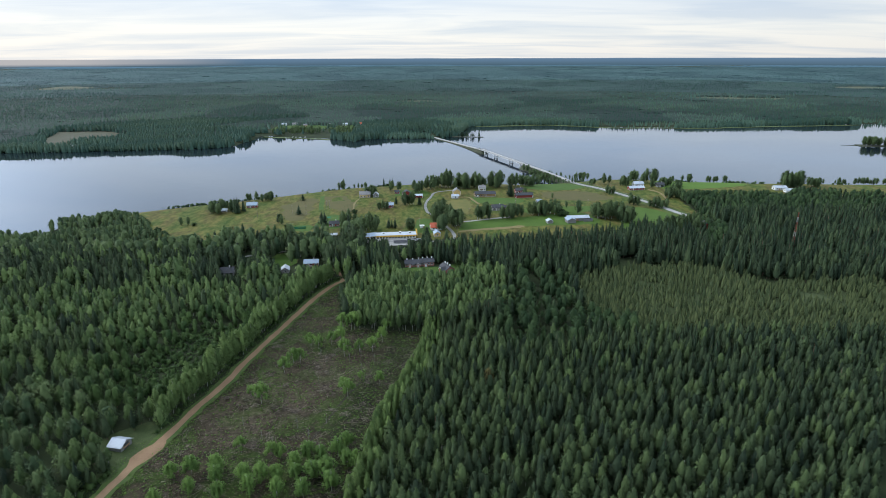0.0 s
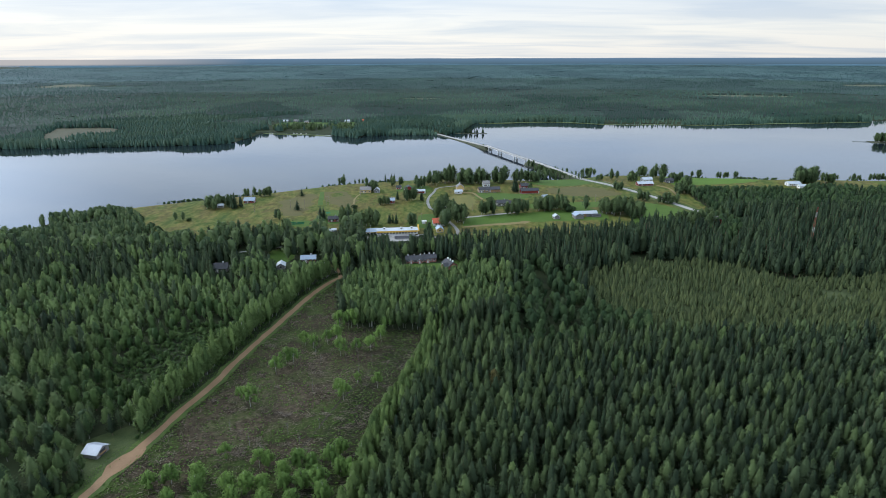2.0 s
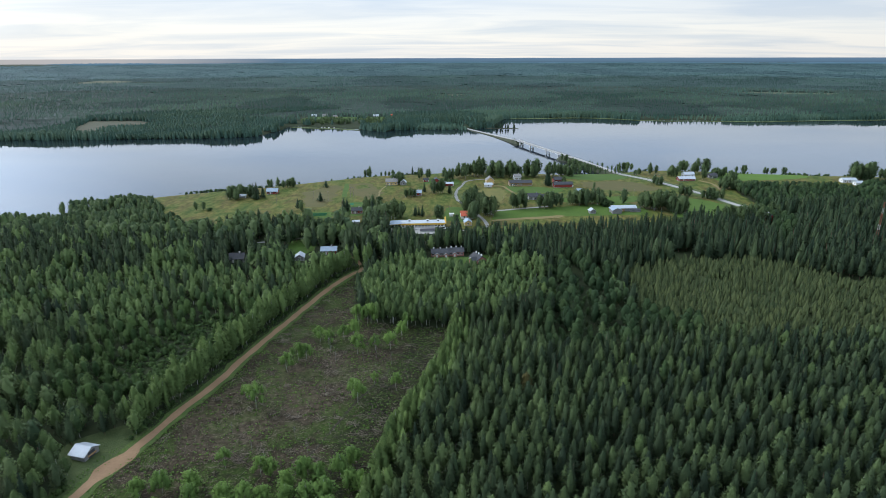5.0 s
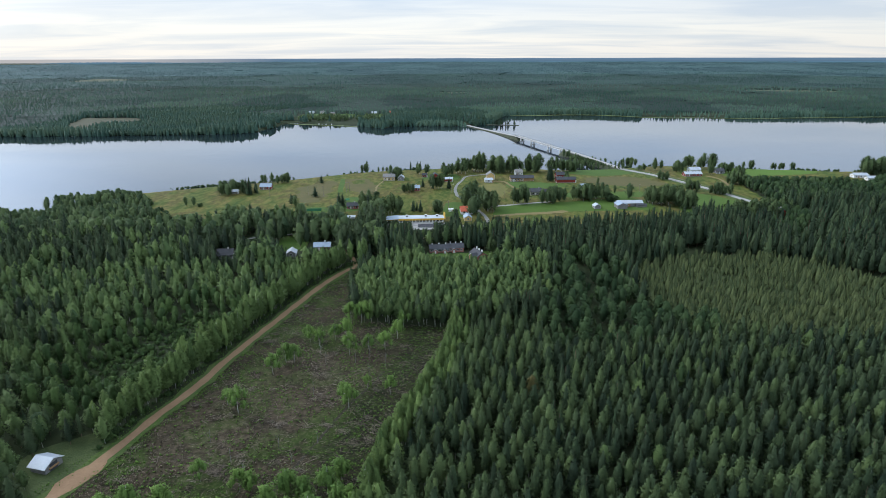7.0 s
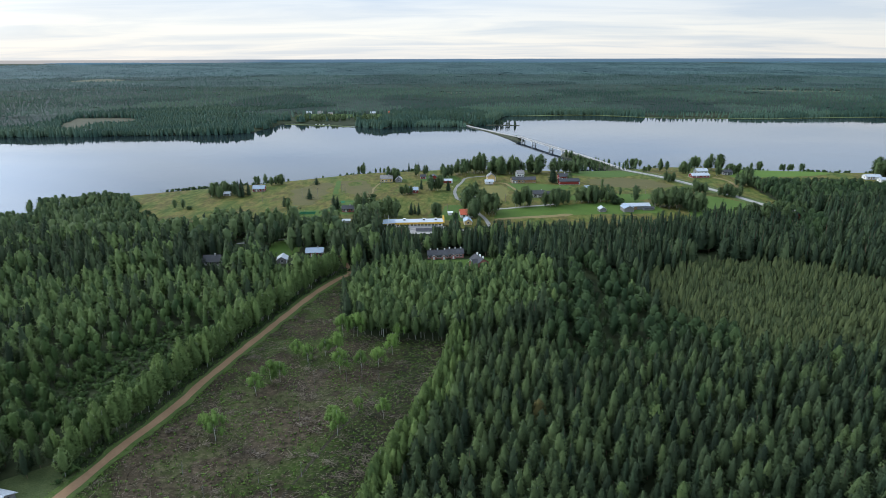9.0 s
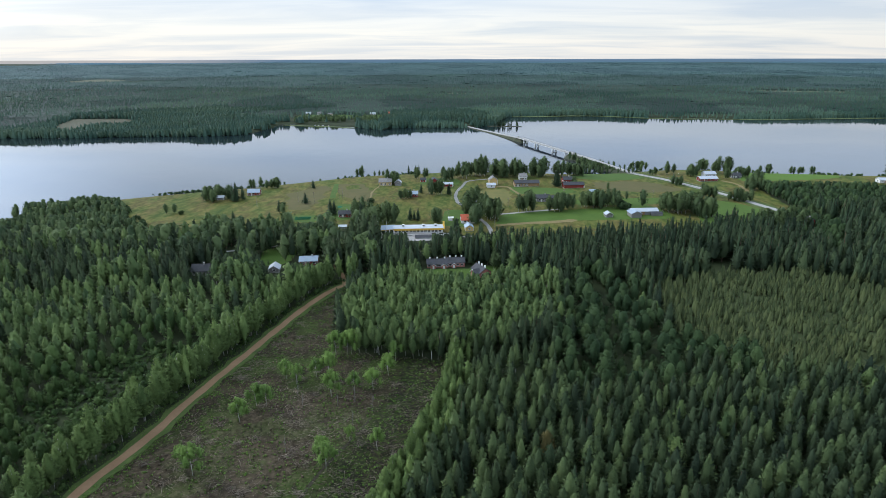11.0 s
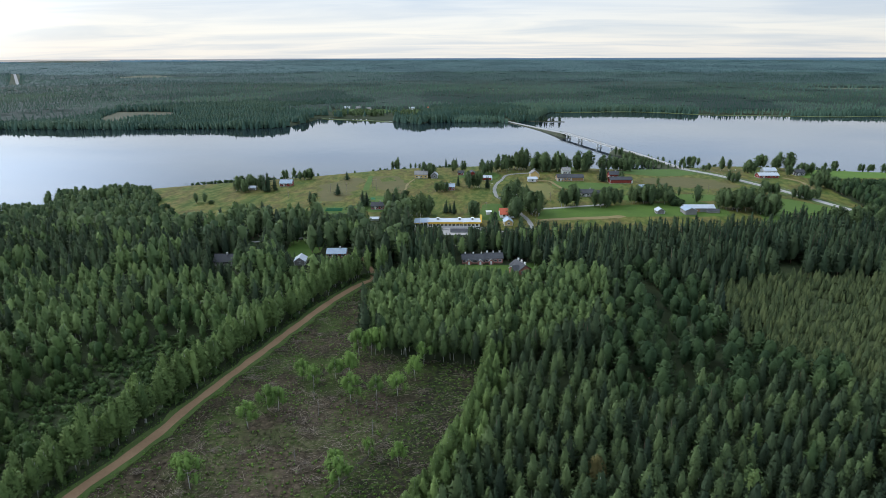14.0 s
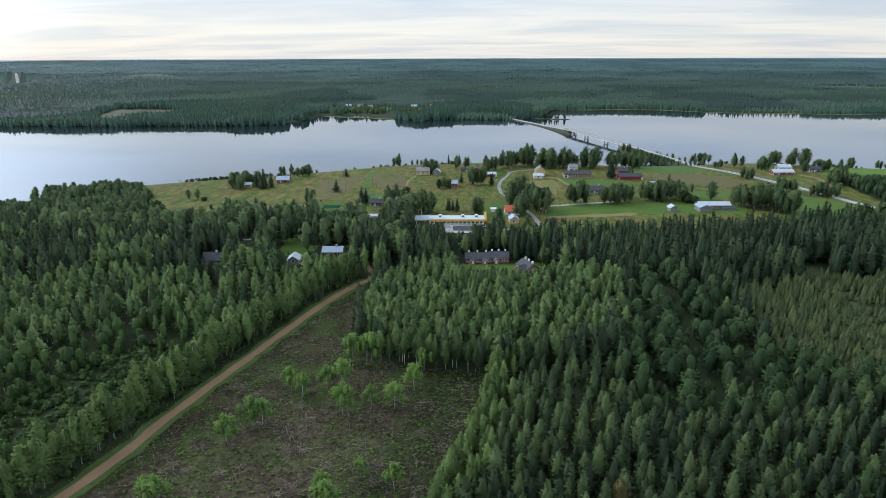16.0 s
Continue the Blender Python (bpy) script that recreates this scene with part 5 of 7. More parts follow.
def snag(x, y, tall):
    """Bare grey sapling left standing."""
    root = new("dead_sapling")
    root.empty_display_size = 0.5
    rng = np.random.RandomState(int(abs(x) * 10))
    s = Shape()
    s.tube((0, 0, -0.2), (0.1, 0, tall), 0.07, 0.02, 5)
    part("stem", s, M_GREY, root)
    for k in range(9):
        z, a, w = tall * rng.uniform(0.35, 0.95), rng.uniform(0, 6.283), rng.uniform(0.4, 1.1)
        part("twig", Shape().tube((0.1 * z / tall, 0, z), (w * math.cos(a), w * math.sin(a), z + w * 0.9), 0.03, 0.012, 3), M_GREY, root)
    root.matrix_world = pose(x, y, float(height(x, y)))
    tagged(root, "bare grey sapling standing among felling waste", "dead sapling", "saplings in the clear-cut")


for x, y, h in [(-60, 262, 6), (-56, 254, 5.5), (-50, 268, 6.5), (-45, 256, 5), (-40, 259, 6), (-58, 203, 5), (-52, 196, 5.5), (-47, 206, 5), (-70, 196, 4.5), (-64, 190, 5), (-55, 232, 6), (-38, 246, 5.5), (-33, 254, 6), (-80, 205, 4.5)]:
    snag(x, y, h)
rust = tree("birch", 19.6, 228.5, 12.5, "birches in the plantation", True, 1.1, label="birch with a yellowing rust-coloured crown")
for ch in rust.children:
    if ch.name.startswith("crown"):
        ch.data = ch.data.copy()
        ch.data.materials.clear()
        ch.data.materials.append(M_RUST)
# row of birches along the edge of the plantation
for x, y in smooth_line([(x + 1.2, y) for y, x in CUT_EDGE], 2.9):
    tree("edge", x + random.uniform(-1.3, 1.0), y + random.uniform(-1.2, 1.2), random.uniform(8.5, 12.0), "birches along the plantation edge", True, random.uniform(0.95, 1.25))
# row of birches along the gravel road
line = smooth_line([(x - 6.6, y + 1) for x, y in ROAD[4:14]], 3.1)
for i, (x, y) in enumerate(line):
    if y > 206:
        tree("edge", x + random.uniform(-1.6, 1.2), y + random.uniform(-1.5, 1.5), random.uniform(10.0, 14.5), "birches along the gravel road", True, random.uniform(1.15, 1.5))
# shed yard
for x, y, h, k in [(-125, 205, 10, "birch"), (-131, 203, 9, "birch"), (-119, 208, 9, "birch"), (-129, 195, 11, "pine"), (-128, 186, 10, "birch"), (-126, 178, 10, "birch"), (-124, 171, 9, "birch"),
                   (-123, 164, 9, "birch"), (-121, 158, 8, "slim"), (-119.5, 169, 6, "slim"), (-118.5, 176, 5, "slim"), (-121, 181, 7, "birch"), (-112, 207, 3, "bush"), (-116, 209, 3, "bush"), (-131, 178, 10, "birch"), (-128, 168, 10, "pine")]:
    tree(k, x, y, h, "trees round the shed", True)
# meadow by the lake
for x, y, h, k in [(-143.8, 597.4, 8, "spruce"), (-134.2, 538.6, 9.5, "spruce"), (-141.5, 504.3, 9, "round"), (-145, 507, 10, "pine"), (-150.6, 532.9, 3, "bush"), (-231.8, 508.5, 8, "round"), (-226, 510, 8, "round"),
                   (-219.4, 506.6, 3, "bush"), (-163.3, 467.2, 12, "spruce"), (-168, 470, 7, "round"), (-174, 468, 6, "round"), (-106, 503, 12, "spruce"), (-104, 507, 10, "spruce"), (-82.7, 541, 4, "bush")]:
    tree(k, x, y, h, "trees on the meadow", wide=2.1 if k == "spruce" else 1.3)
GROVES = [("round", -215, 561, 12, 14, 11, 9, "trees round the red lake house"), ("spruce", -196, 560, 6, 10, 6, 11, "trees round the red lake house"), ("round", -188, 603, 16, 5, 8, 7, "trees round the red lake house"),
          ("birch", -113, 662, 5, 4, 3, 9, "shore trees"), ("round", -96, 664, 12, 3, 5, 5, "shore trees"), ("spruce", -63, 672, 8, 4, 4, 7, "shore trees"), ("birch", -74, 612, 10, 3, 9, 9, "trees behind the yellow house"),
          ("birch", -52, 640, 6, 6, 3, 9, "shore trees"), ("birch", -28, 636, 8, 8, 5, 9, "shore trees"), ("birch", -12, 650, 8, 10, 6, 11, "shore trees"), ("birch", 2, 660, 9, 10, 10, 13, "tall shore birches"),
          ("round", 22, 650, 9, 8, 8, 12, "tall shore birches"), ("birch", 40, 654, 9, 7, 7, 12, "tall shore birches"), ("round", 60, 656, 9, 7, 7, 13, "tall shore birches"), ("birch", 78, 660, 6, 6, 5, 11, "tall shore birches"),
          ("round", 95, 668, 9, 5, 8, 11, "trees by the bridge"), ("spruce", 70, 606, 3, 4, 4, 11, "spruces by the red house"), ("round", 88, 612, 5, 4, 3, 6, "trees by the red house"),
          ("birch", -34, 572, 6, 4, 6, 10, "trees by the village road"), ("spruce", -24, 572, 3, 3, 3, 7, "trees by the village road"), ("birch", -58, 556, 5, 6, 5, 6, "garden trees"), ("spruce", -47, 577, 2, 2, 2, 6, "garden trees")]
GROVES2 = [("spruce", -44, 494, 4, 3, 4, 8, "garden trees behind the school"), ("round", -28, 489, 4, 3, 4, 8, "garden trees behind the school"), ("birch", -66, 488, 12, 6, 12, 10, "garden trees behind the school"), ("birch", -84, 500, 5, 10, 5, 11, "garden trees"),
           ("birch", -4, 540, 6, 10, 8, 10, "trees by the village road"), ("birch", 4, 522, 6, 8, 7, 10, "trees by the village road"), ("birch", 11, 500, 5, 12, 9, 11, "trees by the village road"), ("birch", -6, 513, 4, 12, 6, 11, "trees by the village road"), ("birch", 0, 488, 5, 6, 4, 12, "trees by the village road"),
           ("birch", 36, 519, 6, 5, 7, 11, "trees by the farm track"), ("birch", 57, 520, 8, 5, 9, 10, "trees by the farm track"), ("round", 64, 540, 10, 5, 6, 7, "trees by the farm track"), ("birch", 93, 528, 13, 5, 14, 10, "trees by the farm track"),
           ("round", 110, 542, 4, 4, 2, 6, "trees by the grey barn"), ("round", 126, 531, 2, 2, 1, 9, "trees by the grey barn"), ("bush", 110, 524, 4, 3, 3, 4, "trees by the grey barn"), ("birch", 148, 516, 14, 10, 26, 11, "birch grove by the grey barn"),
           ("round", 160, 504, 6, 6, 8, 10, "birch grove by the grey barn"), ("round", 189, 572, 6, 4, 6, 7, "trees by the main road"), ("round", 192, 600, 3, 3, 2, 5, "trees by the main road"), ("round", 209, 560, 10, 4, 9, 7, "trees by the main road"),
           ("round", 177, 622, 6, 6, 5, 6, "trees by the main road"), ("birch", 187, 676, 5, 4, 3, 9, "trees by the white farm"), ("round", 204, 664, 6, 4, 4, 9, "trees by the white farm"), ("birch", 236, 674, 9, 5, 7, 12, "trees by the white farm")]
GROVES3 = [("round", 224, 690, 6, 4, 4, 9, "trees by the white farm"), ("round", 250, 664, 8, 6, 6, 7, "trees by the white farm"), ("birch", 232, 648, 2, 2, 2, 9, "trees by the white farm"), ("round", 265, 640, 14, 8, 12, 7, "trees by the lake field"),
           ("round", 240, 600, 12, 10, 12, 8, "trees by the main road"), ("birch", 285, 702, 20, 3, 6, 7, "shore trees"), ("birch", 325, 697, 14, 3, 7, 6, "shore trees"), ("round", 386, 650, 12, 5, 16, 13, "tall trees round the white lake house"),
           ("round", 413, 652, 7, 5, 6, 8, "trees round the white lake house"), ("birch", 478, 682, 45, 3, 22, 6, "shore trees"), ("round", 166, 716, 12, 5, 8, 7, "trees by the bridge"), ("birch", 114, 742, 6, 12, 6, 7, "trees by the bridge"), 
           ("birch", 116, 712, 8, 6, 5, 7, "trees by the bridge"), ("round", 172, 676, 5, 6, 3, 5, "trees by the bridge"),
           ("pine", -55, 430, 30, 14, 22, 16, "tall pines round the school"), ("pine", -95, 424, 20, 8, 10, 14, "tall pines by the village road"), ("round", -90, 428, 14, 8, 9, 9, "garden trees"), ("pine", -75, 398, 8, 10, 8, 15, "tall pines by the red cottage"),
           ("spruce", 8, 430, 14, 16, 18, 16, "tall spruces by the row houses"), ("spruce", -12, 426, 16, 12, 16, 15, "tall spruces by the row houses"), ("round", 10, 398, 4, 4, 3, 8, "trees by the row houses"), ("birch", -120, 432, 14, 6, 8, 9, "garden trees")]
GROVES4 = [("spruce", 158, 457, 12, 6, 14, 13, "spruces at the field edge"), ("birch", 192, 468, 16, 8, 22, 12, "trees at the field edge"), ("birch", 222, 492, 9, 10, 15, 10, "trees at the field edge"),
           ("spruce", 50, 1124, 22, 2.5, 13, 7, "trees on the far bridge head"), ("spruce", 10, 1150, 12, 10, 8, 8, "trees on the far bridge head"), ("round", 58.5, 955, 1, 1, 1, 4, "trees on the causeway"),
           ("round", -285, 1195, 55, 45, 80, 7, "gardens on the far shore"), ("round", -195, 1190, 28, 50, 48, 7, "gardens on the far shore"), ("round", 714, 996, 14, 7, 18, 11, "trees on the lake island"), ("round", 750, 986, 24, 9, 30, 11, "trees on the lake island"), ("round", 346, 642, 7, 5, 8, 8, "trees round the white lake house")]
def under_road(x, y, tall):
    """Height that leaves the road on the causeway in sight, past the clump at the bridge end."""
    if x / (y - 105.0) < 0.172:
        return tall
    line = smooth_line(HIGHWAY[6:11], 4)
    c = line[np.argmin(np.abs(line[:, 0] / (line[:, 1] - 105.0) - x / (y - 105.0)))]
    f = (y - 105.0) / (c[1] - 105.0)
    return tall if f >= 0.995 else max(1.2, min(tall, 98 * (1 - f) - 0.2 - max(float(height(x, y)), -3.5) + 0.4))


for k in range(36):
    f = random.random() * 1.4
    x, y = 103 + 38 * f + random.uniform(-3, 2), 786 - 78 * f + random.uniform(-4, 4)
    tree(random.choice(("round", "alder", "slim")), x, y, under_road(x, y, random.uniform(6.5, 10)), "trees on the causeway", wide=1.15)
for k in range(16):
    f = random.random() * 1.3
    tree(random.choice(("round", "alder")), 122 + 34 * f + random.uniform(-2, 2), 786 - 70 * f + random.uniform(-4, 4), random.uniform(3.0, 5.5), "trees on the causeway", wide=1.25)
for x, y, h in [(106, 690, 9), (111, 696, 8), (117, 700, 9), (122, 706, 8), (127, 711, 9), (132, 716, 8), (115, 690, 8), (121, 695, 9), (128, 700, 8), (134, 705, 9), (138, 712, 7), (101, 688, 10), (137, 697, 8), (141, 690, 7), (125, 689, 7), (131, 692, 7), (110, 684, 7)]:
    x, y = x + random.uniform(-2, 2), y + random.uniform(-2, 2)
    tree(random.choice(("round", "alder", "slim")), x, y, under_road(x, y, h * random.uniform(0.85, 1.1)), "trees below the main road", wide=1.1)
for x, y, h in [(79, 529, 13), (83, 531, 12), (87, 530, 13), (91, 533, 12), (95, 532, 13), (99, 535, 12), (104, 536, 13), (108, 538, 11), (63, 524, 11), (67, 525, 12), (71, 526, 11), (117, 555, 7), (113, 598, 6), (84, 536, 12), (92, 539, 12), (100, 541, 12)]:
    tree(random.choice(("round", "alder", "slim")), x + random.uniform(-1, 1), y + random.uniform(-1, 1), h, "trees by the farm track", wide=1.25)
for g in GROVES + GROVES2 + GROVES3 + GROVES4:
    grove(*g)


# ---------------------------------------------------------------- buildings
def window(parent, x, y, z, w, h, face, label=""):
    """A framed pane on a wall; face: 's' and 'n' along the front and back, 'e' and 'w' on the gables."""
    f, g, t = Shape(), Shape(), 0.12
    if face in "sn":
        k = -1 if face == "s" else 1
        y0, y1 = sorted((y, y + k * 0.06))
        for a, b, c, d in ((-w / 2 - t, w / 2 + t, h, h + t), (-w / 2 - t, w / 2 + t, -t, 0), (-w / 2 - t, -w / 2, 0, h), (w / 2, w / 2 + t, 0, h), (-0.04, 0.04, 0, h)):
            f.box(x + a, x + b, y0, y1, z + c, z + d)
        g.box(x - w / 2, x + w / 2, *sorted((y, y + k * 0.03)), z, z + h)
    else:
        k = -1 if face == "w" else 1
        x0, x1 = sorted((x, x + k * 0.06))
        for a, b, c, d in ((-w / 2 - t, w / 2 + t, h, h + t), (-w / 2 - t, w / 2 + t, -t, 0), (-w / 2 - t, -w / 2, 0, h), (w / 2, w / 2 + t, 0, h), (-0.04, 0.04, 0, h)):
            f.box(x0, x1, y + a, y + b, z + c, z + d)
        g.box(*sorted((x, x + k * 0.03)), y - w / 2, y + w / 2, z, z + h)
    fr = part("window", f, M_WHITE, parent, label)
    part("pane", g, M_PANE, fr)


def gable_roof(s, L, Wd, z, rise, over=0.5, t=0.2, x0=0.0, y0=0.0):
    """Two roof slabs with the ridge along x."""
    hw = Wd / 2 + over
    drop = rise * over / (Wd / 2)
    for k in (-1, 1):
        o = [(x0 - L / 2 - over, y0 + k * hw, z - drop), (x0 + L / 2 + over, y0 + k * hw, z - drop), (x0 + L / 2 + over, y0, z + rise), (x0 - L / 2 - over, y0, z + rise)]
        s.prism(o if k < 0 else o[::-1], (0, 0, t))
    return s


def gable_wall(s, L, Wd, h, rise, x0=0.0, y0=0.0, z0=0.0):
    prof = [(-Wd / 2, z0), (Wd / 2, z0), (Wd / 2, h), (0, h + rise), (-Wd / 2, h)]
    return s.prism([(x0 - L / 2, y0 + a, b) for a, b in prof], (L, 0, 0))


def house(name, label, p, q, deep, h, rise, wall, roof, category="house", win=3, doors=1, chimneys=1, turn=False, base=True, group="", trim=True, side_win=1, z=None):
    """A gabled building whose front wall runs from p to q; turn: its ridge runs front to back."""
    (x0, y0), (x1, y1) = p, q
    L = math.hypot(x1 - x0, y1 - y0)
    a = math.atan2(y1 - y0, x1 - x0)
    cx, cy = (x0 + x1) / 2 - math.sin(a) * deep / 2, (y0 + y1) / 2 + math.cos(a) * deep / 2
    root = thing(name, cx, cy, math.degrees(a) + (90 if turn else 0), label, category, group, z)
    if turn:
        L, deep = deep, L
    part("wall", gable_wall(Shape(), L, deep, h, rise, z0=-0.6), wall, root)
    if base:
        part("foundation", Shape().box(-L / 2 - 0.06, L / 2 + 0.06, -deep / 2 - 0.06, deep / 2 + 0.06, -0.8, 0.3), M_CONCRETE, root)
    rf = part("roof", gable_roof(Shape(), L, deep, h, rise), roof, root)
    for i in range(chimneys):
        cxx = L * (0.18 if chimneys == 1 else -0.32 + 0.64 * i / max(1, chimneys - 1))
        ch = part("chimney", Shape().box(cxx - 0.4, cxx + 0.4, -0.45, 0.35, h + rise * 0.6, h + rise + 0.9).box(cxx - 0.48, cxx + 0.48, -0.53, 0.43, h + rise + 0.9, h + rise + 1.0), M_CONCRETE, rf)
    wz = 1.0
    for i in range(win):
        x = -L / 2 + L * (i + 0.5) / win
        window(root, x, -deep / 2, wz, 1.2, 1.2, "s")
        window(root, x, deep / 2, wz, 1.2, 1.2, "n")
    for i in range(side_win):
        y = -deep / 2 + deep * (i + 0.5) / side_win
        window(root, L / 2, y, wz, 1.2, 1.2, "e")
        window(root, -L / 2, y, wz, 1.2, 1.2, "w")
    if doors:
        x = -L / 2 + L / max(1, win)
        d = part("door", Shape().box(x - 0.5, x + 0.5, -deep / 2 - 0.07, -deep / 2, 0.1, 2.15), M_WHITE if wall is not M_WHITE else M_TAN, root)
        part("handle", Shape().box(x + 0.34, x + 0.44, -deep / 2 - 0.13, -deep / 2 - 0.07, 1.0, 1.06), M_GREY, d)
    if trim:
        for sx in (-1, 1):
            for sy in (-1, 1):
                part("corner_board", Shape().box(sx * L / 2 - 0.09 + sx * 0.06, sx * L / 2 + 0.09 + sx * 0.02, sy * deep / 2 - 0.09 + sy * 0.06, sy * deep / 2 + 0.09 + sy * 0.02, 0.3, h), M_WHITE, root)
    return root


# the open shed beside the gravel road
def shed():
    root = thing("shed", -121.8, 190.8, -11.5, "weathered wooden shed with a pale tin roof on grass", "shed")
    L, W2, h = 5.2, 5.8, 2.2
    s = Shape()
    for x in (-L / 2 + 0.1, -L / 6, L / 6, L / 2 - 0.1):
        part("post", Shape().box(x - 0.09, x + 0.09, -W2 / 2, -W2 / 2 + 0.18, -0.3, h), M_GREY, root)
    part("back_wall", Shape().box(-L / 2, L / 2, W2 / 2 - 0.12, W2 / 2, -0.3, h + 0.1), M_GREY, root)
    for k, x in (("w", -L / 2), ("e", L / 2 - 0.12)):
        part("side_wall", Shape().prism([(x, -W2 / 2, -0.3), (x, W2 / 2, -0.3), (x, W2 / 2, h), (x, 0, h + 1.5), (x, -W2 / 2, h)], (0.12, 0, 0)), M_GREY, root)
    for i in range(9):
        x = -L / 2 + 0.15 + i * (L - 0.5) / 9
        part("board", Shape().box(x, x + 0.62, -W2 / 2 - 0.03, -W2 / 2 + 0.02, -0.2, 1.55), M_GREY, root)
    part("gate", Shape().box(L / 2, L / 2 + 0.05, -1.3, 1.3, 0.0, 2.3), M_DARKROOF, root, "dark barn doorway in the gable")
    part("shelf_log", Shape().tube((L / 2 + 0.04, -1.6, 1.0), (L / 2 + 0.04, 1.6, 1.0), 0.3, 0.3, 8), M_TAN, root)
    rf = part("roof", gable_roof(Shape(), L, W2, h, 1.5, 0.55, 0.08), M_TIN, root, "pale corrugated tin roof")
    for i in range(14):
        x = -L / 2 - 0.4 + i * (L + 0.8) / 13
        for k in (-1, 1):
            part("seam", Shape().prism([(x - 0.03, k * (W2 / 2 + 0.55), h - 0.284 + 0.08), (x + 0.03, k * (W2 / 2 + 0.55), h - 0.284 + 0.08), (x + 0.03, 0, h + 1.58), (x - 0.03, 0, h + 1.58)][::k * -1 or 1], (0, 0, 0.035)), M_TIN, rf)
    part("floor", Shape().box(-L / 2 + 0.1, L / 2 - 0.1, -W2 / 2 + 0.1, W2 / 2 - 0.1, -0.3, 0.05), M_DIRT, root)


shed()


def row_house():
    root = thing("row_house", -16.8, 398.2, 7.0, "red wooden row house with dark roof and white porches", "row house")
    z0 = 0.0
    for x, w, dy, h in ((-5.0, 12.4, 0.0, 2.7), (6.2, 9.8, 0.8, 3.1)):
        part("wall", gable_wall(Shape(), w, 8.0, h, 2.0, x0=x, y0=dy, z0=-0.6), M_PINKRED, root)
        rf = part("roof", gable_roof(Shape(), w, 8.0, h, 2.0, 0.45, 0.2, x, dy), M_DARKROOF, root)
        for k in range(3):
            cx = x - w * 0.36 + k * w * 0.36
            part("chimney", Shape().box(cx - 0.35, cx + 0.35, dy - 0.3 + 0.4, dy + 0.3 + 0.4, h + 1.4, h + 2.9).box(cx - 0.42, cx + 0.42, dy + 0.03, dy + 0.77, h + 2.9, h + 3.0), M_WHITE, rf, "white chimney")
    for x, y, h in ((-7.6, -4.0, 2.7), (-1.4, -4.0, 2.7), (4.6, -3.2, 3.0)):
        po = part("porch", gable_wall(Shape(), 2.2, 2.6, 2.4, 1.1, x0=0, y0=0, z0=-0.5), M_PINKRED, root)
        po.matrix_local = pose(x, y - 1.0, 0, 0, 0, 90)
        part("porch_roof", gable_roof(Shape(), 2.2, 2.6, 2.4, 1.1, 0.35, 0.15), M_DARKROOF, po)
        part("gable_board", Shape().prism([(-1.56, -1.65, 2.2), (-1.56, 0, 3.65), (-1.56, 1.65, 2.2), (-1.56, 1.65, 2.02), (-1.56, 0, 3.4), (-1.56, -1.65, 2.02)], (0.08, 0, 0)), M_WHITE, po, "white gable board")
        part("door", Shape().box(-1.18, -1.1, -0.5, 0.5, 0.1, 2.1), M_WHITE, po)
    for x in (-10.2, -5.0, -3.6, 0.6):
        window(root, x, -4.0, 1.0, 1.3, 1.2, "s")
    for x in (2.4, 7.2, 9.6):
        window(root, x, -3.2, 1.1, 1.3, 1.2, "s")
    window(root, 11.1, 0.8, 1.1, 1.2, 1.2, "e")
    root.scale = (0.92, 0.92, 0.86)
    return root


row_house()


def corner_house():
    root = thing("row_house", 2.6, 384.5, -62, "red gabled house with dark roof behind young birches", "row house")
    part("wall", gable_wall(Shape(), 9.5, 6.6, 2.7, 2.2, z0=-0.6), M_PINKRED, root)
    rf = part("roof", gable_roof(Shape(), 9.5, 6.6, 2.7, 2.2, 0.45), M_DARKROOF, root)
    for x in (-3.2, 0.0, 3.4):
        part("chimney", Shape().box(x - 0.35, x + 0.35, 0.1, 0.8, 4.2, 5.9).box(x - 0.42, x + 0.42, 0.03, 0.87, 5.9, 6.0), M_WHITE, rf, "white chimney")
    wing = part("wing", gable_wall(Shape(), 3.2, 5.0, 2.7, 1.6, z0=-0.5), M_PINKRED, root)
    wing.matrix_local = pose(1.8, -4.1, 0, 0, 0, 90)
    part("wing_roof", gable_roof(Shape(), 3.2, 5.0, 2.7, 1.6, 0.4), M_DARKROOF, wing)
    part("gable_board", Shape().prism([(-2.06, -2.9, 2.4), (-2.06, 0, 4.5), (-2.06, 2.9, 2.4), (-2.06, 2.9, 2.2), (-2.06, 0, 4.25), (-2.06, -2.9, 2.2)], (0.08, 0, 0)), M_WHITE, wing, "white gable board")
    for x in (-4.0, -1.9):
        window(root, x, -3.3, 1.0, 1.2, 1.2, "s")
    window(root, 4.75, -1.5, 1.0, 1.2, 1.2, "e")


corner_house()


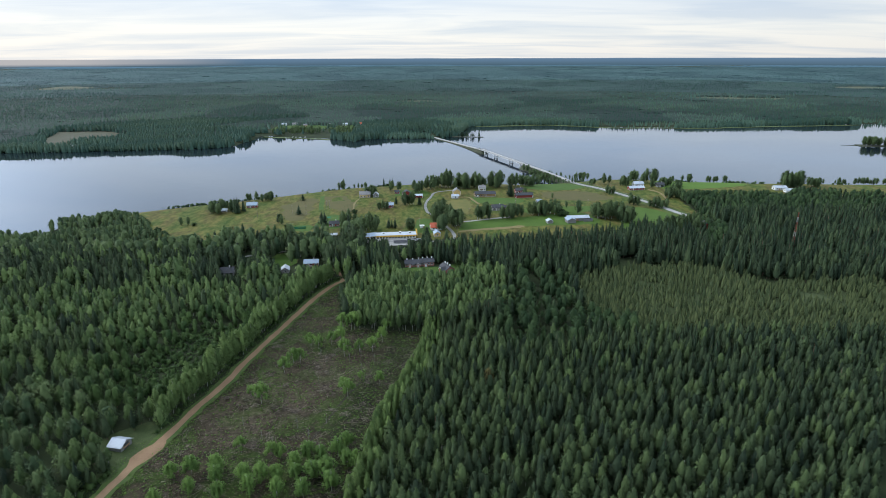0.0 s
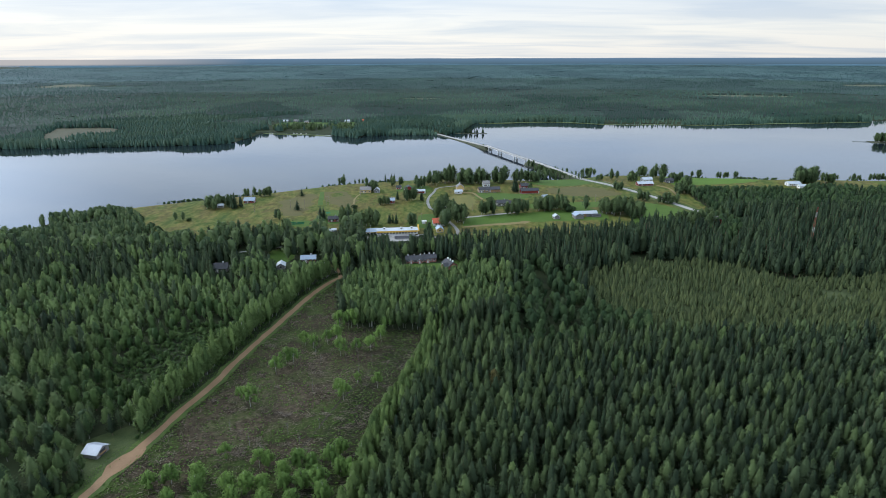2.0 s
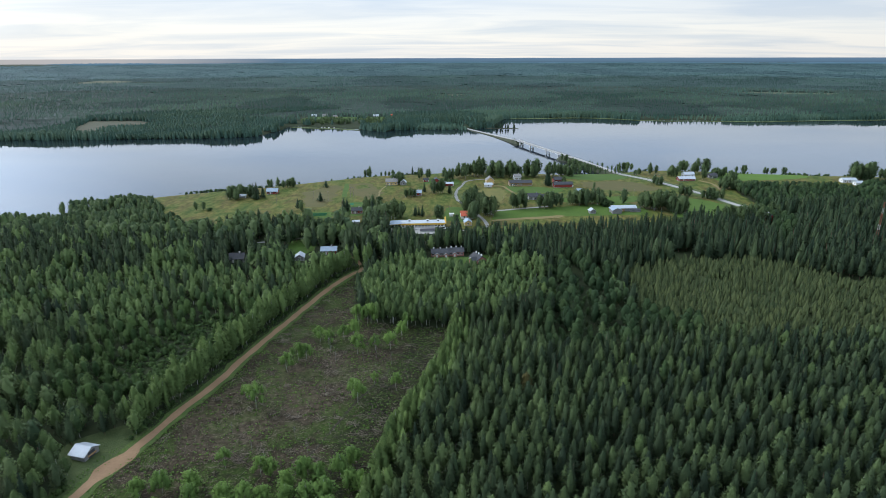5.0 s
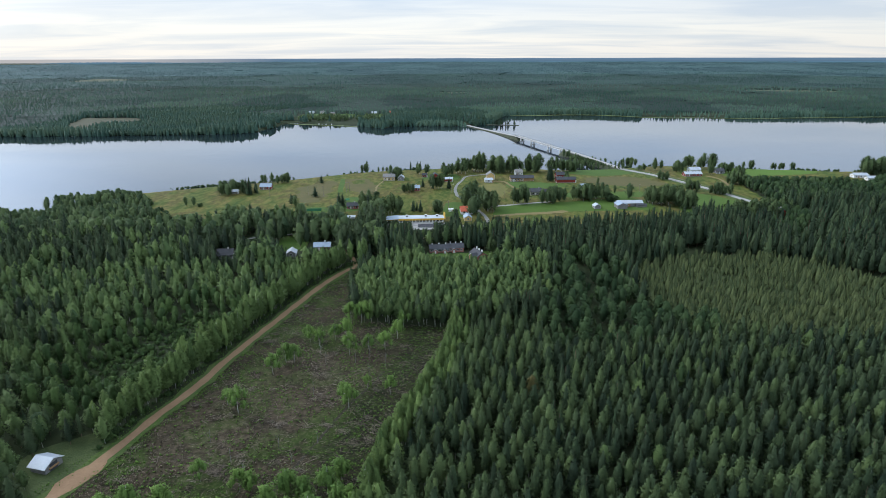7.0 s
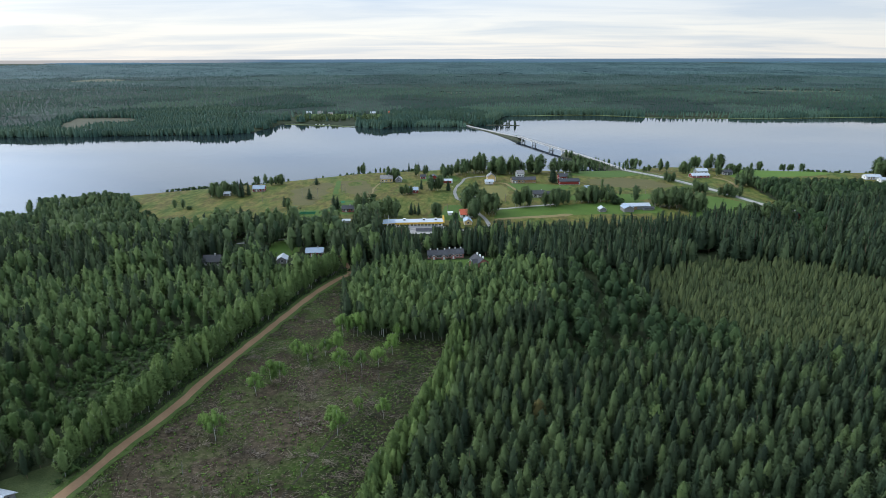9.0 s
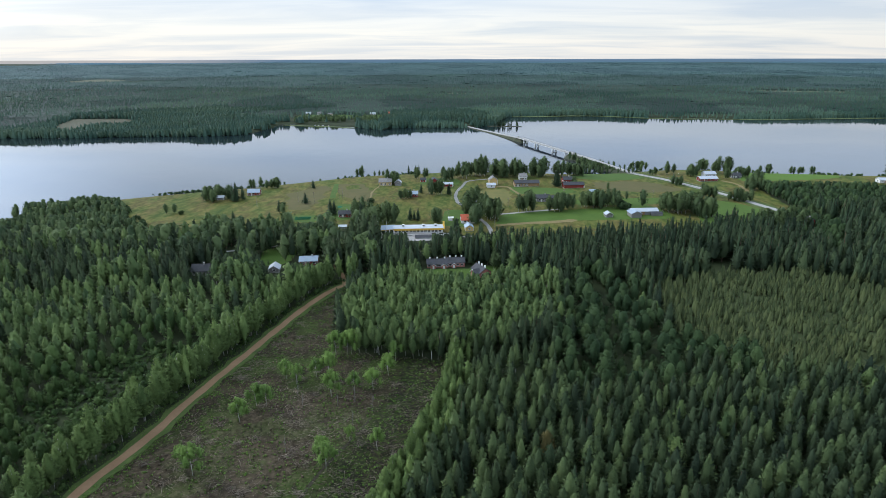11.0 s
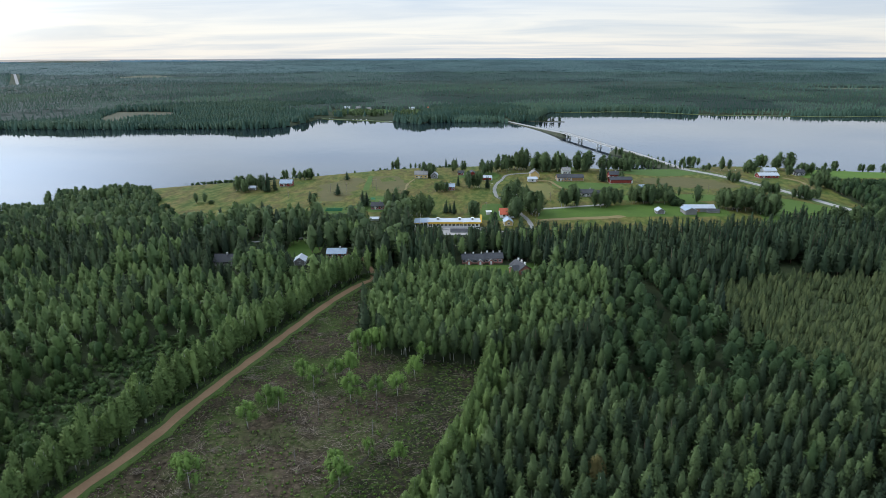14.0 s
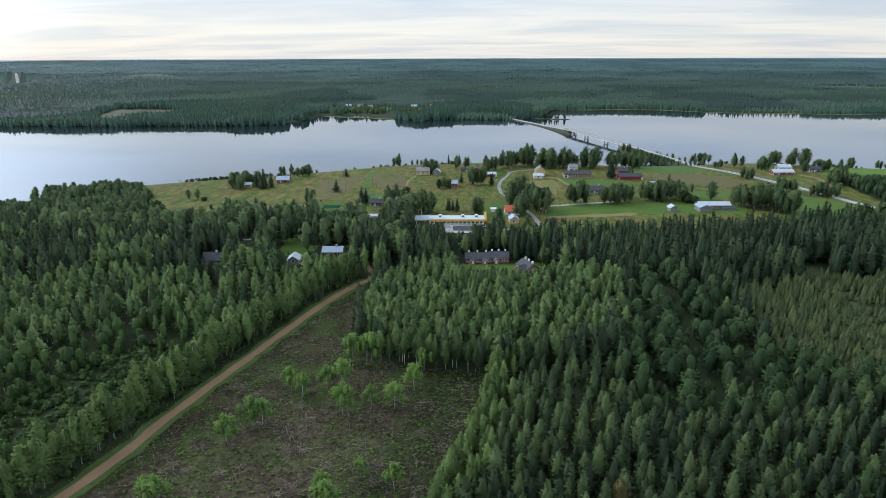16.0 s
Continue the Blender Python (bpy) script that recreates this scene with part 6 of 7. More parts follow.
def school():
    root = thing("school", -41.5, 467.0, 6.5, "long white school with a yellow fascia and pale flat roof", "school")
    part("wall", Shape().box(-13, 19, -5, 3, -0.8, 2.4), M_WHITE, root)
    part("fascia", Shape().box(-13.2, 19.2, -5.9, 3.2, 1.95, 3.2), M_OCHRE, root, "bright yellow fascia")
    rf = part("roof", Shape().prism([(-13.6, -5.7, 3.3), (-13.6, -1.0, 3.5), (-13.6, 3.6, 3.3), (-13.6, 3.6, 3.2), (-13.6, -5.7, 3.2)], (33.2, 0, 0)), M_TIN, root, "pale blue-grey sheet roof")
    for x in (-7, 6.5, 14.5):
        v = part("vent_box", Shape().box(x - 0.9, x + 0.9, -1.5, 0.2, 3.4, 4.7), M_WHITE, rf)
        part("grille", Shape().box(x - 0.6, x + 0.6, -1.56, -1.5, 3.7, 4.4), M_DARKROOF, v)
    part("canopy", Shape().prism([(-21.5, -6.5, 2.3), (-12.8, -6.5, 3.0), (-12.8, -6.5, 3.3), (-21.5, -6.5, 2.8)], (0, 10.5, 0)), M_OCHRE, root, "yellow sloping entrance canopy")
    part("canopy_roof", Shape().prism([(-21.8, -6.8, 2.81), (-12.7, -6.8, 3.33), (-12.7, -6.8, 3.43), (-21.8, -6.8, 2.91)], (0, 11.1, 0)), M_BLUETIN, root)
    for x in (-21, -18.4, -15.8, -13.4):
        part("column", Shape().box(x - 0.18, x + 0.18, -6.2, -5.8, -0.6, 2.5), M_WHITE, root)
    for i in range(13):
        window(root, -11.6 + i * 2.4, -5.0, 0.6, 1.6, 1.3, "s")
    part("annex", Shape().box(1, 11, -18.0, -12.0, -2.8, 0.6), M_WHITE, root)
    part("annex_roof", Shape().prism([(0.6, -18.4, 0.6), (0.6, -15.0, 1.8), (0.6, -11.6, 0.6)], (10.8, 0, 0)), M_DARKROOF, root, "grey pitched annex roof")
    part("terrace_wall", Shape().box(-23, -1, -11.4, -11.0, -2.8, 0.5), M_CONCRETE, root)
    # yellow gable end that stands above the roof
    part("gable_end", Shape().prism([(19.3, -3.5, 1.8), (19.3, 3.5, 1.8), (19.3, 1.0, 6.2)], (1.2, 0, 0)), M_OCHRE, root, "bright yellow pointed gable end")
    for x in (-22.5, -16.8):
        pl = thing("flagpole", -41.5 + x * math.cos(0.113), 467 + x * math.sin(0.113) - 7.5, 0, "white flagpole at the school", "flagpole", "flagpoles at the school")
        part("pole", Shape().tube((0, 0, -0.2), (0, 0, 9), 0.09, 0.05, 8), M_WHITE, pl)
        part("knob", Shape().tube((0, 0, 9), (0, 0, 9.2), 0.11, 0.04, 8), M_OCHRE, pl)


school()

H = house
H("cottage", "red cottage with dark roof and white windows in a garden", (-98.3, 496), (-89.9, 497), 6, 2.6, 1.8, M_RED, M_DARKROOF)
H("greenhouse", "low pale glazed greenhouse with a white roof", (-92.1, 468), (-87, 468.7), 3.5, 1.4, 0.8, M_WHITE, M_TIN, "greenhouse", win=0, doors=0, chimneys=0, trim=False, side_win=0)
H("farmhouse", "pale yellow house with a green-grey roof by the lake", (-86.3, 604), (-75.5, 605), 8, 3.4, 2.4, M_YELLOW, M_GREY)
H("boathouse", "small grey gabled boathouse with a pale roof", (-72.4, 605.4), (-67, 606), 7, 2.8, 2.2, M_GREY, M_TIN, "outbuilding", win=1, doors=0, chimneys=0, turn=True)
H("cottage", "dark red cottage with a blue-grey roof and porch", (-57, 560.5), (-48, 561.5), 7, 2.8, 1.7, M_RED, M_BLUETIN)
H("barn", "red gabled barn with dark roof at the shore", (-41.5, 609), (-33.5, 610.2), 8, 3.4, 2.8, M_RED, M_DARKROOF, "barn", win=2, doors=1, chimneys=0, turn=True)
H("outbuilding", "long red outbuilding with a pale tin roof", (-33, 602.9), (-21, 604.3), 5, 2.5, 1.2, M_RED, M_TIN, "outbuilding", win=0, chimneys=0, side_win=0)
H("outbuilding", "small dark red outbuilding at the shore", (-51, 623), (-46.5, 623.6), 4, 2.4, 1.4, M_RED, M_DARKROOF, "outbuilding", win=1, chimneys=0, side_win=0)
H("bus_shelter", "tiny white roadside shelter on a lawn", (-19.4, 492.2), (-16.4, 492.6), 2.2, 2.2, 0.5, M_WHITE, M_WHITE, "shelter", win=0, doors=1, chimneys=0, trim=False, side_win=0)
H("villa", "white two-storey house with an orange tiled roof", (-10.0, 485.4), (-1.0, 486.6), 9, 2.6, 2.8, M_WHITE, M_TILE, win=2, side_win=2)
H("garage", "yellow wooden garage with a blue sheet roof", (-7, 467.5), (-2, 468.2), 7, 2.6, 1.6, M_YELLOW, M_BLUETIN, "garage", win=1, chimneys=0, turn=True)
H("outbuilding", "white-roofed shed beside the yellow house", (9.4, 601), (16.6, 601.8), 5, 2.6, 1.3, M_WHITE, M_TIN, "outbuilding", win=1, chimneys=0)
H("farmhouse", "tall pale yellow house behind a shed", (11.4, 613.5), (18.6, 614.4), 8, 4.4, 2.6, M_YELLOW, M_GREY, win=2, turn=True)
H("farmhouse", "long tan wooden house with dark roof", (33.7, 606), (44.5, 607.4), 8, 3.2, 2.0, M_TAN, M_DARKROOF, win=4)
H("barn", "tan wooden barn with dark roof beside the long house", (45.2, 607.4), (55, 608.7), 8, 3.0, 1.9, M_TAN, M_DARKROOF, "barn", win=0, doors=0, chimneys=0, side_win=0)
H("farmhouse", "red two-storey farmhouse with a dark roof", (77.8, 620.8), (86, 621.8), 7, 3.6, 2.1, M_RED, M_DARKROOF, win=3)
H("barn", "long red barn with a grey-blue roof", (75.4, 599.3), (93, 601.5), 7, 3.0, 1.8, M_RED, M_DARKROOF, "barn", win=0, chimneys=0, side_win=0)
H("cottage", "dark house with dark roofs among garden trees", (47.4, 548), (58, 549.5), 8, 3.0, 2.0, M_GREY, M_DARKROOF)
H("outbuilding", "dark outbuilding beside the garden trees", (59, 549), (66, 550), 6, 2.6, 1.6, M_GREY, M_DARKROOF, "outbuilding", win=1, chimneys=0)
H("outbuilding", "small shed with a pale blue roof", (93.5, 575.5), (98.4, 576.5), 4, 2.2, 1.2, M_GREY, M_BLUETIN, "outbuilding", win=0, chimneys=0, side_win=0)
H("cottage", "white house hidden behind shore birches", (39.8, 634), (46.4, 635), 7, 3.6, 2.2, M_WHITE, M_GREY)
H("outbuilding", "small grey shed with a white roof", (90.9, 498), (95.4, 498.6), 5, 2.2, 1.4, M_GREY, M_TIN, "outbuilding", win=0, chimneys=0, turn=True, side_win=0)
H("hut", "grey log hut with a bright white tin roof", (-110.3, 381), (-105.2, 381.9), 6.5, 2.4, 1.7, M_GREY, M_TIN, "hut", win=1, chimneys=0, turn=True)
H("cottage", "red cottage with a grey-blue sheet roof on a lawn", (-97.5, 394.3), (-88.0, 395.6), 7, 2.7, 1.7, M_RED, M_BLUETIN)
H("cottage", "red lake house with a grey-blue roof", (-194, 573.3), (-184.3, 574.6), 7, 2.8, 2.2, M_RED, M_BLUETIN)
H("outbuilding", "small pale-roofed shed among trees", (-214, 558), (-208.8, 558.7), 4, 2.0, 1.2, M_GREY, M_TIN, "outbuilding", win=0, chimneys=0, side_win=0)
H("cottage", "grey cottage with a dark hipped roof in the woods", (-149.4, 374.2), (-140.7, 375.3), 7, 2.6, 2.6, M_GREY, M_DARKROOF)
H("outbuilding", "red farm building with a white roof", (203.5, 636), (220.0, 638.2), 7, 2.4, 1.7, M_RED, M_TIN, "farm building", win=4, chimneys=0, side_win=1)
H("farmhouse", "white farmhouse with a pale roof", (214.5, 655), (225, 656.4), 7, 3.4, 1.9, M_WHITE, M_TIN, win=3)
H("cottage", "dark house with white gable trim by the farm", (239.4, 652), (247, 653), 7, 2.8, 1.9, M_DARKROOF, M_DARKROOF)
H("cottage", "white lake house with a pale roof", (361, 635), (374, 635), 7, 2.8, 1.6, M_WHITE, M_TIN)
H("outbuilding", "white outbuilding below the lake house", (366, 622), (378, 622), 6, 2.6, 1.5, M_WHITE, M_TIN, "outbuilding", win=1, chimneys=0)
H("cottage", "red cottage hidden in tall trees", (214, 470), (218.5, 470.6), 6, 6.5, 2.6, M_RED, M_DARKROOF, turn=True)
for p, q, w, r in (((-347, 1304), (-337, 1305), M_WHITE, M_TIN), ((-325, 1309), (-315, 1310), M_WHITE, M_GREY), ((-296, 1282), (-288, 1283), M_YELLOW, M_GREY), ((-216, 1300), (-204, 1301), M_WHITE, M_TIN),
                   ((-182, 1306), (-170, 1307), M_RED, M_TILE), ((-246, 1288), (-238, 1289), M_WHITE, M_GREY), ((-620, 985), (-612, 985), M_GREY, M_TIN), ((-607, 979), (-600, 979), M_WHITE, M_TIN)):
    H("cottage", "small house among trees on the far shore", p, q, 8, 3.2, 2.2, w, r, group="houses on the far shore")


def grey_barn():
    root = thing("barn", 112, 503, 6.5, "grey L-shaped barn with pale blue-white roofs", "barn")
    part("wall", gable_wall(Shape(), 24, 8, 3.6, 1.9, x0=9, y0=5, z0=-0.8), M_GREY, root)
    part("roof", gable_roof(Shape(), 24, 8, 3.6, 1.9, 0.6, 0.2, 9, 5), M_TIN, root, "pale sheet roof")
    wing = part("wing", gable_wall(Shape(), 11, 9.0, 3.6, 2.1, z0=-0.8), M_GREY, root)
    wing.matrix_local = pose(-1.2, -1.5, 0, 0, 0, 90)
    part("wing_roof", gable_roof(Shape(), 11, 9.0, 3.6, 2.1, 0.6), M_BLUETIN, wing, "pale blue sheet roof")
    part("door", Shape().box(6, 9, 0.92, 0.99, -0.4, 2.8), M_TAN, root)
    part("lean_to", Shape().box(14, 24, -2.2, 1.0, -0.8, 2.0), M_GREY, root)
    part("lean_to_roof", Shape().prism([(13.6, -2.6, 2.0), (24.4, -2.6, 2.0), (24.4, 1.0, 3.0), (13.6, 1.0, 3.0)], (0, 0, 0.12)), M_DARKROOF, root)
    root.scale = (0.8, 0.8, 0.8)


grey_barn()


# ---------------------------------------------------------------- bridge and causeways
def embankment(name, pts, top, foot, z, z2, label, tip=0.0):
    c = smooth_line(pts, 8)
    if tip:
        c = np.concatenate([c, c[-1:] + (c[-1:] - c[-2:-1]) / np.linalg.norm(c[-1] - c[-2]) * tip])
    d = np.gradient(c, axis=0)
    d /= np.linalg.norm(d, axis=1)[:, None]
    nrm = np.stack([d[:, 1], -d[:, 0]], 1)
    r = np.random.RandomState(4)
    rows = []
    for k, zz in ((-foot / 2, False), (-top / 2, True), (top / 2, True), (foot / 2, False)):
        rows.append(np.column_stack([c + nrm * (k + r.uniform(-0.8, 0.8, (len(c), 1)) * (abs(k) > top)), z + (z2 - z) * np.linspace(0, 1, len(c)) ** (4 if tip else 2) if zz else np.full(len(c), WATER - 1.5)]))
    n = len(c)
    if tip:
        for row in rows[1:3]:
            row[-1, 2] = WATER - 0.4
    q = [(k * n + i, k * n + i + 1, (k + 1) * n + i + 1, (k + 1) * n + i) for k in range(3) for i in range(n - 1)]
    q += [(0, n, 2 * n, 3 * n), (n - 1, 4 * n - 1, 3 * n - 1, 2 * n - 1)]
    me = bpy.data.meshes.new(name)
    me.from_pydata(np.concatenate(rows).tolist(), [], [f[::-1] for f in q])
    me.materials.append(M_ROCK)
    tagged(new(name, me), label, "causeway", kind="structure")


DECK = 0.8
FAR_RAMP, SPAN, NEAR_RAMP = HIGHWAY[0:5], HIGHWAY[4:7], HIGHWAY[6:10]
embankment("causeway_far", FAR_RAMP, 6.8, 15, -3.7, DECK - 0.6, "stony grassed causeway at the far bridge end", 14.0)
SHORE_END = float(height(155, 683)) + 0.24
embankment("causeway_near", NEAR_RAMP, 9, 24, DECK - 0.6, SHORE_END - 0.5, "wooded causeway at the near bridge end")
strip("causeway_road", FAR_RAMP, 6.0, 0.0, M_PALEGRAVEL, "pale road along the far causeway", "road", level=lambda t: -3.2 + (DECK + 3.1) * t ** 4)
strip("causeway_road", NEAR_RAMP, 6.0, 0.0, M_PALEGRAVEL, "pale road along the near causeway", "road", level=lambda t: DECK + 0.05 + (SHORE_END - DECK - 0.05) * t * t)


embankment("spit", [(18, 1128), (36, 1126), (56, 1124), (76, 1122)], 6, 12, WATER + 0.7, WATER + 0.5, "low wooded spit by the far bridge head")
embankment("island", [(694, 1001), (722, 994), (752, 986), (790, 975)], 22, 30, WATER + 0.6, WATER + 0.6, "low wooded island in the lake")
embankment("island_spit", [(670, 1007), (684, 1004), (698, 1000)], 3, 7, WATER + 0.3, WATER + 0.5, "low stony spit off the island")
patch("gravel_lot", [(-8, 1098), (-2, 1112), (14, 1116), (22, 1104), (12, 1094)], 0.6, M_PALEGRAVEL, "pale gravel lot at the far bridge head", "lot", wobble=0.5)


def bridge():
    a, b = Vector((*SPAN[0], 0)), Vector((*SPAN[2], 0))
    length = (b - a).length
    root = new("road_bridge")
    ang = math.degrees(math.atan2(b.y - a.y, b.x - a.x))
    root.matrix_world = pose((a.x + b.x) / 2, (a.y + b.y) / 2, 0, 0, 0, ang)
    tagged(root, "pale concrete road bridge on paired piers over the lake", "bridge")
    hl = length / 2 + 4
    part("deck", Shape().box(-hl, hl, -4.0, 4.0, DECK - 0.3, DECK + 0.02), M_WHITE, root)
    part("roadway", Shape().box(-hl, hl, -3.6, 3.6, DECK + 0.02, DECK + 0.08), M_PALEGRAVEL, root)
    for k in (-1, 1):
        part("girder", Shape().box(-hl, hl, k * 2.6 - 0.25, k * 2.6 + 0.25, DECK - 0.85, DECK - 0.3), M_WHITE, root)
        rail = part("guard_rail", Shape().box(-hl - 8, hl + 8, k * 3.85 - 0.07, k * 3.85 + 0.07, DECK + 0.9, DECK + 1.05).box(-hl - 8, hl + 8, k * 3.85 - 0.04, k * 3.85 + 0.04, DECK + 0.45, DECK + 0.55), M_GREY, root, "grey guard rail")
        for i in range(28):
            x = -hl + 2 * hl * i / 27
            part("rail_post", Shape().box(x - 0.06, x + 0.06, k * 3.85 - 0.06, k * 3.85 + 0.06, DECK, DECK + 0.9), M_GREY, rail)
    for f in (-0.397, -0.154, 0.2, 0.434):
        x = f * length
        pier = part("pier", Shape().box(x - 0.7, x + 0.7, -3.1, 3.1, DECK - 1.4, DECK - 0.85), M_PIER, root)
        for k in (-2.2, 2.2):
            part("column", Shape().tube((x, k, WATER - 2), (x, k, DECK - 1.4), 1.15, 1.05, 12), M_PIER, pier)
        part("pier_foot", Shape().box(x - 1.5, x + 1.5, -3.4, 3.4, WATER - 2, WATER + 0.3), M_CONCRETE, pier)
    return root


bridge()


def rail_line(name, pts, label):
    """Posts and a beam beside a road."""
    c = smooth_line(pts, 6)
    root = thing(name, *c[0], 0, label, "guard rail")
    base = np.array([*c[0], root.matrix_world.translation.z])
    p = np.column_stack([c, np.maximum(height(c[:, 0], c[:, 1]), DECK - 0.3) + 0.7]) - base
    for a, b in zip(p, p[1:]):
        part("beam", Shape().tube(a, b, 0.09, 0.09, 4), M_GREY, root)
    for a in p:
        part("post", Shape().box(a[0] - 0.06, a[0] + 0.06, a[1] - 0.06, a[1] + 0.06, a[2] - 1.2, a[2]), M_GREY, root)


for side in (-1, 1):
    rail_line("guard_rail", [(x + 4.6 * side * 0.9, y + 4.6 * side * 0.42) for x, y in HIGHWAY[9:12]], "pale guard rail along the main road")


# ---------------------------------------------------------------- poles, mast and odd things
def radio_mast(x, y):
    root = thing("radio_mast", x, y, 20, "slender red and white lattice radio mast in the woods", "mast")
    for i in range(9):
        s, z0, z1 = Shape(), i * 3.6, (i + 1) * 3.6
        w0, w1 = 1.0 - 0.07 * i, 1.0 - 0.07 * (i + 1)
        q0 = [(w0 * math.cos(a), w0 * math.sin(a), z0) for a in (0, 2.094, 4.189)]
        q1 = [(w1 * math.cos(a), w1 * math.sin(a), z1) for a in (0, 2.094, 4.189)]
        for k in range(3):
            s.tube(q0[k], q1[k], 0.10, 0.10, 5)
            s.tube(q0[k], q1[(k + 1) % 3], 0.05, 0.05, 4)
            s.tube(q0[k], q0[(k + 1) % 3], 0.05, 0.05, 4)
        part("mast_section", s, M_CONCRETE if i in (4, 7) else M_SIGNRED, root, "white mast section" if i in (4, 7) else "red mast section")


radio_mast(256, 415)


def pole(x, y, tall, double=False):
    root = thing("utility_pole", x, y, random.uniform(0, 40), "weathered wooden utility pole on the meadow", "utility pole", "poles on the meadow")
    for k in ((-1.4, 1.4) if double else (0,)):
        part("post", Shape().tube((k, 0, -0.3), (k, 0, tall), 0.14, 0.10, 7), M_WOODPOLE, root)
    part("crossarm", Shape().box(-1.9 if double else -0.8, 1.9 if double else 0.8, -0.08, 0.08, tall - 0.6, tall - 0.42), M_WOODPOLE, root)


for x, y, h, dbl in [(-142, 545, 8, 0), (-128, 541, 9, 0), (-110, 556, 9, 1), (-171, 532, 8, 0), (-84, 590, 7, 0), (-2, 505, 8, 0), (24, 532, 7, 0), (140, 560, 7, 0), (-20, 496, 8, 0), (70, 560, 7, 0), (-88, 436, 9, 0)]:
    pole(x, y, h, dbl)


def lamp_post(x, y):
    root = thing("street_lamp", x, y, random.uniform(0, 360), "slim grey street lamp by the village road", "street lamp", "street lamps")
    part("pole", Shape().tube((0, 0, -0.2), (0, 0, 7), 0.09, 0.06, 6), M_GREY, root)
    part("arm", Shape().tube((0, 0, 7), (1.2, 0, 7.3), 0.05, 0.04, 6), M_GREY, root)
    part("lamp_head", Shape().box(1.1, 1.7, -0.12, 0.12, 7.2, 7.36), M_WHITE, root)


for x, y in [(12, 476), (-1, 520), (-20, 556), (150, 690), (-30, 448), (182, 636)]:
    lamp_post(x, y)

net = thing("ball_cage", -123, 491, 8, "low green netted enclosure on a lawn", "enclosure")
for x in (-5.5, 0, 5.5):
    for y in (-2, 2):
        part("post", Shape().box(x - 0.06, x + 0.06, y - 0.06, y + 0.06, -0.2, 1.6), M_GREENTARP, net)
for y in (-2, 2):
    part("net", Shape().box(-5.5, 5.5, y - 0.03, y + 0.03, 0.1, 1.0), M_GREENTARP, net)
swing = thing("play_frame", -98, 520, 10, "green play frame on a lawn", "play frame")
for x in (-3, 3):
    for y in (-1, 1):
        part("leg", Shape().tube((x, y, -0.1), (x, 0, 2.4), 0.07, 0.07, 6), M_GREENTARP, swing)
part("beam", Shape().tube((-3.2, 0, 2.4), (3.2, 0, 2.4), 0.08, 0.08, 6), M_GREENTARP, swing)
part("roof", gable_roof(Shape(), 2.5, 2.5, 1.9, 0.9, 0.2, 0.1, -4.8, 0), M_GREENTARP, swing)


def car(x, y, rot, paint, label):
    root = thing("car", x, y, rot, label, "car", z=float(height(x, y)) + 0.22)
    part("body", Shape().prism([(-2.1, -0.85, 0.3), (2.1, -0.85, 0.3), (2.1, -0.85, 0.75), (1.1, -0.85, 0.9), (-2.1, -0.85, 0.92)], (0, 1.7, 0)), paint, root)
    part("cabin", Shape().prism([(-1.9, -0.75, 0.92), (1.0, -0.75, 0.9), (0.4, -0.75, 1.45), (-1.5, -0.75, 1.45)], (0, 1.5, 0)), M_PANE, root)
    for a in (-1.3, 1.3):
        for b in (-0.8, 0.8):
            part("wheel", Shape().tube((a, b - 0.1, 0.3), (a, b + 0.1, 0.3), 0.32, 0.32, 10), M_DARKROOF, root)


car(-22, 458, 10, M_WHITE, "white car parked by the school")
car(-27, 457.4, 10, M_BLUETIN, "pale blue car parked by the school")
car(62, 533, 20, M_WHITE, "white car parked by the garden trees")

def rowing_boat(x, y, rot):
    root = thing("rowing_boat", x, y, rot, "white rowing boat drawn up on the far shore", "boat", "boats on the far shore", z=max(float(height(x, y)), WATER + 0.1))
    hull = Shape()
    hull.prism([(-2.4, -0.7, 0.0), (1.4, -0.7, 0.0), (2.6, 0.0, 0.1), (1.4, 0.7, 0.0), (-2.4, 0.7, 0.0)], (0, 0, 0.6))
    part("hull", hull, M_WHITE, root)
    for k in (-1.4, 0.2):
        part("thwart", Shape().box(k - 0.15, k + 0.15, -0.72, 0.72, 0.6, 0.66), M_TAN, root)


for bx_, by_, br_ in [(-282, 1131, 80), (-276, 1130, 95), (-268, 1128, 70), (-258, 1126, 100)]:
    rowing_boat(bx_, by_, br_)

strip("ditch", [(-33, 250), (-36, 241), (-42, 226), (-45, 215), (-50, 198), (-54, 184)], 0.8, 0.05, M_SOIL, "dark drainage ditch across the clear-cut", "ditch", ragged=0.25)

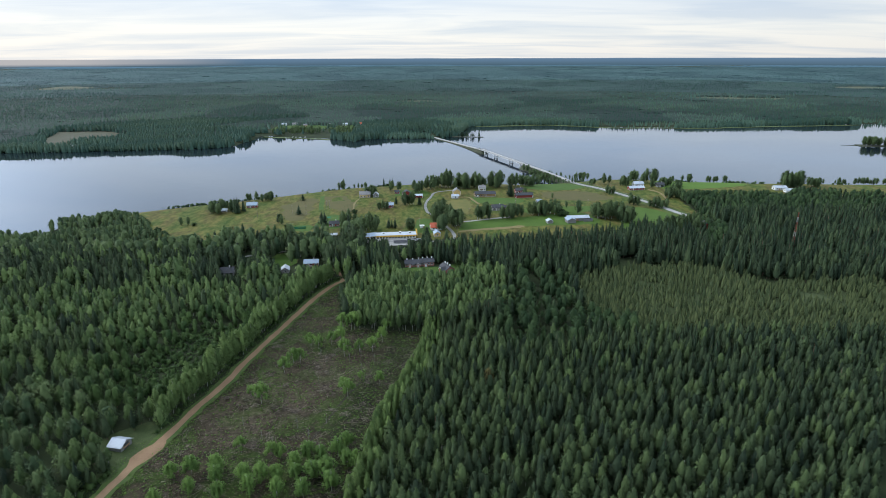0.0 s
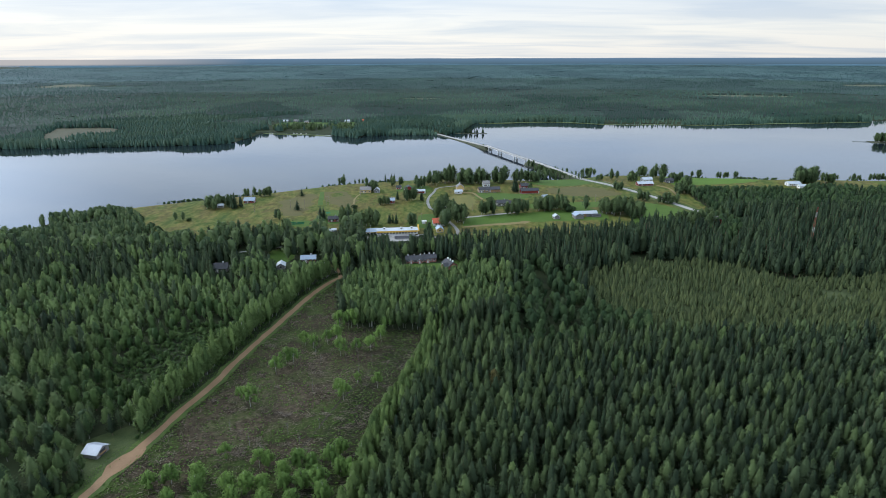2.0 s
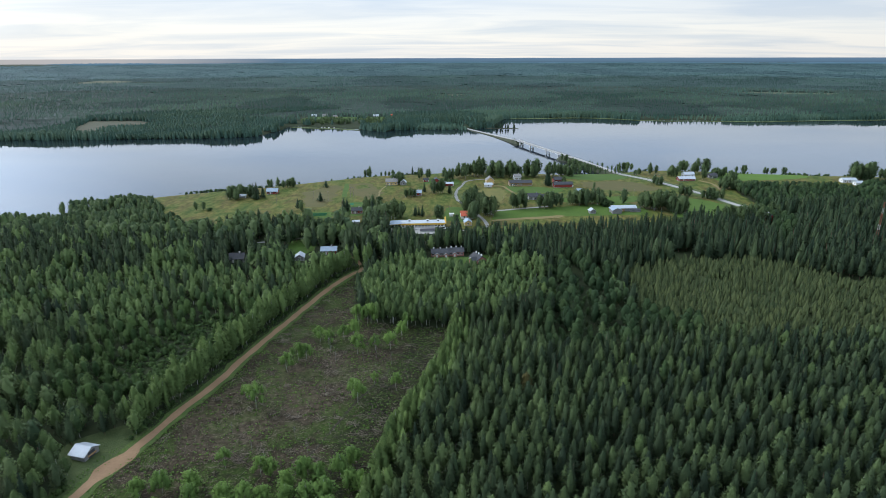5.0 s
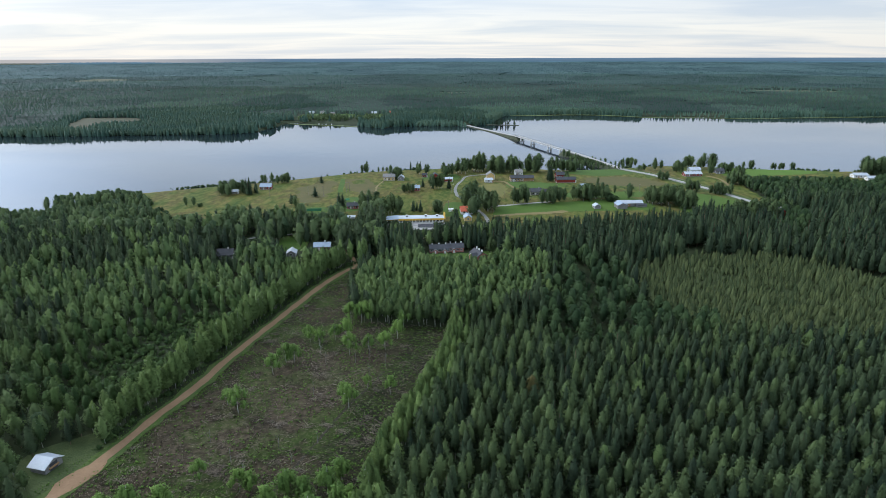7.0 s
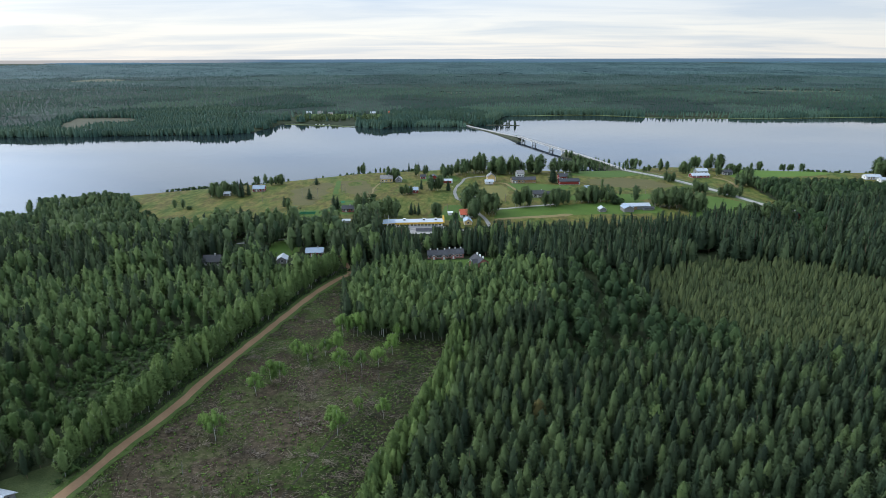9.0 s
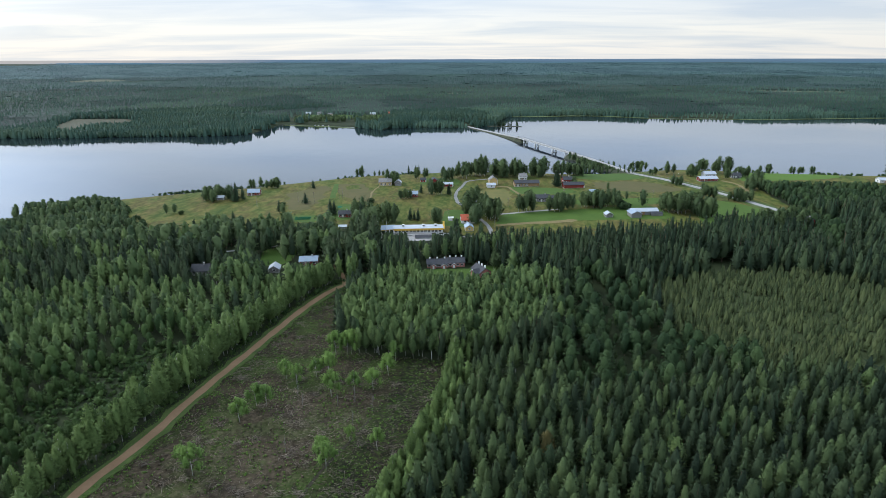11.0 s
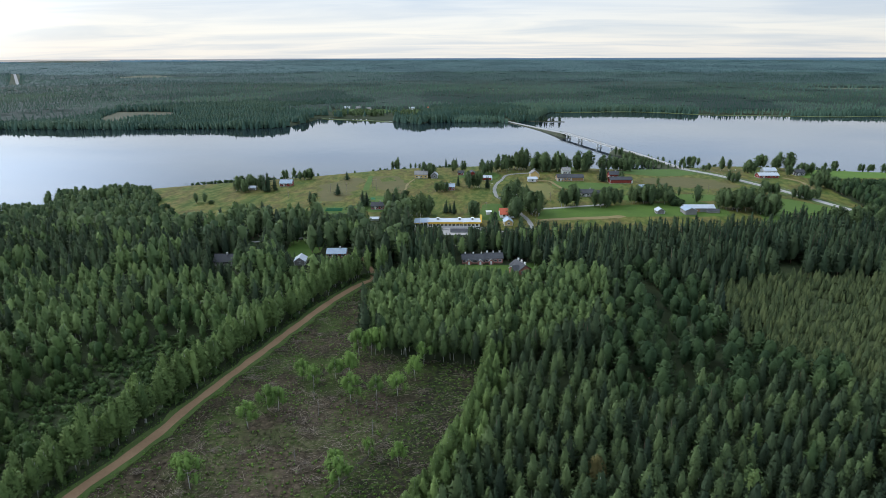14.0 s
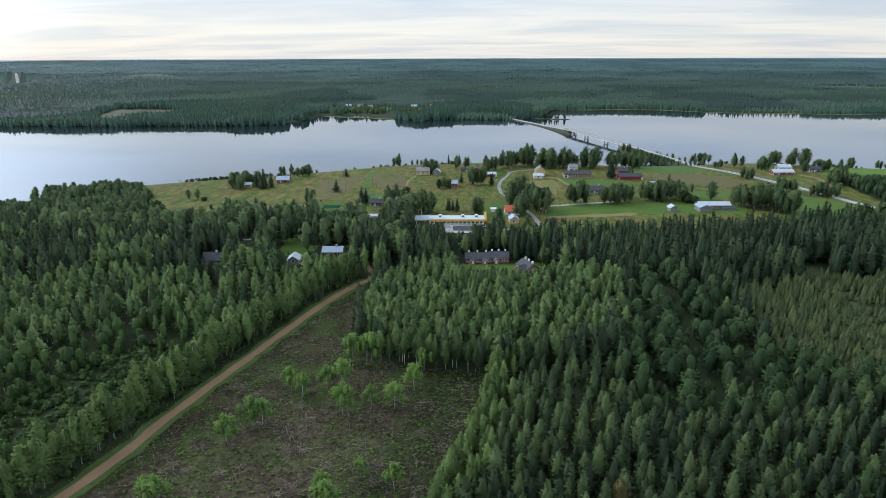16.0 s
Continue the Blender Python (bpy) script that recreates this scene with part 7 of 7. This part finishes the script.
# ---------------------------------------------------------------- clear-cut litter
def litter():
    rng = np.random.RandomState(31)
    # felled tops and branches
    n = 9000
    x, y = rng.uniform(-120, -8, n * 3), rng.uniform(128, 365, n * 3)
    dens = waves(x, y, 26, 32) + 0.6 * waves(x, y, 9, 33)
    ok = inside(CUT, x, y) & (away(ROAD, x, y) > 4.2) & (dens + rng.normal(0, 0.5, n * 3) > -0.15)
    x, y = x[ok][:n], y[ok][:n]
    # heaps of tops and branches
    hx, hy = rng.uniform(-116, -16, 190), rng.uniform(140, 340, 190)
    hx, hy = np.repeat(hx, 60), np.repeat(hy, 60)
    spread = np.repeat(rng.uniform(0.7, 2.2, 190), 60)
    hx, hy = hx + rng.normal(0, 1, len(hx)) * spread, hy + rng.normal(0, 1, len(hy)) * spread * 0.7
    ok = inside(CUT, hx, hy) & (away(ROAD, hx, hy) > 4.2)
    lift = np.concatenate([np.zeros(len(x)), rng.uniform(0, 0.7, ok.sum())])
    x, y = np.concatenate([x, hx[ok]]), np.concatenate([y, hy[ok]])
    z = height(x, y) + lift
    m = len(x)
    a = 0.9 * waves(x, y, 40, 34) + rng.normal(0, 0.7, m)
    L = rng.uniform(0.2, 1.0, m) * np.where(rng.uniform(0, 1, m) > 0.935, 2.4, 1.0)
    r = rng.uniform(0.018, 0.055, m) * np.where(L > 1.4, 1.45, 1.0)
    up = rng.normal(0, 0.06, m)
    d = np.stack([np.cos(a), np.sin(a), up], 1)
    s = np.stack([-np.sin(a), np.cos(a), np.zeros(m)], 1)
    c = np.stack([x, y, z + 0.1 + r], 1)
    w = np.array([0, 0, 1.0])
    ring0 = [c - d * L[:, None] + (s * math.cos(t) + w * math.sin(t)) * r[:, None] for t in (0.5, 2.6, 4.7)]
    ring1 = [c + d * L[:, None] + (s * math.cos(t) + w * math.sin(t)) * r[:, None] * 0.5 for t in (0.5, 2.6, 4.7)]
    v = np.stack(ring0 + ring1, 1).reshape(-1, 3)
    k = (np.arange(m) * 6)[:, None]
    t = np.concatenate([k + f for f in ([0, 1, 4], [0, 4, 3], [1, 2, 5], [1, 5, 4], [2, 0, 3], [2, 3, 5])])
    tagged(new("slash", mesh_of("slash", v, t, [M_STICK])), "grey-brown felling waste strewn over the clear-cut", "felling waste", kind="stuff")
    # tufts and seedlings
    x, y = scatter(-122, -6, 126, 366, 1.45, 35, 0.5)
    dens = waves(x, y, 22, 36) + 0.7 * waves(x, y, 7, 37)
    ok = inside(CUT, x, y) & (away(ROAD, x, y) > 2.6) & (dens + rng.normal(0, 0.5, len(x)) > -0.35)
    x, y = x[ok], y[ok]
    forest("seedlings", "low green seedlings, ferns and tufts on the clear-cut", "bush", x, y, rng.uniform(0.12, 0.45, len(x)), 5, 38, bark=False, leaf=M_TUFT, segs=4, rings=2, wide=(1.6, 3.8))
    # heather and brash
    x, y = scatter(-122, -6, 126, 366, 1.5, 45, 0.5)
    dens = waves(x, y, 24, 32) + 0.8 * waves(x, y, 8, 33)
    ok = inside(CUT, x, y) & (away(ROAD, x, y) > 3.4) & (dens + rng.normal(0, 0.5, len(x)) > 0.35)
    forest("brash", "purple-brown heather and broken twigs on the clear-cut", "bush", x[ok], y[ok], rng.uniform(0.18, 0.5, ok.sum()), 5, 46, bark=False, leaf=M_HEATH, segs=4, rings=2, wide=(1.0, 2.0))
    # scarified soil in rows
    gx, gy = np.meshgrid(np.arange(-60, 60, 2.4), np.arange(130, 366, 2.1))
    x, y = (gx + 0.19 * (gy - 240) - 20 + rng.normal(0, 0.25, gx.shape)).ravel(), (gy + rng.normal(0, 0.4, gx.shape)).ravel()
    ok = inside(CUT, x, y) & (away(ROAD, x, y) > 6) & (rng.uniform(0, 1, len(x)) < np.where(x - lerp(CUT_EDGE, y) > -22, 0.85, 0.30))
    forest("soil_mounds", "dark turned-up soil mounds in planting rows", "bush", x[ok], y[ok], rng.uniform(0.15, 0.4, ok.sum()), 0, 47, bark=False, leaf=M_SOIL, segs=5, rings=2, wide=(1.6, 3.2))
    x, y = scatter(-122, 10, 126, 372, 1.05, 39, 0.5)
    dd = away(ROAD, x, y)
    ok = (dd > 2.0) & (dd < 6.5) & (rng.uniform(0, 1, len(x)) < 0.85)
    x, y = x[ok], y[ok]
    forest("verge_plants", "tall grass and herbs on the road verge", "bush", x, y, rng.uniform(0.15, 0.5, len(x)), 4, 40, bark=False, leaf=M_TUFT, segs=4, rings=2, wide=(1.2, 2.2))


litter()


def stump(x, y, tall, r):
    """Cut stump with a paler top."""
    key = "stump"
    if key not in PROTO:
        root = new("tree_stump")
        root.empty_display_size = 0.2
        part("stem", Shape().tube((0, 0, -0.2), (0, 0, 1), 1.15, 0.95, 7), M_BARK, root)
        part("cut_face", Shape().tube((0, 0, 1), (0, 0, 1.03), 0.9, 0.88, 7), M_STICK, root)
        tagged(root, "low sawn stump in the clear-cut", "stump", "stumps in the clear-cut")
        PROTO[key] = root
        root.matrix_world = pose(x, y, float(height(x, y)))
        root.scale = (r, r, tall)
        return
    ob = copy_thing(PROTO[key], pose(x, y, float(height(x, y)), 0, 0, random.uniform(0, 360)))
    ob.scale = (r, r, tall)


random.seed(9)
placed = 0
while placed < 160:
    sx, sy = random.uniform(-112, -12), random.uniform(170, 300)
    if inside(CUT, np.array([sx]), np.array([sy]))[0] and away(ROAD, np.array([sx]), np.array([sy]))[0] > 5:
        stump(sx, sy, random.uniform(0.25, 0.6), random.uniform(0.14, 0.26))
        placed += 1
